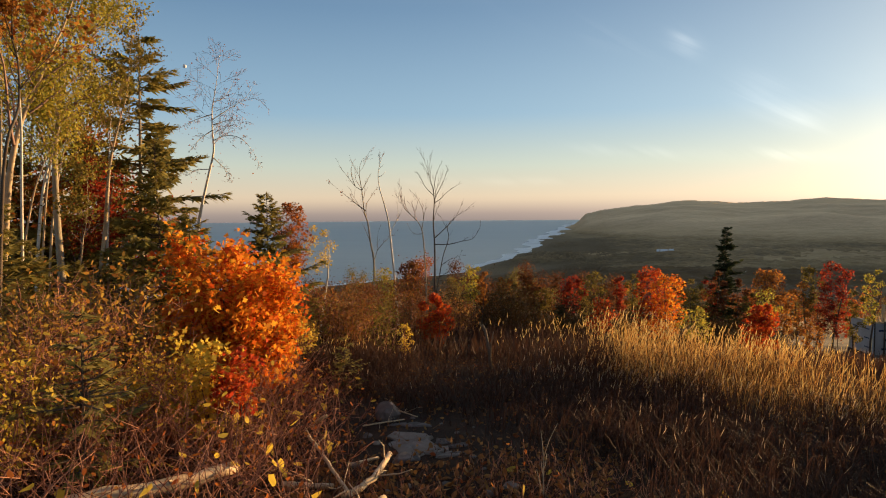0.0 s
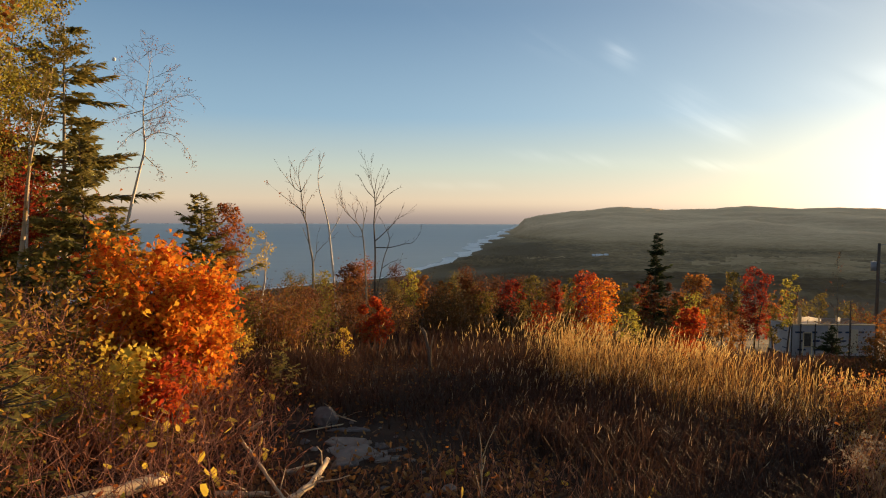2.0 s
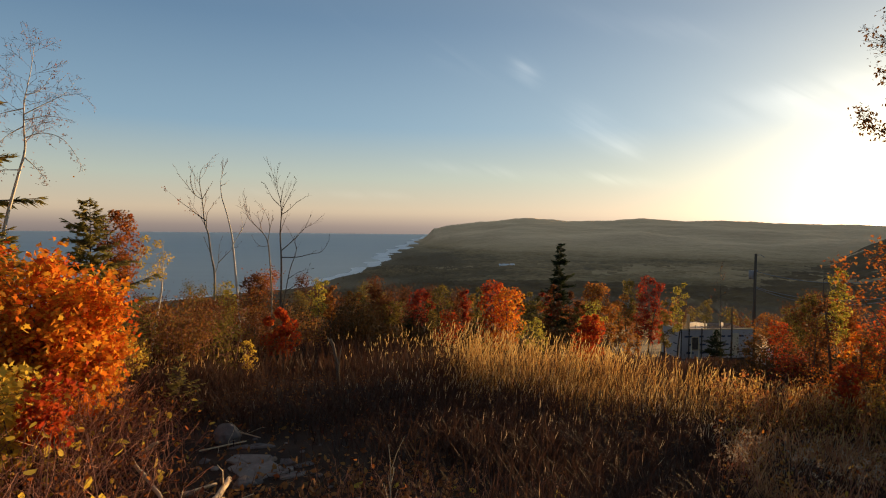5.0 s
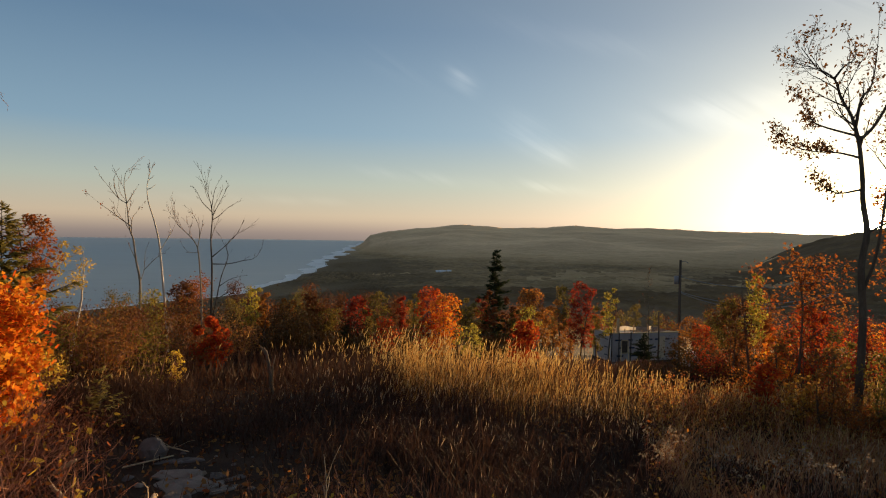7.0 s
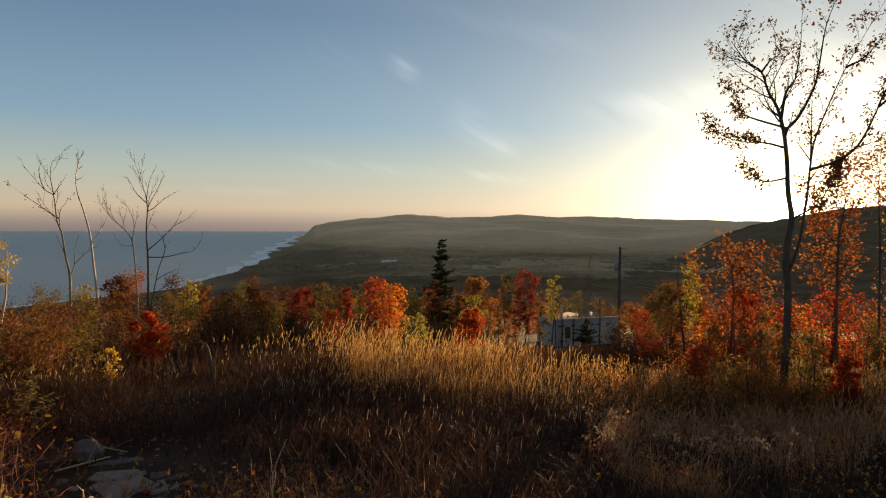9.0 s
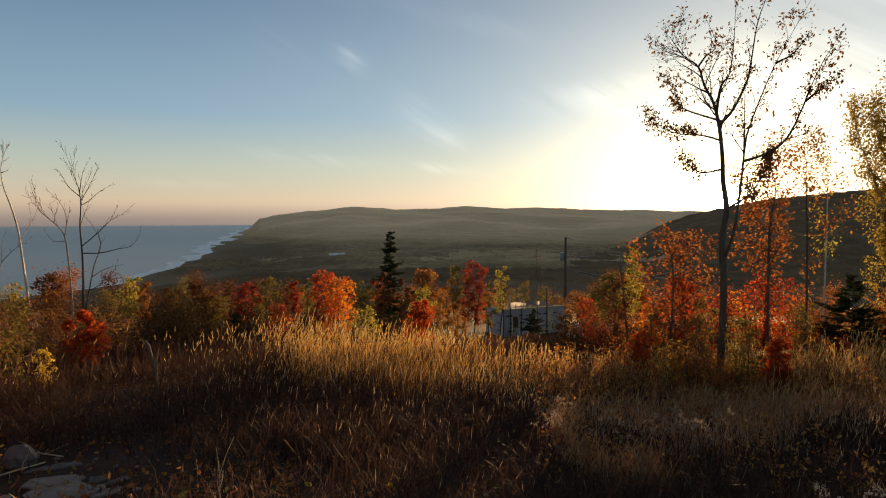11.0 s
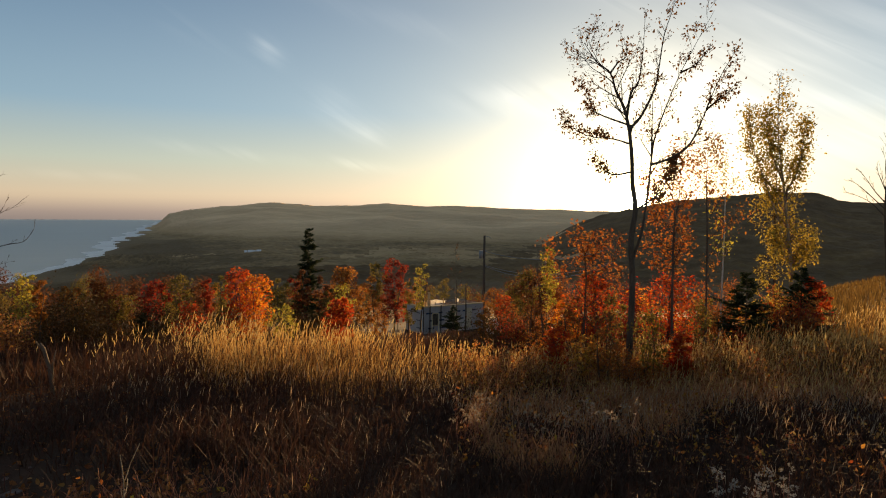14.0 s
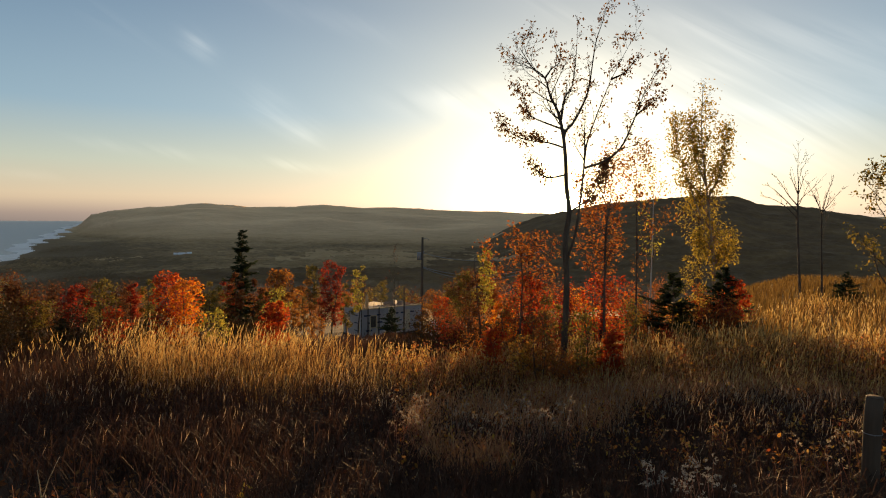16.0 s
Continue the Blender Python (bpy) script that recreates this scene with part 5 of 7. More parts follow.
for src, az, d, turn, s in [(warm_shrub, 47.5, 11.3, 20, 0.42), (flame_red, 51.6, 11.2, 100, 0.36), (warm_shrub, 56.2, 11.0, 190, 0.4), (warm_shrub, 58.2, 10.6, 240, 0.42), (flame, 60.6, 11.2, 280, 0.36), (flame_orange, 45.6, 12.2, 320, 0.36), (flame_orange, 44.4, 17.0, 300, 0.45), (flame_red, 62.8, 12.6, 10, 0.34), (flame, 53.2, 9.0, 40, 0.33), (warm_shrub, 52.0, 9.6, 140, 0.36), (warm_shrub, 54.9, 9.4, 220, 0.4), (flame_orange, 57.4, 9.8, 20, 0.3), (flame_red, 53.4, 13.6, 195, 0.5), (flame, 59.2, 14.2, 45, 0.55), (flame_red, 43.6, 15.6, 165, 0.48), (flame, 45.8, 15.6, 225, 0.48), (flame_red, 67.2, 14.6, 20, 0.5)]:
    stand_copy(src, az, d, turn, s)
stem_tree("maple", "slim maple with rust leaves against the light", "tree", 69, 12.5, [[(49.6, -12), (49.8, -6), (49.6, -3.4), (49.2, -1.8)], [(49.7, -7), (47.6, -4.5), (46.2, -2.6)]], 0.032, BARK, RUST, 500, 0.065, STAR_LEAF, (10, 5), (0.25, 0.5), low=1.0)
for k, (kind, words, az, d, hi, lo, w, leaf, n, size, lobes) in enumerate([
        ("maple", "red-leaved maple spreading near the sunlit trunk", 51.0, 13.5, -1.0, -6.4, 5.4, RUST, 1000, 0.055, 16),
        ("maple_bush", "red maple thicket glowing against the light", 50.6, 13.0, -5.0, -11.0, 5.2, FLAME, 1500, 0.055, 14),
        ("birch", "narrow young birch with glowing golden leaves", 46.4, 15.0, -2.7, -8.2, 2.0, GOLD, 1000, 0.065, 11),
        ("maple_bush", "orange maple bush glowing against the light", 48.0, 14.0, -7.6, -11.4, 2.8, ORANGE, 900, 0.065, 9),
        ("maple", "rust-red maple beside the sunlit trunk", 56.6, 13.2, 2.1, -4.6, 4.6, RUST, 1050, 0.055, 13),
        ("maple_bush", "red maple thicket beside the sunlit trunk", 57.1, 13.0, -4.7, -10.6, 5.2, FLAME, 1500, 0.055, 14),
        ("maple_bush", "low orange-red maple shoots among the weeds", 58.0, 9.6, -9.8, -13.6, 2.6, FLAME, 700, 0.06, 8),
        ("shrub", "dull olive-leaved shrub at the foot of the half-bare maple", 55.4, 9.4, -7.9, -13.4, 3.6, OLIVE, 950, 0.05, 9),
        ("shrub", "olive-leaved shrub at the foot of the half-bare maple", 51.6, 9.4, -8.2, -13.6, 3.6, MIXED, 950, 0.05, 9),
        ("poplar", "young poplar with glowing golden leaves", 64.5, 16.4, -2.3, -8.4, 2.6, POPLAR, 1000, 0.06, 12),
        ("poplar", "leafy backlit poplar beside the bare-topped one", 65.0, 17.4, 5.2, -2.2, 4.4, POPLAR, 1400, 0.06, 12),
        # three shrubs added to stand for the shaded gaps in the thicket
        ("shrub", "dull olive shrub among the red maples", 52.4, 11.2, -6.8, -12.5, 3.0, OLIVE, 800, 0.05, 9),
        ("shrub", "dark brown-green shrub among the red maples", 48.5, 11.8, -7.0, -12.0, 2.6, MIXED, 750, 0.05, 9),
        ("shrub", "dull olive shrub beside the low fir", 59.6, 11.6, -6.8, -12.0, 3.0, OLIVE, 800, 0.05, 9),
        ("shrub", "dark brown-leaved shrub beside the golden young birch", 45.2, 13.6, -5.4, -10.5, 2.4, WINE, 800, 0.06, 9),
        ("shrub", "brown-leaved shrub among the weeds", 50.0, 9.6, -10.4, -13.4, 3.0, WARM, 650, 0.05, 8),
        ("maple_bush", "low red maple shoots among the weeds", 47.2, 10.4, -9.8, -12.8, 2.6, FLAME, 550, 0.055, 8),
        ("maple_bush", "red maple shoots under the leafy poplar", 65.2, 15.2, -6.8, -9.8, 2.2, FLAME, 700, 0.065, 7),
        ("maple_bush", "red-leaved maple sapling by the grassy rise", 67.7, 15.6, -4.6, -8.6, 2.5, FLAME, 1100, 0.065, 8)]):
    lobed_tree(kind, words, "shrub" if kind == "shrub" else ("bush" if kind == "maple_bush" else "tree"), 240 + k, az, d, hi, lo, w, BARK, leaf, n, size, STAR_LEAF if "maple" in kind else OVAL_LEAF, lobes, 4 if "bush" in kind or kind == "shrub" else 1)
stand_copy(gold_bush, 65.2, 15.8, 10, 1.0)
RISE = dict(twigs=(9, 4), ratio=(0.22, 0.5), spread=(28, 28), first=0.35, lift=0.07, thin_twig=0.7, group="bare trees on the rise")
stem_tree("bare_tree", "small bare tree with fanned branches on the grassy rise", "tree", 71, 27.0, [
    [(72.5, -6), (72.2, -1.2), (72.1, 1.3), (72.1, 2.9), (72.0, 4.2), (72.1, 4.8)], [(72.0, 1.1), (71.4, 2.2), (70.8, 3.2), (70.2, 4.0)], [(72.0, 0.8), (71.1, 1.9), (70.3, 2.7), (69.6, 3.1)], [(72.1, 0.4), (71.2, 1.3), (70.2, 1.9), (69.3, 2.2)],
    [(72.0, 2.2), (71.6, 3.5), (71.5, 4.3)], [(72.1, 2.0), (72.4, 3.3), (72.6, 4.0)]], 0.06, BARK, None, 0, 0.1, QUAD_LEAF, **RISE)
stem_tree("bare_tree", "small bare forked tree on the grassy rise", "tree", 72, 27.0, [
    [(74.0, -6), (73.8, -1.2), (73.7, 0.8), (73.5, 2.0)], [(73.7, 0.7), (73.4, 1.7), (72.8, 2.9), (72.4, 3.4)], [(73.7, 0.6), (74.0, 1.9), (74.3, 3.0), (74.5, 3.6)], [(73.8, 0.6), (74.3, 1.5), (74.9, 2.4), (75.3, 2.8)],
    [(73.6, 1.3), (73.2, 2.0), (72.7, 2.2)], [(73.9, 1.0), (74.2, 1.7), (74.2, 2.6)]], 0.055, BARK, None, 0, 0.1, QUAD_LEAF, **RISE)
stem_tree("maple", "leafy tree at the edge of the rise", "tree", 73, 22.0, [[(78.4, -6), (78.2, -1.0), (78.0, 2.5), (78.0, 4.2)]], 0.07, BARK, OLIVE, 1800, 0.1, OVAL_LEAF, (13, 5), (0.3, 0.5), low=1.2)


# ---- grass, brush and far woods ----
def grass_field():
    rng = np.random.default_rng(81)
    n = 150000
    az = rng.uniform(-13, 100, n)
    r = np.sqrt(rng.uniform(3.2 ** 2, 26 ** 2, n))
    lo = np.interp(az, [-13, -9, -4, 0, 5, 10, 16, 30, 100], [9.6, 8.8, 8.2, 7.6, 6.6, 5.6, 4.8, 4.2, 4.0])
    hi = np.interp(az, [-13, 10, 27, 32, 40, 52, 62, 68, 74, 100], [13.0, 12.2, 12.0, 11.2, 11.0, 11.0, 12.5, 17, 25, 25])
    x, y = r * np.sin(np.radians(az)), r * np.cos(np.radians(az))
    dens = 0.62 + 0.38 * waves(x, y, 1.6, 82)
    keep = (r > lo) & (r < hi) & (rng.random(n) < dens * np.interp(az, [-13, 0, 4, 12, 17], [1, 0.6, 0.35, 0.4, 1]) * np.where((az > 64) & (r > 13.0), 0.15, np.interp(r, [3, 8, 14, 26], [0.95, 1, 1, 0.55])))
    x, y, r, az = x[keep], y[keep], r[keep], az[keep]
    n = len(x)
    z = land_height(x, y) - 0.02
    h = np.clip(rng.normal(0.86, 0.15, n), 0.35, 1.25) * np.interp(az, [-13, -4, 0, 5, 9, 13, 24, 30, 46, 100], [0.42, 0.5, 0.72, 0.78, 0.85, 0.94, 0.94, 0.92, 0.95, 0.95]) * (1 + 0.14 * waves(x, y, 2.4, 83))
    # short and weedy near by, tall along the brow
    brow = np.interp(r, [4, 6, 7.5, 9, 10.2, 26], [0.34, 0.38, 0.42, 0.58, 1.08, 1.08]) * np.interp(az, [-4, 23, 27, 31, 36, 40, 44, 52, 60, 66, 100], [1, 1, 0.86, 0.72, 0.62, 0.5, 0.54, 0.58, 0.64, 0.68, 0.55])
    h = h * np.where(rng.random(n) < 0.012, np.maximum(brow, 0.55), brow)
    lean = rng.normal(0.0, 0.12, (n, 2)) + np.array([0.03, -0.01])
    P = np.stack([x, y, z], 1)

    def on(f):
        return P + np.stack([lean[:, 0] * h * f * f * 1.4, lean[:, 1] * h * f * f * 1.4, h * f], 1)

    a = rng.uniform(0, np.pi, n)
    S = np.stack([np.cos(a), np.sin(a), np.zeros(n)], 1)
    Q = []
    fs = (0, 0.4, 0.75, 1.0)
    for f0, f1 in zip(fs[:-1], fs[1:]):
        w0, w1 = 0.0032 - 0.0012 * f0, 0.0032 - 0.0012 * f1
        Q.append(np.stack([on(f0) - S * w0, on(f0) + S * w0, on(f1) + S * w1, on(f1) - S * w1], 1))
    stems = np.stack(Q, 1).reshape(-1, 3)
    # seed heads: two crossed spindles, nodding
    has = rng.random(n) < 0.8
    tip = on(np.ones(n)[:, None][:, 0][0] * 0.96)[has]
    m = has.sum()
    nod = np.stack([lean[has, 0] * 1.5 + rng.normal(0.12, 0.16, m), lean[has, 1] * 1.5 + rng.normal(-0.06, 0.16, m), np.ones(m)], 1)
    nod /= np.linalg.norm(nod, axis=1)[:, None]
    ln = rng.uniform(0.08, 0.15, m)[:, None]
    wd = (rng.uniform(0.004, 0.008, m) * np.interp(r[has], [6, 9, 11], [0.38, 0.6, 0.85]))[:, None]
    heads = []
    for b in (0, np.pi / 2):
        s = np.stack([np.cos(a[has] + b), np.sin(a[has] + b), np.zeros(m)], 1)
        heads.append(np.stack([tip, tip + nod * ln * 0.4 + s * wd, tip + nod * ln, tip + nod * ln * 0.4 - s * wd], 1))
    heads = np.stack(heads, 1).reshape(-1, 3)
    # blades leaving the stem
    bl = []
    for k in range(2):
        b = rng.uniform(0, 2 * np.pi, n)
        d = np.stack([np.cos(b), np.sin(b), np.zeros(n)], 1)
        s = np.stack([-np.sin(b), np.cos(b), np.zeros(n)], 1) * (0.0045 * np.interp(r, [4, 9], [0.5, 1.0]))[:, None]
        f = rng.uniform(0.08, 0.6, n)[:, None]
        o = P + np.stack([lean[:, 0] * h, lean[:, 1] * h, h], 1) * np.concatenate([f * f, f * f, f], 1)
        L = rng.uniform(0.2, 0.42, n)[:, None]
        mid, end = o + d * L * 0.4 + np.array([0, 0, 1]) * L * 0.55, o + d * L * 0.95 + np.array([0, 0, 1]) * L * rng.uniform(-0.1, 0.6, n)[:, None]
        bl.append(np.stack([o - s, o + s, mid + s, mid - s], 1))
        bl.append(np.stack([mid - s, mid + s, end + s * 0.1, end - s * 0.1], 1))
    blades = np.stack(bl, 1).reshape(-1, 3)
    # stalks short of the lit crest are marked for the shade-dark colour
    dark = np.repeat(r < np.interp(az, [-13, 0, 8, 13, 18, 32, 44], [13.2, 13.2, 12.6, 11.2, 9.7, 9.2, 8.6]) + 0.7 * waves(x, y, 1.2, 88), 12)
    head_near = np.repeat(((r < np.interp(az, [30, 42], [8.8, 6.2]))[has] & (rng.random(m) < 0.88)) | (rng.random(m) > ease(az[has], 2, 13) * 0.88 + 0.12), 8)
    # nearer heads take the pale colour that stands for sunlight
    pale_head = np.repeat((r[has] < np.interp(az[has], [0, 13, 44], [10.5, 9.4, 8.4])), 8)[~head_near]
    heads = heads[~head_near]
    # redder growth before the maples, its backlight put into a lighter colour
    side = (dark[::12] | ((az < 60) & (rng.random(n) < 0.45)) | ((az >= 60) & (r < 9.6) & (rng.random(n) < 0.8))) & (r > np.interp(az, [58, 64], [6.3, 8.4]) + 0.8 * waves(x, y, 1.0, 92)) & (az > 40 + 4 * waves(x, y, 1.5, 90))
    top = new("brown_weeds")
    tagged(top, "red-brown weeds and grass before the maples, lightened as if backlit", "weeds", kind="stuff")
    low_part = stems[np.repeat(side, 12)]
    part("stalk_mass", mesh_of("stalk_mass", low_part, np.arange(len(low_part)).reshape(-1, 4), WEED_BACKLIT), top)
    low_part = blades[np.repeat(side, 16)]
    part("blade_mass", mesh_of("blade_mass", low_part, np.arange(len(low_part)).reshape(-1, 4), WEED_BACKLIT), top)
    keep = ~side
    stems, blades, dark = stems[np.repeat(keep, 12)], blades[np.repeat(keep, 16)], dark[np.repeat(keep, 12)]
    top = new("shade_weeds")
    tagged(top, "weeds and grass near the path, coloured dark for shade", "weeds", kind="stuff")
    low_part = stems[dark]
    part("stalk_mass", mesh_of("stalk_mass", low_part, np.arange(len(low_part)).reshape(-1, 4), SHADE_WEED), top)
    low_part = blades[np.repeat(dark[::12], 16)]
    part("blade_mass", mesh_of("blade_mass", low_part, np.arange(len(low_part)).reshape(-1, 4), SHADE_WEED), top)
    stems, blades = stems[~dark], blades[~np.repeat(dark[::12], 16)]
    top = new("tall_grass")
    tagged(top, "tall dry golden grass with feathery seed heads", "grass", kind="stuff")
    part("stalks", mesh_of("stalks", stems, np.arange(len(stems)).reshape(-1, 4), STRAW), top)
    part("seed_heads", mesh_of("seed_heads", heads[~pale_head], np.arange((~pale_head).sum()).reshape(-1, 4), HEAD), top)
    part("sunlit_heads", mesh_of("sunlit_heads", heads[pale_head], np.arange(pale_head.sum()).reshape(-1, 4), PALE_HEAD), top)
    part("blades", mesh_of("blades", blades, np.arange(len(blades)).reshape(-1, 4), BLADE), top)


def low_growth():
    """Short weeds and fallen leaves over the near ground."""
    rng = np.random.default_rng(84)
    n = 42000
    az = rng.uniform(-48, 100, n)
    r = np.sqrt(rng.uniform(1.6 ** 2, 16 ** 2, n))
    x, y = polar_np(az, r)
    bare = np.exp(-(((x + 0.35) / 0.75) ** 2 + ((y - 6.6) / 1.5) ** 2))
    keep = rng.random(n) > bare * 1.05
    x, y = x[keep], y[keep]
    n = len(x)
    z = land_height(x, y)
    P = np.stack([x, y, z - 0.01], 1)
    b = rng.uniform(0, 2 * np.pi, n)
    L = rng.uniform(0.08, 0.3, n)[:, None]
    d = np.stack([np.cos(b), np.sin(b), rng.uniform(0.7, 2.2, n)], 1)
    d /= np.linalg.norm(d, axis=1)[:, None]
    s = np.stack([-np.sin(b), np.cos(b), np.zeros(n)], 1) * rng.uniform(0.002, 0.005, n)[:, None]
    e = P + d * L
    f = P + d * L * 0.5 + np.array([0, 0, 0.02])
    V = np.stack([np.stack([P - s, P + s, f + s, f - s], 1), np.stack([f - s, f + s, e + s * 0.1, e - s * 0.1], 1)], 1).reshape(-1, 3)
    # the low weeds use the shade-darkened colour too
    ob = new("weeds", mesh_of("weeds", V, np.arange(len(V)).reshape(-1, 4), SHADE_WEED))
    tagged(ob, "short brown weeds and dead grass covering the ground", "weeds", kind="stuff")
    n = 15000
    az = rng.uniform(-48, 95, n)
    r = np.sqrt(rng.uniform(1.6 ** 2, 14 ** 2, n))
    x, y = polar_np(az, r)
    keep = rng.random(n) < np.interp(az, [-48, -5, 5, 95], [1, 0.9, 0.45, 0.35])
    at = np.stack([x[keep], y[keep], land_height(x[keep], y[keep]) + rng.uniform(0.0, 0.05, keep.sum())], 1)
    n = 3800
    az2, r2 = rng.uniform(-18, 16, n), np.sqrt(rng.uniform(3.0 ** 2, 6.6 ** 2, n))
    x, y = polar_np(az2, r2)
    keep = rng.random(n) > 0.9 * ease(r2, 4.8, 6.6)
    near = np.stack([x[keep], y[keep], land_height(x[keep], y[keep]) + rng.uniform(0.0, 0.04, keep.sum())], 1)
    at = np.concatenate([at, near])
    ob = new("leaf_litter", mesh_of("leaf_litter", *leaves(rng, at, 0.07, OVAL_LEAF, 0.0), LITTER))
    tagged(ob, "brown and rust fallen leaves lying on the ground", "leaves", kind="stuff")


def polar_np(az, r):
    return r * np.sin(np.radians(az)), r * np.cos(np.radians(az))


def brush():
    """Tangled canes in the left foreground."""
    rng = np.random.default_rng(85)
    pieces, ends = [], []
    for _ in range(3000):
        az = rng.uniform(-46, -8)
        r = math.sqrt(rng.uniform(3.0 ** 2, 9.5 ** 2))
        if rng.random() < ease(az, -16, -7) * 0.85 or (r < 5.3 and rng.random() < 0.6):
            continue
        x, y = polar(az, r)
        h = rng.uniform(0.3, 0.85) * (0.6 if az > -14 else 1)
        P = wander(rng, (x, y, ground_at(x, y) - 0.03), (*rng.normal(0, 0.55, 2), 1), h * 1.2, 4, 0.22, -0.06)
        pieces.append(tube(P, np.linspace(0.005, 0.002, len(P)), 3))
        ends.append(P[2:])
        for _ in range(2):
            i = rng.integers(1, 4)
            Q = wander(rng, P[i], (*rng.normal(0, 0.8, 2), 0.7), h * 0.5, 2, 0.25)
            pieces.append(tube(Q, np.linspace(0.0026, 0.0012, len(Q)), 3))
            ends.append(Q[1:])
    for _ in range(900):
        az, r = rng.uniform(-10, 26), math.sqrt(rng.uniform(2.8 ** 2, 5.6 ** 2))
        if abs(az + 3) < 5 and r > 4.9:
            continue
        x, y = polar(az, r)
        P = wander(rng, (x, y, ground_at(x, y) - 0.03), (*rng.normal(0, 0.5, 2), 1), rng.uniform(0.12, 0.34), 4, 0.2)
        pieces.append(tube(P, np.linspace(0.003, 0.0014, len(P)), 3))
        ends.append(P[2:3])
    e = np.concatenate(ends)
    top = new("brush")
    tagged(top, "tangle of red-brown bare canes with scattered leaves", "brush", kind="stuff")
    part("canes", mesh_of("canes", *stack(pieces), CANE), top)
    part("brown_leaves", mesh_of("brown_leaves", *leaves(rng, scatter_round(rng, e, 2600, 0.04), 0.05, OVAL_LEAF), RUST), top)
    part("yellow_leaves", mesh_of("yellow_leaves", *leaves(rng, scatter_round(rng, e, 650, 0.05), 0.1, OVAL_LEAF), YELLOW), top)


def far_woods():
    """Treetops on the lower slopes, the plain and the hill feet."""
    rng = np.random.default_rng(86)
    n = 3500
    az = rng.uniform(-40, 92, n)
    r = np.exp(rng.uniform(np.log(260), np.log(450), n))
    x, y = polar_np(az, r)
    z = land_height(x, y)
    keep = (z > sea_level(r) + 6) & ~((r > 1150) & (r < 1900) & (waves(x, y, 150, 87) > 0.55)) & ~((r > 500) & (rng.random(n) < 0.15))
    x, y, z, r = x[keep], y[keep], z[keep], r[keep]
    n = len(x)
    ring = np.array([(math.cos(t), math.sin(t)) for t in np.arange(6) * np.pi / 3])
    h = rng.uniform(3.5, 7.5, n) * np.interp(r, [60, 300, 1000, 2400], [0.8, 1.0, 1.25, 1.6])
    h = h * 0.7
    w = h * rng.uniform(0.5, 0.9, n)
    cone = rng.random(n) < 0.25
    V = np.zeros((n, 14, 3))
    for k, (zz, ww, wc) in enumerate([(0.12, 0.75, 1.0), (0.62, 0.9, 0.5)]):
        rad = w[:, None] * np.where(cone, wc, ww)[:, None] * rng.uniform(0.65, 1.35, (n, 6))
        V[:, k * 6:k * 6 + 6, 0] = x[:, None] + rad * ring[None, :, 0]
        V[:, k * 6:k * 6 + 6, 1] = y[:, None] + rad * ring[None, :, 1]
        V[:, k * 6:k * 6 + 6, 2] = z[:, None] + h[:, None] * (zz + rng.uniform(-0.12, 0.12, (n, 6)))
    V[:, 12] = np.stack([x, y, z], 1)
    V[:, 13] = np.stack([x + rng.normal(0, 0.3, n), y, z + h], 1)
    F = []
    for k in range(6):
        j = (k + 1) % 6
        F += [(12, j, k), (k, j, 6 + j), (k, 6 + j, 6 + k), (6 + k, 6 + j, 13)]
    F = (np.array(F)[None] + (np.arange(n) * 14)[:, None, None]).reshape(-1, 3)
    ob = new("far_trees", mesh_of("far_trees", V.reshape(-1, 3), F, FAR_TREE))
    tagged(ob, "hazy autumn woodland covering the valley below", "woods", kind="stuff")


FAR_TREE = leafy("far_tree_crowns", [(0.4, 0.25, 0.1), (0.5, 0.3, 0.11), (0.42, 0.28, 0.11), (0.56, 0.32, 0.12), (0.4, 0.27, 0.1), (0.5, 0.36, 0.14)], 0.5, 0.8, 0.5)
def leafy_weeds():
    rng = np.random.default_rng(89)
    pieces, ends = [], []
    for _ in range(1300):
        az, r = rng.uniform(38, 84), math.sqrt(rng.uniform(5.5 ** 2, 11.4 ** 2))
        if r < 8.6 and rng.random() < 0.5:
            continue
        x, y = polar(az, r)
        h = rng.uniform(0.7, 1.15) * np.interp(r, [6, 8.5, 9.8], [0.26, 0.3, 0.68])
        P = wander(rng, (x, y, ground_at(x, y) - 0.03), (*rng.normal(0, 0.2, 2), 1), h, 5, 0.1)
        pieces.append(tube(P, np.linspace(0.0035, 0.0015, 6), 3))
        ends.append(P[1:])
    e = np.concatenate(ends)
    top = new("leafy_weeds")
    tagged(top, "leafy brown and red weeds in front of the maples", "weeds", kind="stuff")
    part("stem_mass", mesh_of("stem_mass", *stack(pieces), CANE), top)
    part("brown_leaf_mass", mesh_of("brown_leaf_mass", *leaves(rng, scatter_round(rng, e, 11000, 0.035), 0.042, OVAL_LEAF), WEED_LEAF), top)
    # gold leaves added to stand for sunlit highlights on the weeds
    part("gold_glint_mass", mesh_of("gold_glint_mass", *leaves(rng, scatter_round(rng, e, 4500, 0.04), 0.045, OVAL_LEAF), WARM), top)
    part("red_leaf_mass", mesh_of("red_leaf_mass", *leaves(rng, scatter_round(rng, e, 3000, 0.035), 0.05, OVAL_LEAF), RUST), top)


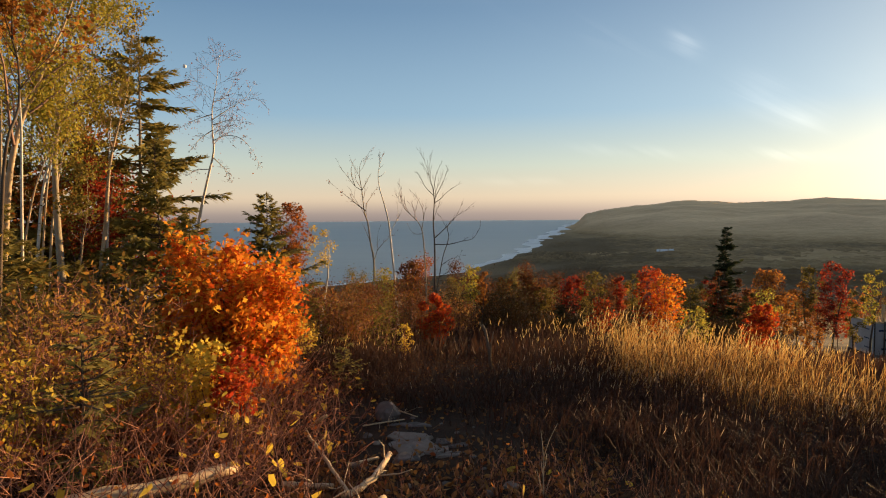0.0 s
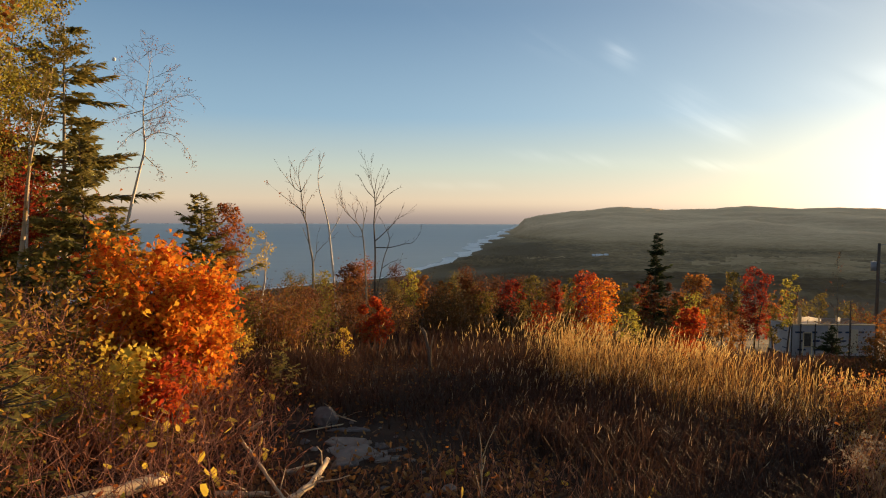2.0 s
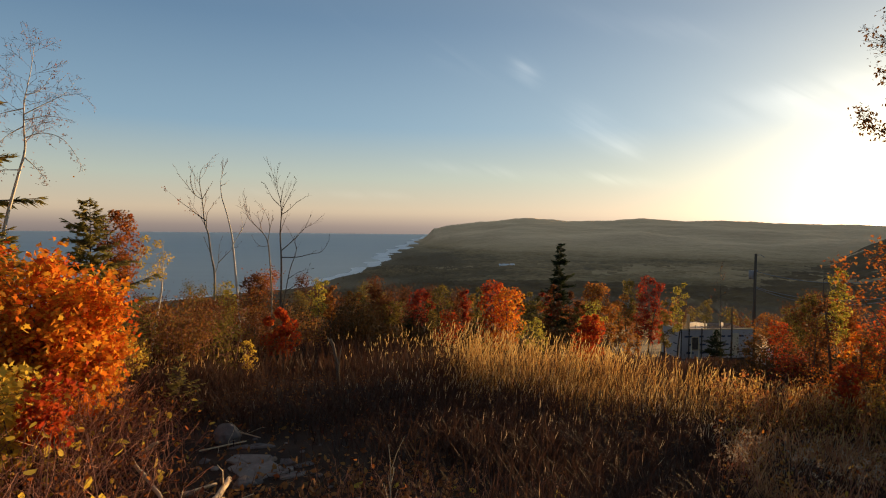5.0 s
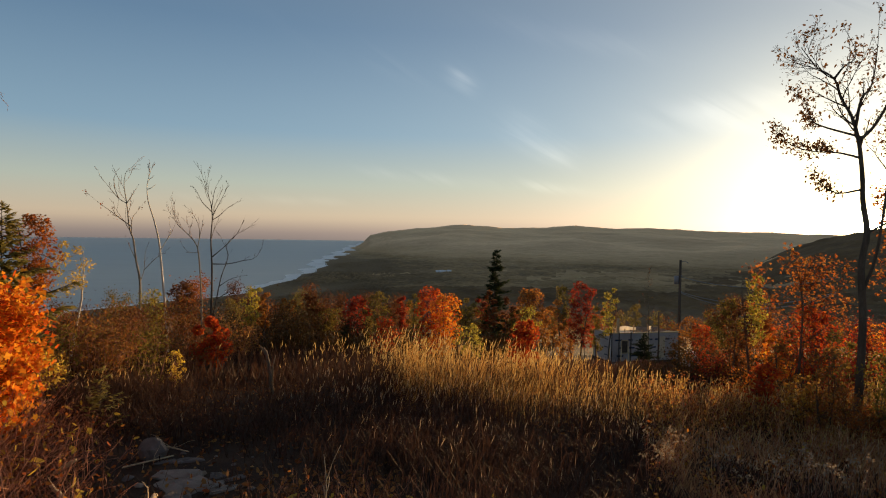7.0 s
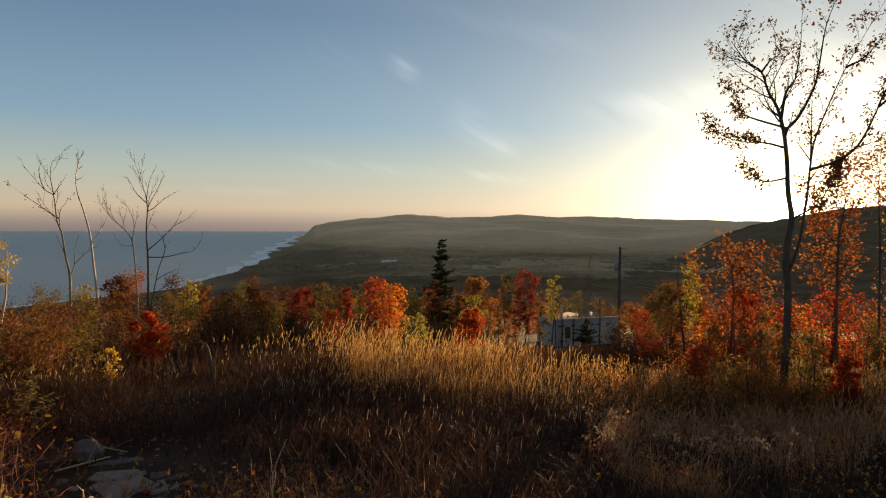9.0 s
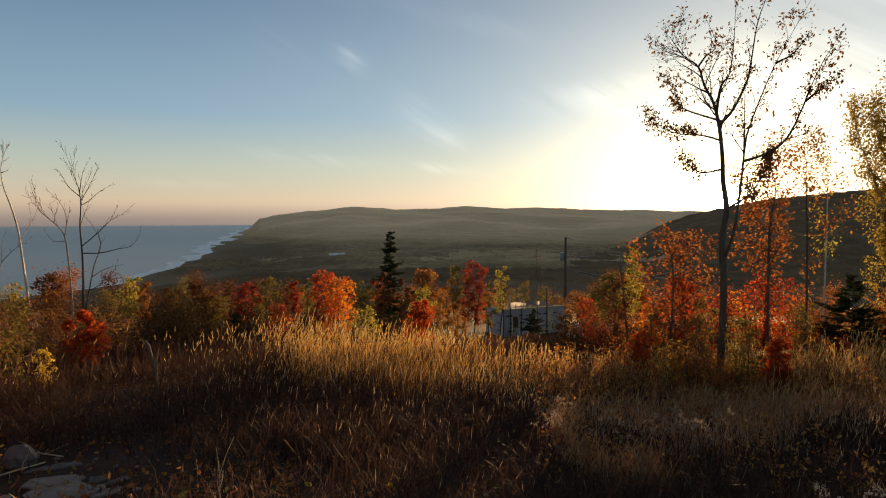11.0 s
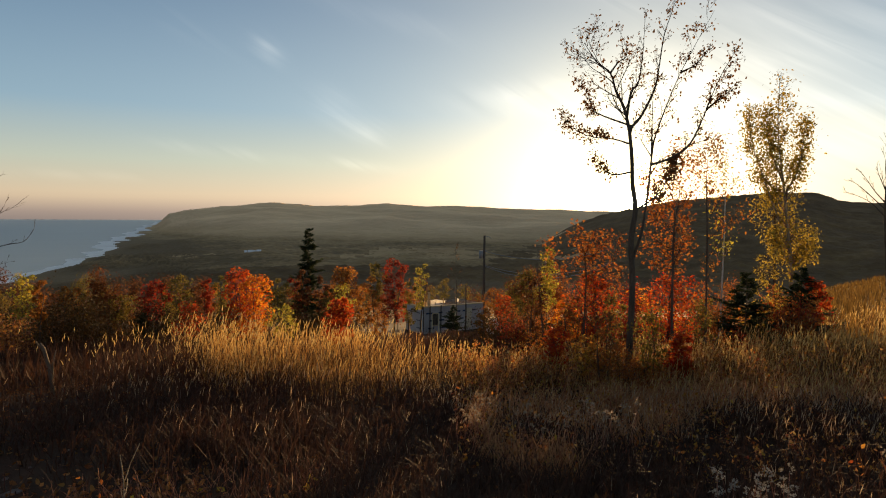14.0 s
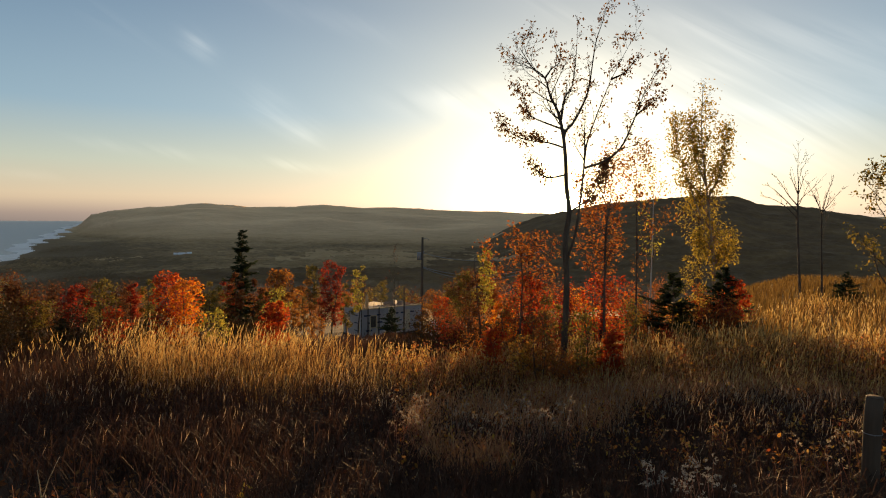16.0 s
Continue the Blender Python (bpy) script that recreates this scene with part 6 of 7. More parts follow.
def rough_grass():
    """Coarse brown growth on the slope beyond the brow."""
    rng = np.random.default_rng(91)
    n = 30000
    az = rng.uniform(-18, 86, n)
    r = np.sqrt(rng.uniform(13 ** 2, 60 ** 2, n))
    x, y = polar_np(az, r)
    keep = ~((az > 28.6) & (az < 37) & (r > 29)) & ~((az > 32) & (az < 43) & (r > 40))
    x, y, r, az = x[keep], y[keep], r[keep], az[keep]
    n = len(x)
    P = np.stack([x, y, land_height(x, y) - 0.03], 1)
    q = []
    for k in range(3):
        b = rng.uniform(0, 2 * np.pi, n)
        h = rng.uniform(0.25, 0.7, n)[:, None]
        d = np.stack([np.cos(b) * 0.35, np.sin(b) * 0.35, np.ones(n)], 1) * h
        s = np.stack([-np.sin(b), np.cos(b), np.zeros(n)], 1) * rng.uniform(0.012, 0.035, n)[:, None]
        q.append(np.stack([P - s * 0.4, P + d * 0.55 + s, P + d, P + d * 0.55 - s], 1))
    V = np.stack(q, 1).reshape(-1, 3)
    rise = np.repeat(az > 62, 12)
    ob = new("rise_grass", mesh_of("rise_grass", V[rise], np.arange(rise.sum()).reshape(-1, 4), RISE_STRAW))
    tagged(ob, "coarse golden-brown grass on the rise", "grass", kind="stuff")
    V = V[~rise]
    # the lower slope takes the shade-darkened weed colour
    ob = new("rough_grass", mesh_of("rough_grass", V, np.arange(len(V)).reshape(-1, 4), SHADE_WEED))
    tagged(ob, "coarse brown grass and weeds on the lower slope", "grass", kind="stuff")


grass_field()
rough_grass()
leafy_weeds()
low_growth()
brush()
far_woods()


# ---- building site, poles ----
def box(bm, x0, x1, y0, y1, z0, z1):
    g = bmesh.ops.create_cube(bm, size=1)
    for v in g["verts"]:
        v.co = Vector(((x0 + x1) / 2 + v.co.x * (x1 - x0), (y0 + y1) / 2 + v.co.y * (y1 - y0), (z0 + z1) / 2 + v.co.z * (z1 - z0)))
    return g["verts"]


def one_box(name, dims, mat, parent, label="", bevel=0.0):
    bm = bmesh.new()
    box(bm, *dims)
    if bevel:
        bmesh.ops.bevel(bm, geom=bm.edges[:], offset=bevel, segments=1, affect="EDGES")
    return part_bm(name, bm, mat, parent, label)


WRAP = rough_surface("grey_house_wrap", [(0.36, 0.31, 0.28), (0.45, 0.385, 0.35), (0.54, 0.47, 0.425)], 0.7, 8, 0.6, 0.15)
GREY_LUMBER = rough_surface("weathered_lumber", [(0.14, 0.12, 0.105), (0.2, 0.17, 0.15), (0.27, 0.235, 0.205)], 2, 25, 0.8, 0.2, (1, 1, 0.2))
PRINT = rough_surface("dark_blue_print", [(0.03, 0.036, 0.07), (0.05, 0.06, 0.1)], 3, 20, 0.6, 0.1)
LUMBER = rough_surface("fresh_lumber", [(0.42, 0.3, 0.16), (0.55, 0.4, 0.22), (0.62, 0.48, 0.29)], 2, 25, 0.75, 0.2, (1, 1, 0.2))
PLY = rough_surface("pale_sheathing", [(0.5, 0.4, 0.25), (0.62, 0.5, 0.33), (0.7, 0.58, 0.4)], 1.5, 20, 0.75, 0.15)
POLE_WOOD = rough_surface("weathered_pole_wood", [(0.06, 0.045, 0.034), (0.1, 0.076, 0.058), (0.15, 0.115, 0.09)], 3, 40, 0.9, 0.4, (1, 1, 0.1))
METAL = rough_surface("dull_grey_metal", [(0.2, 0.2, 0.21), (0.3, 0.3, 0.31)], 3, 30, 0.5, 0.1)
SHEET = leafy("translucent_white_sheet", [(0.8, 0.78, 0.72), (0.85, 0.82, 0.76)], 0.65, 0.4, 2.0)
WHITE = rough_surface("white_sheet", [(0.7, 0.7, 0.72), (0.8, 0.8, 0.82)], 1, 9, 0.5, 0.1)


def beam(a, b, w, name, mat, parent, label=""):
    """A squared timber from a to b."""
    a, b = Vector(a), Vector(b)
    bm = bmesh.new()
    box(bm, -w / 2, w / 2, -w / 2, w / 2, 0, (b - a).length)
    bmesh.ops.transform(bm, matrix=Matrix.Translation(a) @ (b - a).to_track_quat("Z", "Y").to_matrix().to_4x4(), verts=bm.verts)
    return part_bm(name, bm, mat, parent, label)


def house():
    top = new("house_shell")
    a, b = Vector(polar(34.9, 55.0)), Vector(polar(40.5, 58.6))
    w = b - a
    z = ground_at(*a)
    top.matrix_basis = pose(a.x, a.y, z, 0, 0, math.degrees(math.atan2(w.y, w.x)))
    tagged(top, "unfinished roofless house shell in grey house wrap", "house")
    L, D, H, t = w.length, 3.1, 2.36, 0.2
    one_box("foundation", (-0.05, L + 0.05, -0.05, D + 0.05, -1.6, -0.004), GRAVEL, top, "low concrete footing")
    wall = one_box("wall", (0, L, 0, t, 0, H), WRAP, top, "front wall in grey printed wrap")
    one_box("wall", (0, L, D - t, D, 0, 1.3), LUMBER, top)
    side = one_box("wall", (0, t, t + 0.003, D - t - 0.003, 0, H), WRAP, top)
    one_box("wall", (L - t, L, t + 0.003, D - t - 0.003, 0, 1.3), LUMBER, top)
    one_box("inner_wall", (L * 0.22, L * 0.22 + 0.14, t + 0.01, D * 0.6, 0, H - 0.3), PLY, top, "pale inner wall lit by the sun")
    for x0, x1, z0, z1 in ((0.26, 0.36, H + 0.4, H + 0.47), (0.362, 0.5, H + 0.45, H + 0.3), (0.68, 0.74, H + 0.5, H + 0.36)):
        bm = bmesh.new()
        for v in box(bm, L * x0, L * x1, D * 0.5, D * 0.5 + 0.02, 0.3, 1.0):
            v.co.y += 0.05 * math.sin(9 * v.co.x)
            if v.co.z > 0.9:
                v.co.z = z0 if v.co.x < L * (x0 + x1) / 2 else z1
        part_bm("plastic_sheet", bm, SHEET, top, "white plastic sheet glowing in the sun behind it")
    for x in (0.25, 0.47, 0.68):
        beam((L * x, D * 0.5 - 0.06, 0.2), (L * x, D * 0.5 - 0.06, H + 0.55), 0.08, "post", LUMBER, top)
    one_box("floor_slab", (t + 0.01, L - t - 0.01, t + 0.01, D - t - 0.01, 0.05, 0.2), GRAVEL, top)
    one_box("chimney_form", (L * 0.225, L * 0.225 + 0.24, D * 0.5, D * 0.5 + 0.1, 0.2, H + 1.15), LUMBER, top, "raw wooden upright rising above the walls")
    one_box("top_plate", (-0.03, L + 0.03, -0.03, t + 0.03, H + 0.002, H + 0.09), LUMBER, top)
    one_box("top_plate", (-0.03, t + 0.03, t + 0.04, D - t - 0.04, H + 0.002, H + 0.09), LUMBER, top)
    rng = random.Random(5)
    for row in range(3):
        x = rng.uniform(0.2, 0.8)
        while x < (L * 0.42 if row == 0 else L) - 0.6:
            ln = rng.uniform(0.35, 0.75)
            one_box("print_bar", (x, x + ln, -0.006, -0.002, 0.4 + row * 0.68, 0.54 + row * 0.68), PRINT, wall)
            x += ln + rng.uniform(0.25, 0.7)
    for k in range(2):
        for row in range(3):
            one_box("print_bar", (-0.006, -0.002, 0.5 + k * 1.5, 1.1 + k * 1.5, 0.45 + row * 0.68, 0.53 + row * 0.68), PRINT, side)
    for x in (0.05, 0.75, 1.9):
        beam((x, -0.06, 0), (x, -0.06, H + 0.15), 0.07, "stud", BARK, top, "dark upright batten")
    for x in (-0.9, 0.2, 0.9):
        beam((x, -1.3, 0.1), (x + 0.8, -0.03, 1.3), 0.08, "brace", LUMBER, top, "slanting raw lumber brace")
    for k in range(9):
        x = L * 0.42 + k * (L * 0.5) / 8
        beam((x, t + 0.02, H + 0.06), (x + 0.02, D - 0.3, H + 0.06), 0.06, "joist", GREY_LUMBER, top)
    one_box("ledger", (L * 0.4, L, D - 0.3, D - 0.2, H - 0.05, H + 0.12), GREY_LUMBER, top)
    for x in (L * 0.42, L * 0.98):
        beam((x, D - 0.25, 1.3), (x, D - 0.25, H - 0.05), 0.12, "post", LUMBER, top)
    one_box("window_opening", (1.05, 1.6, -0.012, -0.004, 0.75, 1.75), BARK, top, "dark unglazed opening")
    for x0, x1, z0, z1 in ((0.97, 1.05, 0.7, 1.83), (1.6, 1.68, 0.7, 1.83), (1.055, 1.595, 1.755, 1.83), (1.055, 1.595, 0.67, 0.745)):
        one_box("window_trim", (x0, x1, -0.03, -0.003, z0, z1), LUMBER, top)
    one_box("corner_trim", (-0.03, 0.09, -0.028, -0.003, 0.0, H), WHITE, top, "white corner strip")
    one_box("sheathing", (L * 0.44, L * 0.56, -0.022, -0.003, 0.3, H - 0.02), PLY, top, "pale bare sheathing board")
    one_box("sheathing", (L * 0.7, L * 0.8, -0.022, -0.003, 0.2, H - 0.3), PLY, top, "pale bare sheathing board")
    for k in range(9):
        x = 0.3 + k * 0.32
        beam((x, D - 0.15, 1.3), (x, D - 0.15, H + 0.2), 0.06, "stud", LUMBER, top)
    for x in (0.15, 0.5, 1.5, 2.4):
        beam((x, 0.3, H + 0.1), (x, 0.3, H + 0.42), 0.05, "stub", LUMBER, top)
    beam((-1.3, -1.5, 0.08), (2.4, -1.2, 0.16), 0.1, "plank", LUMBER, top, "loose plank on the ground")
    # pallets of sheeting beside it
    c = new("sheet_stack")
    x, y = polar(42.0, 60)
    c.matrix_basis = pose(x, y, ground_at(x, y) + 0.0, 0, 0, 12)
    tagged(c, "white tarp-covered stack beside the house shell", "stack")
    bm = bmesh.new()
    vs = box(bm, -1.4, 1.4, -0.8, 0.8, 0.0, 1.5)
    for v in vs:
        if v.co.z > 1:
            v.co.x *= 0.88
            v.co.y *= 0.8
    bmesh.ops.bevel(bm, geom=bm.edges[:], offset=0.12, segments=2, affect="EDGES")
    part_bm("tarp", bm, WHITE, c)
    one_box("pallet", (-1.3, 1.3, -0.7, 0.7, -0.25, -0.01), LUMBER, c)


house()


def gravel_drive():
    az = np.linspace(28.8, 36.8, 40)
    r = np.linspace(29, 56.6, 24)
    A, R = np.meshgrid(az, r, indexing="ij")
    X, Y = polar_np(A, R)
    Z = land_height(X, Y) + 0.05
    i, j = np.meshgrid(np.arange(39), np.arange(23), indexing="ij")
    k = i * 24 + j
    F = np.stack([k, k + 1, k + 25, k + 24], -1).reshape(-1, 4)
    ob = new("gravel_drive", mesh_of("gravel_drive", np.stack([X, Y, Z], -1).reshape(-1, 3), F, GRAVEL, True))
    tagged(ob, "grey gravel yard in front of the house shell", "drive", kind="structure")


gravel_drive()


def utility_pole():
    x, y = polar(40.55, 64)
    z = ground_at(x, y)
    top = new("utility_pole")
    top.matrix_basis = pose(x, y, z)
    tagged(top, "weathered wooden utility pole with a transformer", "pole")
    zt = 1.7 + 64 * math.tan(radians(-1.75)) - z
    part("mast", mesh_of("mast", *tube([(0, 0, -0.4), (0, 0, zt * 0.5), (0.02, 0, zt)], (0.16, 0.14, 0.11), 10), POLE_WOOD, True), top)
    c, s = math.cos(radians(-40)), math.sin(radians(-40))
    can = tube([(-0.32 * c, -0.32 * s, zt - 2.35), (-0.32 * c, -0.32 * s, zt - 1.55)], (0.22, 0.22), 12)
    part("transformer", mesh_of("transformer", *can, METAL, True), top, "grey can transformer")
    part("bracket", mesh_of("bracket", *tube([(0, 0, zt - 0.15), (0.45 * c, 0.45 * s, zt - 0.1), (0.7 * c, 0.7 * s, zt - 0.3)], (0.03, 0.03, 0.03), 6), METAL), top)
    for zz in (1.55, 3.1):
        part("insulator", mesh_of("insulator", *tube([(0.14 * c, 0.14 * s, zt - zz - 0.08), (0.14 * c, 0.14 * s, zt - zz + 0.08)], (0.05, 0.06), 8), METAL), top)
    for zz, drop in ((1.65, 1.0), (3.1, 1.1), (3.2, 1.4)):
        a = np.array([0.14 * c, 0.14 * s, zt - zz])
        bx, by = polar(52.0, 66)
        b = np.array([bx - x, by - y, zt - zz + 0.5])
        t = np.linspace(0, 1, 14)[:, None]
        P = a + (b - a) * t
        P[:, 2] -= drop * 4 * (t * (1 - t))[:, 0]
        part("cable", mesh_of("cable", *tube(P, np.full(14, 0.032), 4), METAL), top)
    for az, d, h in ((38.9, 50, 4.2),):
        px, py = polar(az, d)
        o = new("bare_post")
        o.matrix_basis = pose(px, py, ground_at(px, py))
        tagged(o, "thin dark post standing by the house shell", "post")
        part("mast", mesh_of("mast", *tube([(0, 0, -0.3), (0.03, 0, h * 0.5), (0, 0.02, h)], (0.07, 0.06, 0.04), 7), BARK, True), o)


utility_pole()
stem_tree("bare_tree", "thin dark young tree with a few rust leaves", "tree", 75, 50.0, [[(38.1, -10.5), (38.05, -8), (38.0, -5.5), (37.9, -3.2)]], 0.06, BARK, RUST, 45, 0.12, QUAD_LEAF, (10, 4), (0.22, 0.5), low=3.0, first=0.5)


# ---- near things ----
def stone(name, label, az, d, size, seed, mat, sink=0.3, turn=0.0):
    rng = np.random.default_rng(seed)
    bm = bmesh.new()
    bmesh.ops.create_icosphere(bm, subdivisions=3, radius=1)
    cuts = [(Vector(rng.normal(0, 1, 3)).normalized(), rng.uniform(0.55, 0.9)) for _ in range(9)]
    off = Vector(rng.uniform(-50, 50, 3))
    for v in bm.verts:
        for n, k in cuts:
            if v.co.dot(n) > k:
                v.co -= n * (v.co.dot(n) - k) * 0.9
        v.co *= 1 + 0.16 * noise.noise(v.co * 2.2 + off) + 0.06 * noise.noise(v.co * 7 + off)
        v.co = Vector((v.co.x * size[0], v.co.y * size[1], v.co.z * size[2]))
    me = bpy.data.meshes.new(name)
    bm.to_mesh(me)
    bm.free()
    me.materials.append(mat)
    x, y = polar(az, d)
    ob = new(name, me)
    ob.matrix_basis = pose(x, y, ground_at(x, y) + size[2] * (1 - 2 * sink) * 0.8, 0, 0, turn)
    return tagged(ob, label, "stone")


stone("boulder", "grey granite boulder beside the flat stone", -5.3, 7.5, (0.155, 0.13, 0.16), 91, ROCK, 0.18)
def slab(az, d, w, l, seed, label, turn=0.0, mat=None, lift=0.008):
    """A flat ragged flake of bedrock lying in the soil."""
    rng = np.random.default_rng(seed)
    bm = bmesh.new()
    k = 26
    a = np.sort(rng.uniform(0, 2 * np.pi, k))
    rad = 0.8 + 0.22 * np.sin(2 * a + rng.uniform(0, 6)) + 0.12 * np.sin(5 * a + rng.uniform(0, 6)) + rng.normal(0, 0.05, k)
    rings = []
    for f, z in ((1.05, -0.09), (1.0, -0.01), (0.94, 0.008), (0.6, 0.012), (0.25, 0.01)):
        rings.append([bm.verts.new((w * r * f * math.cos(t), l * r * f * math.sin(t), z + (rng.normal(0, 0.004) if z > -0.05 else 0))) for t, r in zip(a, rad)])
    for p, q in zip(rings[:-1], rings[1:]):
        for i in range(k):
            bm.faces.new((p[i], p[(i + 1) % k], q[(i + 1) % k], q[i]))
    bm.faces.new(rings[-1])
    me = bpy.data.meshes.new("flat_stone")
    bm.to_mesh(me)
    bm.free()
    me.materials.append(mat or SLAB)
    x, y = polar(az, d)
    ob = new("flat_stone", me)
    ob.matrix_basis = pose(x, y, ground_at(x, y) + lift, -6, rng.normal(0, 2), turn)
    return tagged(ob, label, "stone")


slab(-3.2, 6.35, 0.34, 0.5, 92, "pale flat slab of bedrock in the path", 25, None, 0.015)
slab(-0.7, 6.05, 0.15, 0.12, 93, "pale flat flake at the slab's edge", 50)
slab(-3.4, 7.2, 0.26, 0.12, 95, "brown flat flake behind the slab", 0, ROCK)
slab(0.4, 5.9, 0.2, 0.08, 96, "thin flat flake of stone beside the slab", 10)
slab(-0.2, 6.4, 0.12, 0.1, 97, "thin flat flake of stone beside the slab", 70, ROCK)
slab(1.3, 6.2, 0.12, 0.07, 98, "thin flat flake of stone beside the slab", 20, ROCK)
stone("stone", "rounded purple-grey stone against the slab", -4.0, 5.75, (0.13, 0.09, 0.07), 99, ROCK, 0.25, 15)
stone("stone", "grey stone half sunk in the litter", 2.3, 4.35, (0.1, 0.08, 0.06), 90, ROCK, 0.25, 15)
stone("stone", "small pale stone in the litter", 6.2, 4.9, (0.07, 0.06, 0.04), 89, SLAB, 0.25, 15)
rng_s = random.Random(9)
for k in range(26):
    s = rng_s.uniform(0.02, 0.06)
    stone("pebble", "small loose grey stone on the bare path", rng_s.uniform(-9, 6), rng_s.uniform(4.6, 7.6), (s, s * rng_s.uniform(0.6, 1), s * 0.6), 100 + k, ROCK if k % 3 else SLAB, 0.25, rng_s.uniform(0, 360))


def log(name, label, pts, r, mat, seed, knots=0):
    """A felled stem lying along (degrees, metres, lift) places."""
    rng = np.random.default_rng(seed)
    P = np.array([(*polar(a, d), ground_at(*polar(a, d)) + h) for a, d, h in pts])
    o = P[0].copy()
    P = smooth_line(P - o, 5)
    P[1:-1] += rng.normal(0, r * 0.12, P[1:-1].shape)
    top = new(name)
    top.location = o
    tagged(top, label, "log")
    R = np.linspace(r, r * 0.8, len(P)) * rng.uniform(0.93, 1.07, len(P))
    part("bark", mesh_of("bark", *tube(P, R, 10), mat, True), top)
    for e, q in ((0, 1), (-1, -2)):
        n = P[e] - P[q]
        n /= np.linalg.norm(n)
        part("cut_end", mesh_of("cut_end", *tube([P[e] + n * 0.001, P[e] + n * 0.008], (R[e] * 0.93, R[e] * 0.9), 10), CUT_WOOD), top, "pale cut end")
    for k in range(knots):
        i = rng.integers(2, len(P) - 2)
        Q = wander(rng, P[i], rng.normal(0, 1, 3) * (1, 1, 0.5) + (0, 0, 0.4), rng.uniform(0.12, 0.4), 3, 0.2)
        part("side_branch", mesh_of("side_branch", *tube(Q, np.linspace(r * 0.3, r * 0.12, 4), 5), mat, True), top)
    return top


log("birch_log", "pale fallen birch log lying in the brush", [(-32.5, 4.9, 0.08), (-24.6, 5.05, 0.11), (-19.0, 5.3, 0.17)], 0.065, LOG_BARK, 111, 1)
log("branch", "broken pale birch branch with peeling bark", [(-9.6, 4.05, 0.04), (-7.8, 4.25, 0.07), (-5.8, 4.45, 0.11)], 0.034, LOG_BARK, 112, 2)
log("branch", "crooked pale branch with stubs", [(-9.6, 4.75, 0.05), (-8.6, 4.8, 0.06), (-7.0, 4.95, 0.1), (-6.0, 5.3, 0.1), (-5.2, 5.7, 0.1)], 0.03, LOG_BARK, 113, 5)
log("branch", "grey weathered branch leaning in the brush", [(-12.6, 6.3, 0.16), (-11.4, 5.8, 0.12), (-10.4, 5.3, 0.09), (-8.8, 4.7, 0.05)], 0.018, LOG_BARK, 114, 4)
log("branch", "short grey stick beside the slab", [(-8.9, 5.7, 0.03), (-6.3, 5.85, 0.03)], 0.016, LOG_BARK, 115, 1)
log("branch", "thin bleached twig behind the slab", [(-7.6, 7.1, 0.03), (-3.8, 7.3, 0.05)], 0.009, LOG_BARK, 118, 3)
log("branch", "thin bleached twig beside the boulder", [(-4.6, 7.8, 0.06), (-2.6, 7.5, 0.04)], 0.008, LOG_BARK, 119, 3)
log("branch", "pale stick half hidden by brush", [(-15.0, 5.1, 0.06), (-10.5, 5.05, 0.04)], 0.025, LOG_BARK, 116, 1)
log("branch", "short broken stick standing out of the brush", [(-12.4, 6.9, 0.1), (-11.0, 6.7, 0.26)], 0.02, LOG_BARK, 117, 0)


def upright_weed(az, d, h, seed, label, mat=CANE, r=0.006, forks=4):
    rng = np.random.default_rng(seed)
    x, y = polar(az, d)
    top = new("dry_weed")
    top.location = (x, y, ground_at(x, y))
    tagged(top, label, "weed")
    P = wander(rng, (0, 0, -0.05), (0.03, 0, 1), h, 6, 0.05)
    part("stem", mesh_of("stem", *tube(P, np.linspace(r, r * 0.4, 7), 5), mat, True), top)
    for k in range(forks):
        i = rng.integers(1, 6)
        Q = wander(rng, P[i], (rng.normal(0, 0.5), rng.normal(0, 0.5), 1), h * rng.uniform(0.25, 0.5), 4, 0.1)
        part("side_stem", mesh_of("side_stem", *tube(Q, np.linspace(r * 0.6, r * 0.3, 5), 4), mat, True), top)
    return top


upright_weed(9.2, 4.6, 0.62, 121, "forked dry weed stalk standing on bare ground", PALE_BARK, 0.006, 5)
upright_weed(1.8, 4.2, 0.3, 122, "short dry weed stalk in the litter", PALE_BARK, 0.004, 3)


def flower_clumps():
    rng = np.random.default_rng(131)
    spots = [(63.4, 4.6, 16, 0.36, 0.24), (65.6, 4.5, 18, 0.36, 0.24), (39.2, 6.0, 16, 0.62, 0.3), (45.6, 6.0, 18, 0.6, 0.4), (49.6, 5.9, 16, 0.6, 0.4), (52.6, 5.9, 14, 0.58, 0.4), (74.6, 5.4, 12, 0.42, 0.5)]
    for az, d, n, h, w in spots:
        x, y = polar(az, d)
        z = ground_at(x, y)
        top = new("dried_asters")
        top.location = (x, y, z)
        tagged(top, "clump of dried asters with pale fluffy heads", "wildflowers", "dried asters")
        st, at = [], []
        for k in range(n):
            bx, by = rng.normal(0, w * 0.45, 2)
            P = wander(rng, (bx, by, ground_at(x + bx, y + by) - z - 0.03), (*rng.normal(0, 0.15, 2), 1), h * rng.uniform(0.7, 1.2), 4, 0.08)
            st.append(tube(P, np.linspace(0.003, 0.0015, 5), 3))
            for _ in range(rng.integers(2, 6)):
                c = P[-1] + rng.normal(0, 0.022, 3)
                at.append(c + rng.normal(0, 0.005, (9, 3)))
        tagged(part("stem_mass", mesh_of("stem_mass", *stack(st), CANE), top), kind="stuff")
        pale = 60 < az < 70
        tagged(top, "clump of dried asters with pale fluffy heads" if pale else "clump of dried goldenrod with brown seed fluff")
        tagged(part("flower_head_mass", mesh_of("flower_head_mass", *leaves(rng, np.concatenate(at), 0.016, QUAD_LEAF, -0.5), FLUFF if pale else SEED), top), kind="stuff")


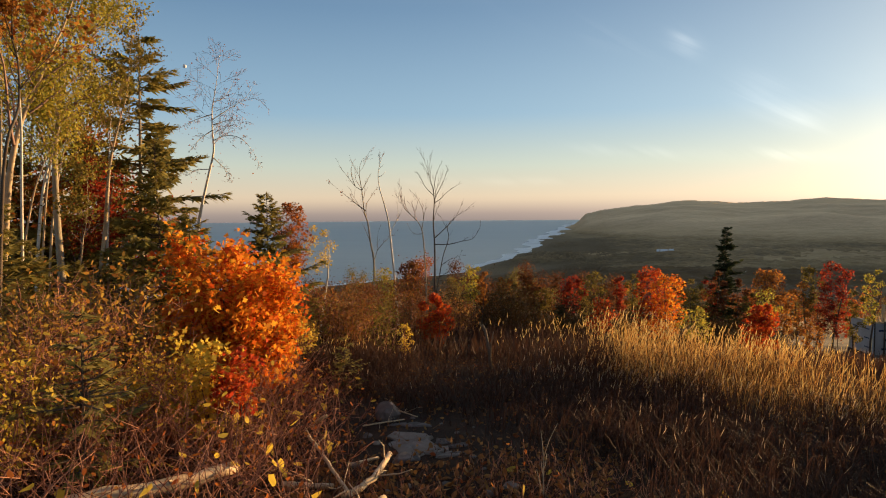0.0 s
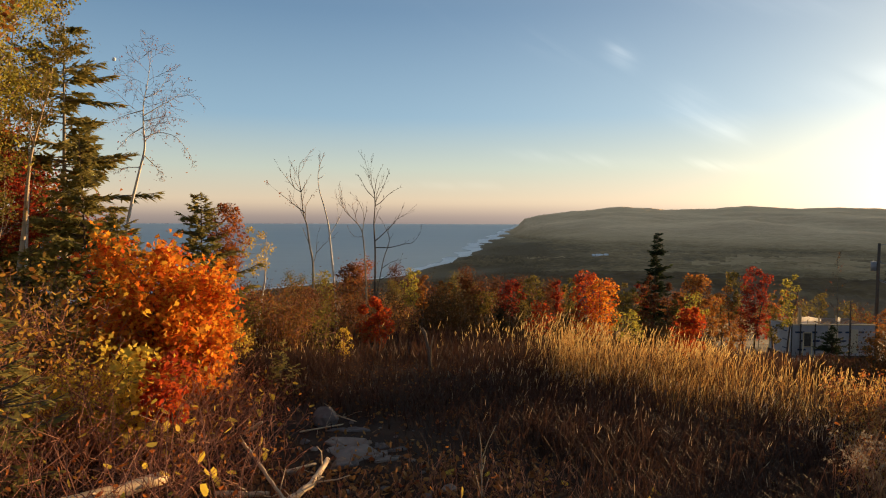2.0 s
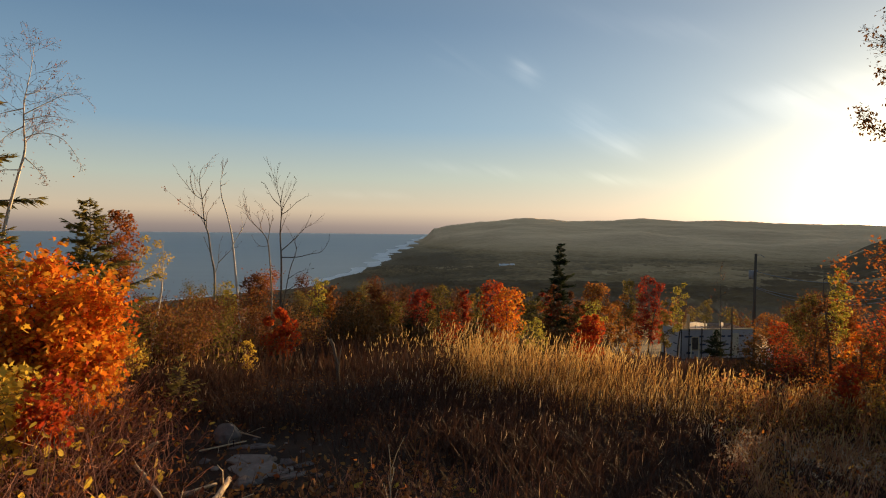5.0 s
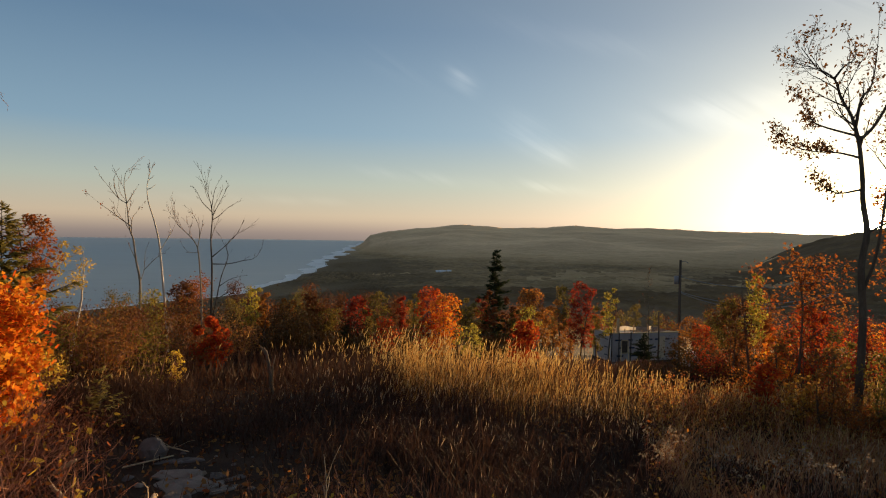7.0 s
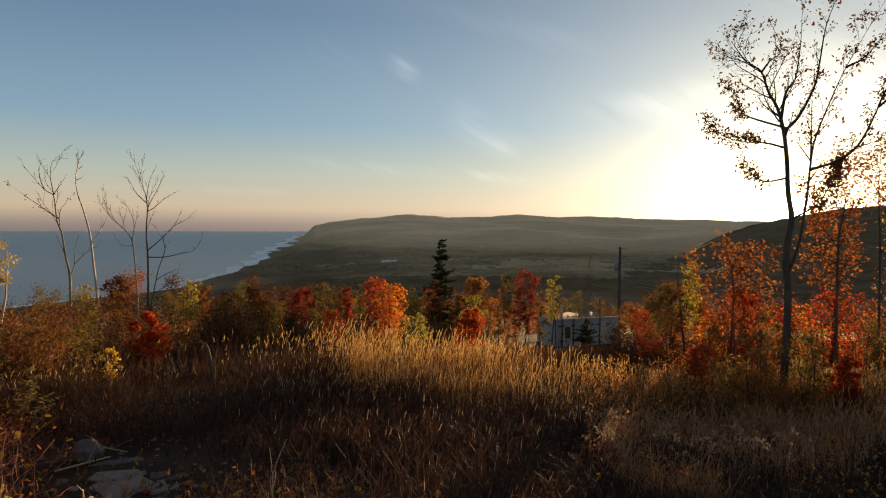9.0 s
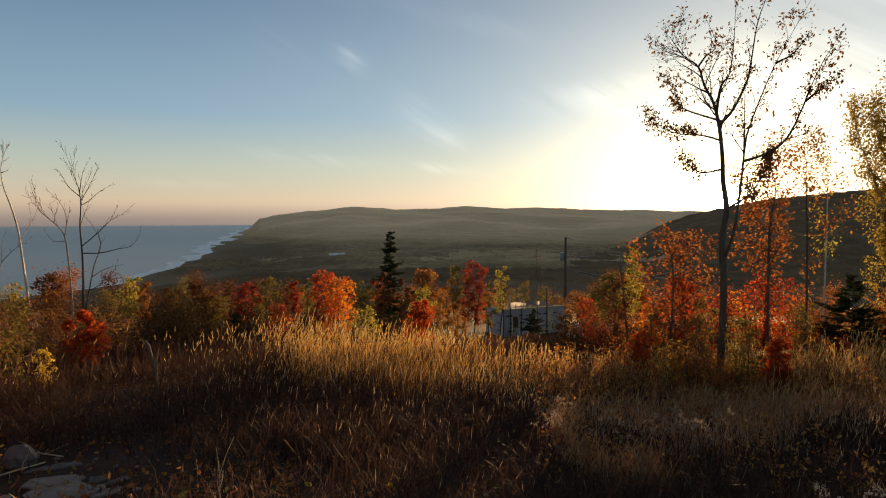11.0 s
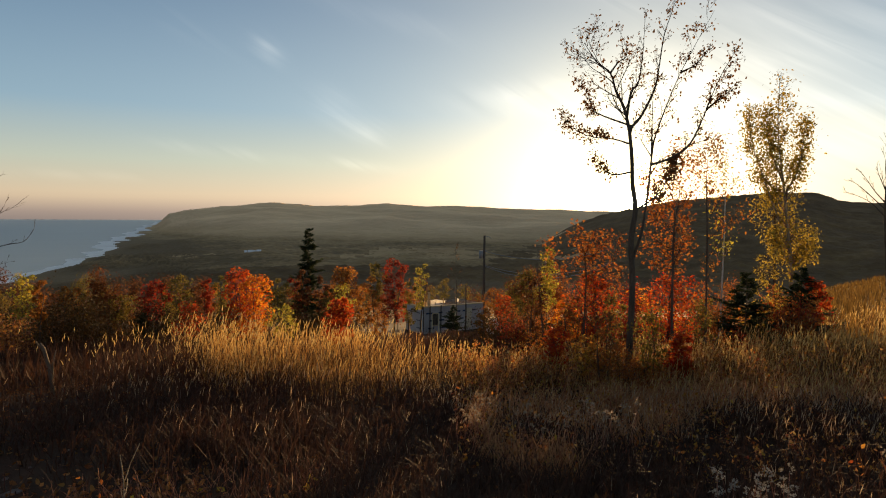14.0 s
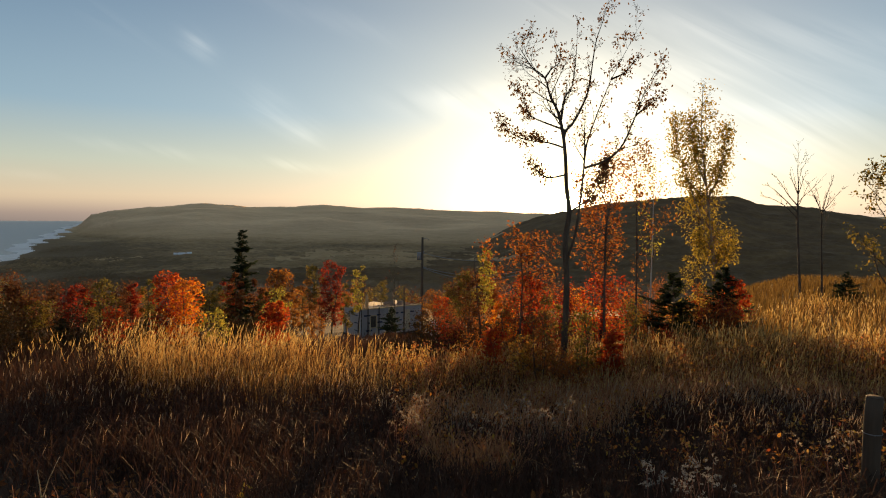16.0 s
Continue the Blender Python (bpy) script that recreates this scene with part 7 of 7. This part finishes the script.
flower_clumps()


def fence_post():
    x, y = polar(77.6, 5.2)
    z = ground_at(x, y)
    top = new("fence_post")
    top.matrix_basis = pose(x, y, z, 1.0, -1.5, 0)
    tagged(top, "weathered round wooden fence post with wire", "post")
    h = 1.7 + 5.2 * math.tan(radians(-13.0)) - z
    part("timber", mesh_of("timber", *tube([(0, 0, -0.3), (0.004, 0, h * 0.4), (0, 0.003, h * 0.8), (0, 0, h)], (0.059, 0.057, 0.056, 0.054), 14), POST_WOOD, True), top)
    part("end_grain", mesh_of("end_grain", *tube([(0, 0, h + 0.001), (0, 0, h + 0.006)], (0.051, 0.047), 14), POST_WOOD), top)
    for zz in (0.25,):
        a = np.linspace(0, 2 * np.pi, 13)
        part("wire", mesh_of("wire", *tube(np.stack([0.06 * np.cos(a), 0.06 * np.sin(a), np.full(13, h - zz)], 1), np.full(13, 0.003), 4), METAL), top)


fence_post()


def snag():
    x, y = polar(4.4, 11.2)
    top = new("stump")
    z = ground_at(x, y)
    top.matrix_basis = pose(x, y, z, 4, -7, 0)
    tagged(top, "broken grey snag standing in the grass", "stump")
    h = 1.7 + 11.2 * math.tan(radians(-9.9)) - z
    part("trunk", mesh_of("trunk", *tube([(0, 0, -0.2), (0.01, 0, h * 0.5), (-0.02, 0, h * 0.9), (-0.05, 0, h)], (0.036, 0.03, 0.026, 0.012), 8), SNAG_WOOD, True), top)
    part("splinter", mesh_of("splinter", *tube([(0.02, 0, h * 0.3), (0.06, 0.01, h * 0.6), (0.13, 0.02, h * 0.82)], (0.022, 0.016, 0.006), 6), SNAG_WOOD, True), top)
    part("splinter", mesh_of("splinter", *tube([(-0.03, 0, h * 0.86), (-0.09, 0, h * 1.0), (-0.1, 0.01, h * 1.04)], (0.02, 0.012, 0.005), 5), SNAG_WOOD, True), top)


snag()


def far_buildings():
    rng = random.Random(4)
    for az, d, w, hh in ((19.6, 1600, 17, 2.0), (20.2, 1605, 10, 1.8), (19.1, 1610, 6, 1.8)):
        x, y = polar(az, d)
        z = ground_at(x, y)
        top = new("farm_building")
        top.matrix_basis = pose(x, y, z, 0, 0, -az + rng.uniform(-15, 15))
        tagged(top, "far white farm building on the plain", "building")
        one_box("wall", (-w / 2, w / 2, -5, 5, -2, hh + 3), WHITE, top)
        bm = bmesh.new()
        vs = box(bm, -w / 2 - 0.5, w / 2 + 0.5, -5.6, 5.6, hh + 3.01, hh + 6.5)
        for v in vs:
            if v.co.z > hh + 5:
                v.co.y *= 0.05
        part_bm("roof", bm, WHITE, top)


far_buildings()


def moon():
    bm = bmesh.new()
    bmesh.ops.create_uvsphere(bm, u_segments=24, v_segments=16, radius=13)
    me = bpy.data.meshes.new("moon")
    bm.to_mesh(me)
    bm.free()
    me.materials.append(rough_surface("moon_dust", [(0.7, 0.7, 0.7), (0.9, 0.9, 0.9)], 0.05, 0.3, 1.0, 0.0))
    ob = new("moon", me)
    x, y = polar(-22.2, 4700)
    ob.location = (x, y, 1.7 + 4700 * math.tan(radians(12.5)))
    tagged(ob, "pale day moon low in the evening sky", "moon", kind="structure")


moon()
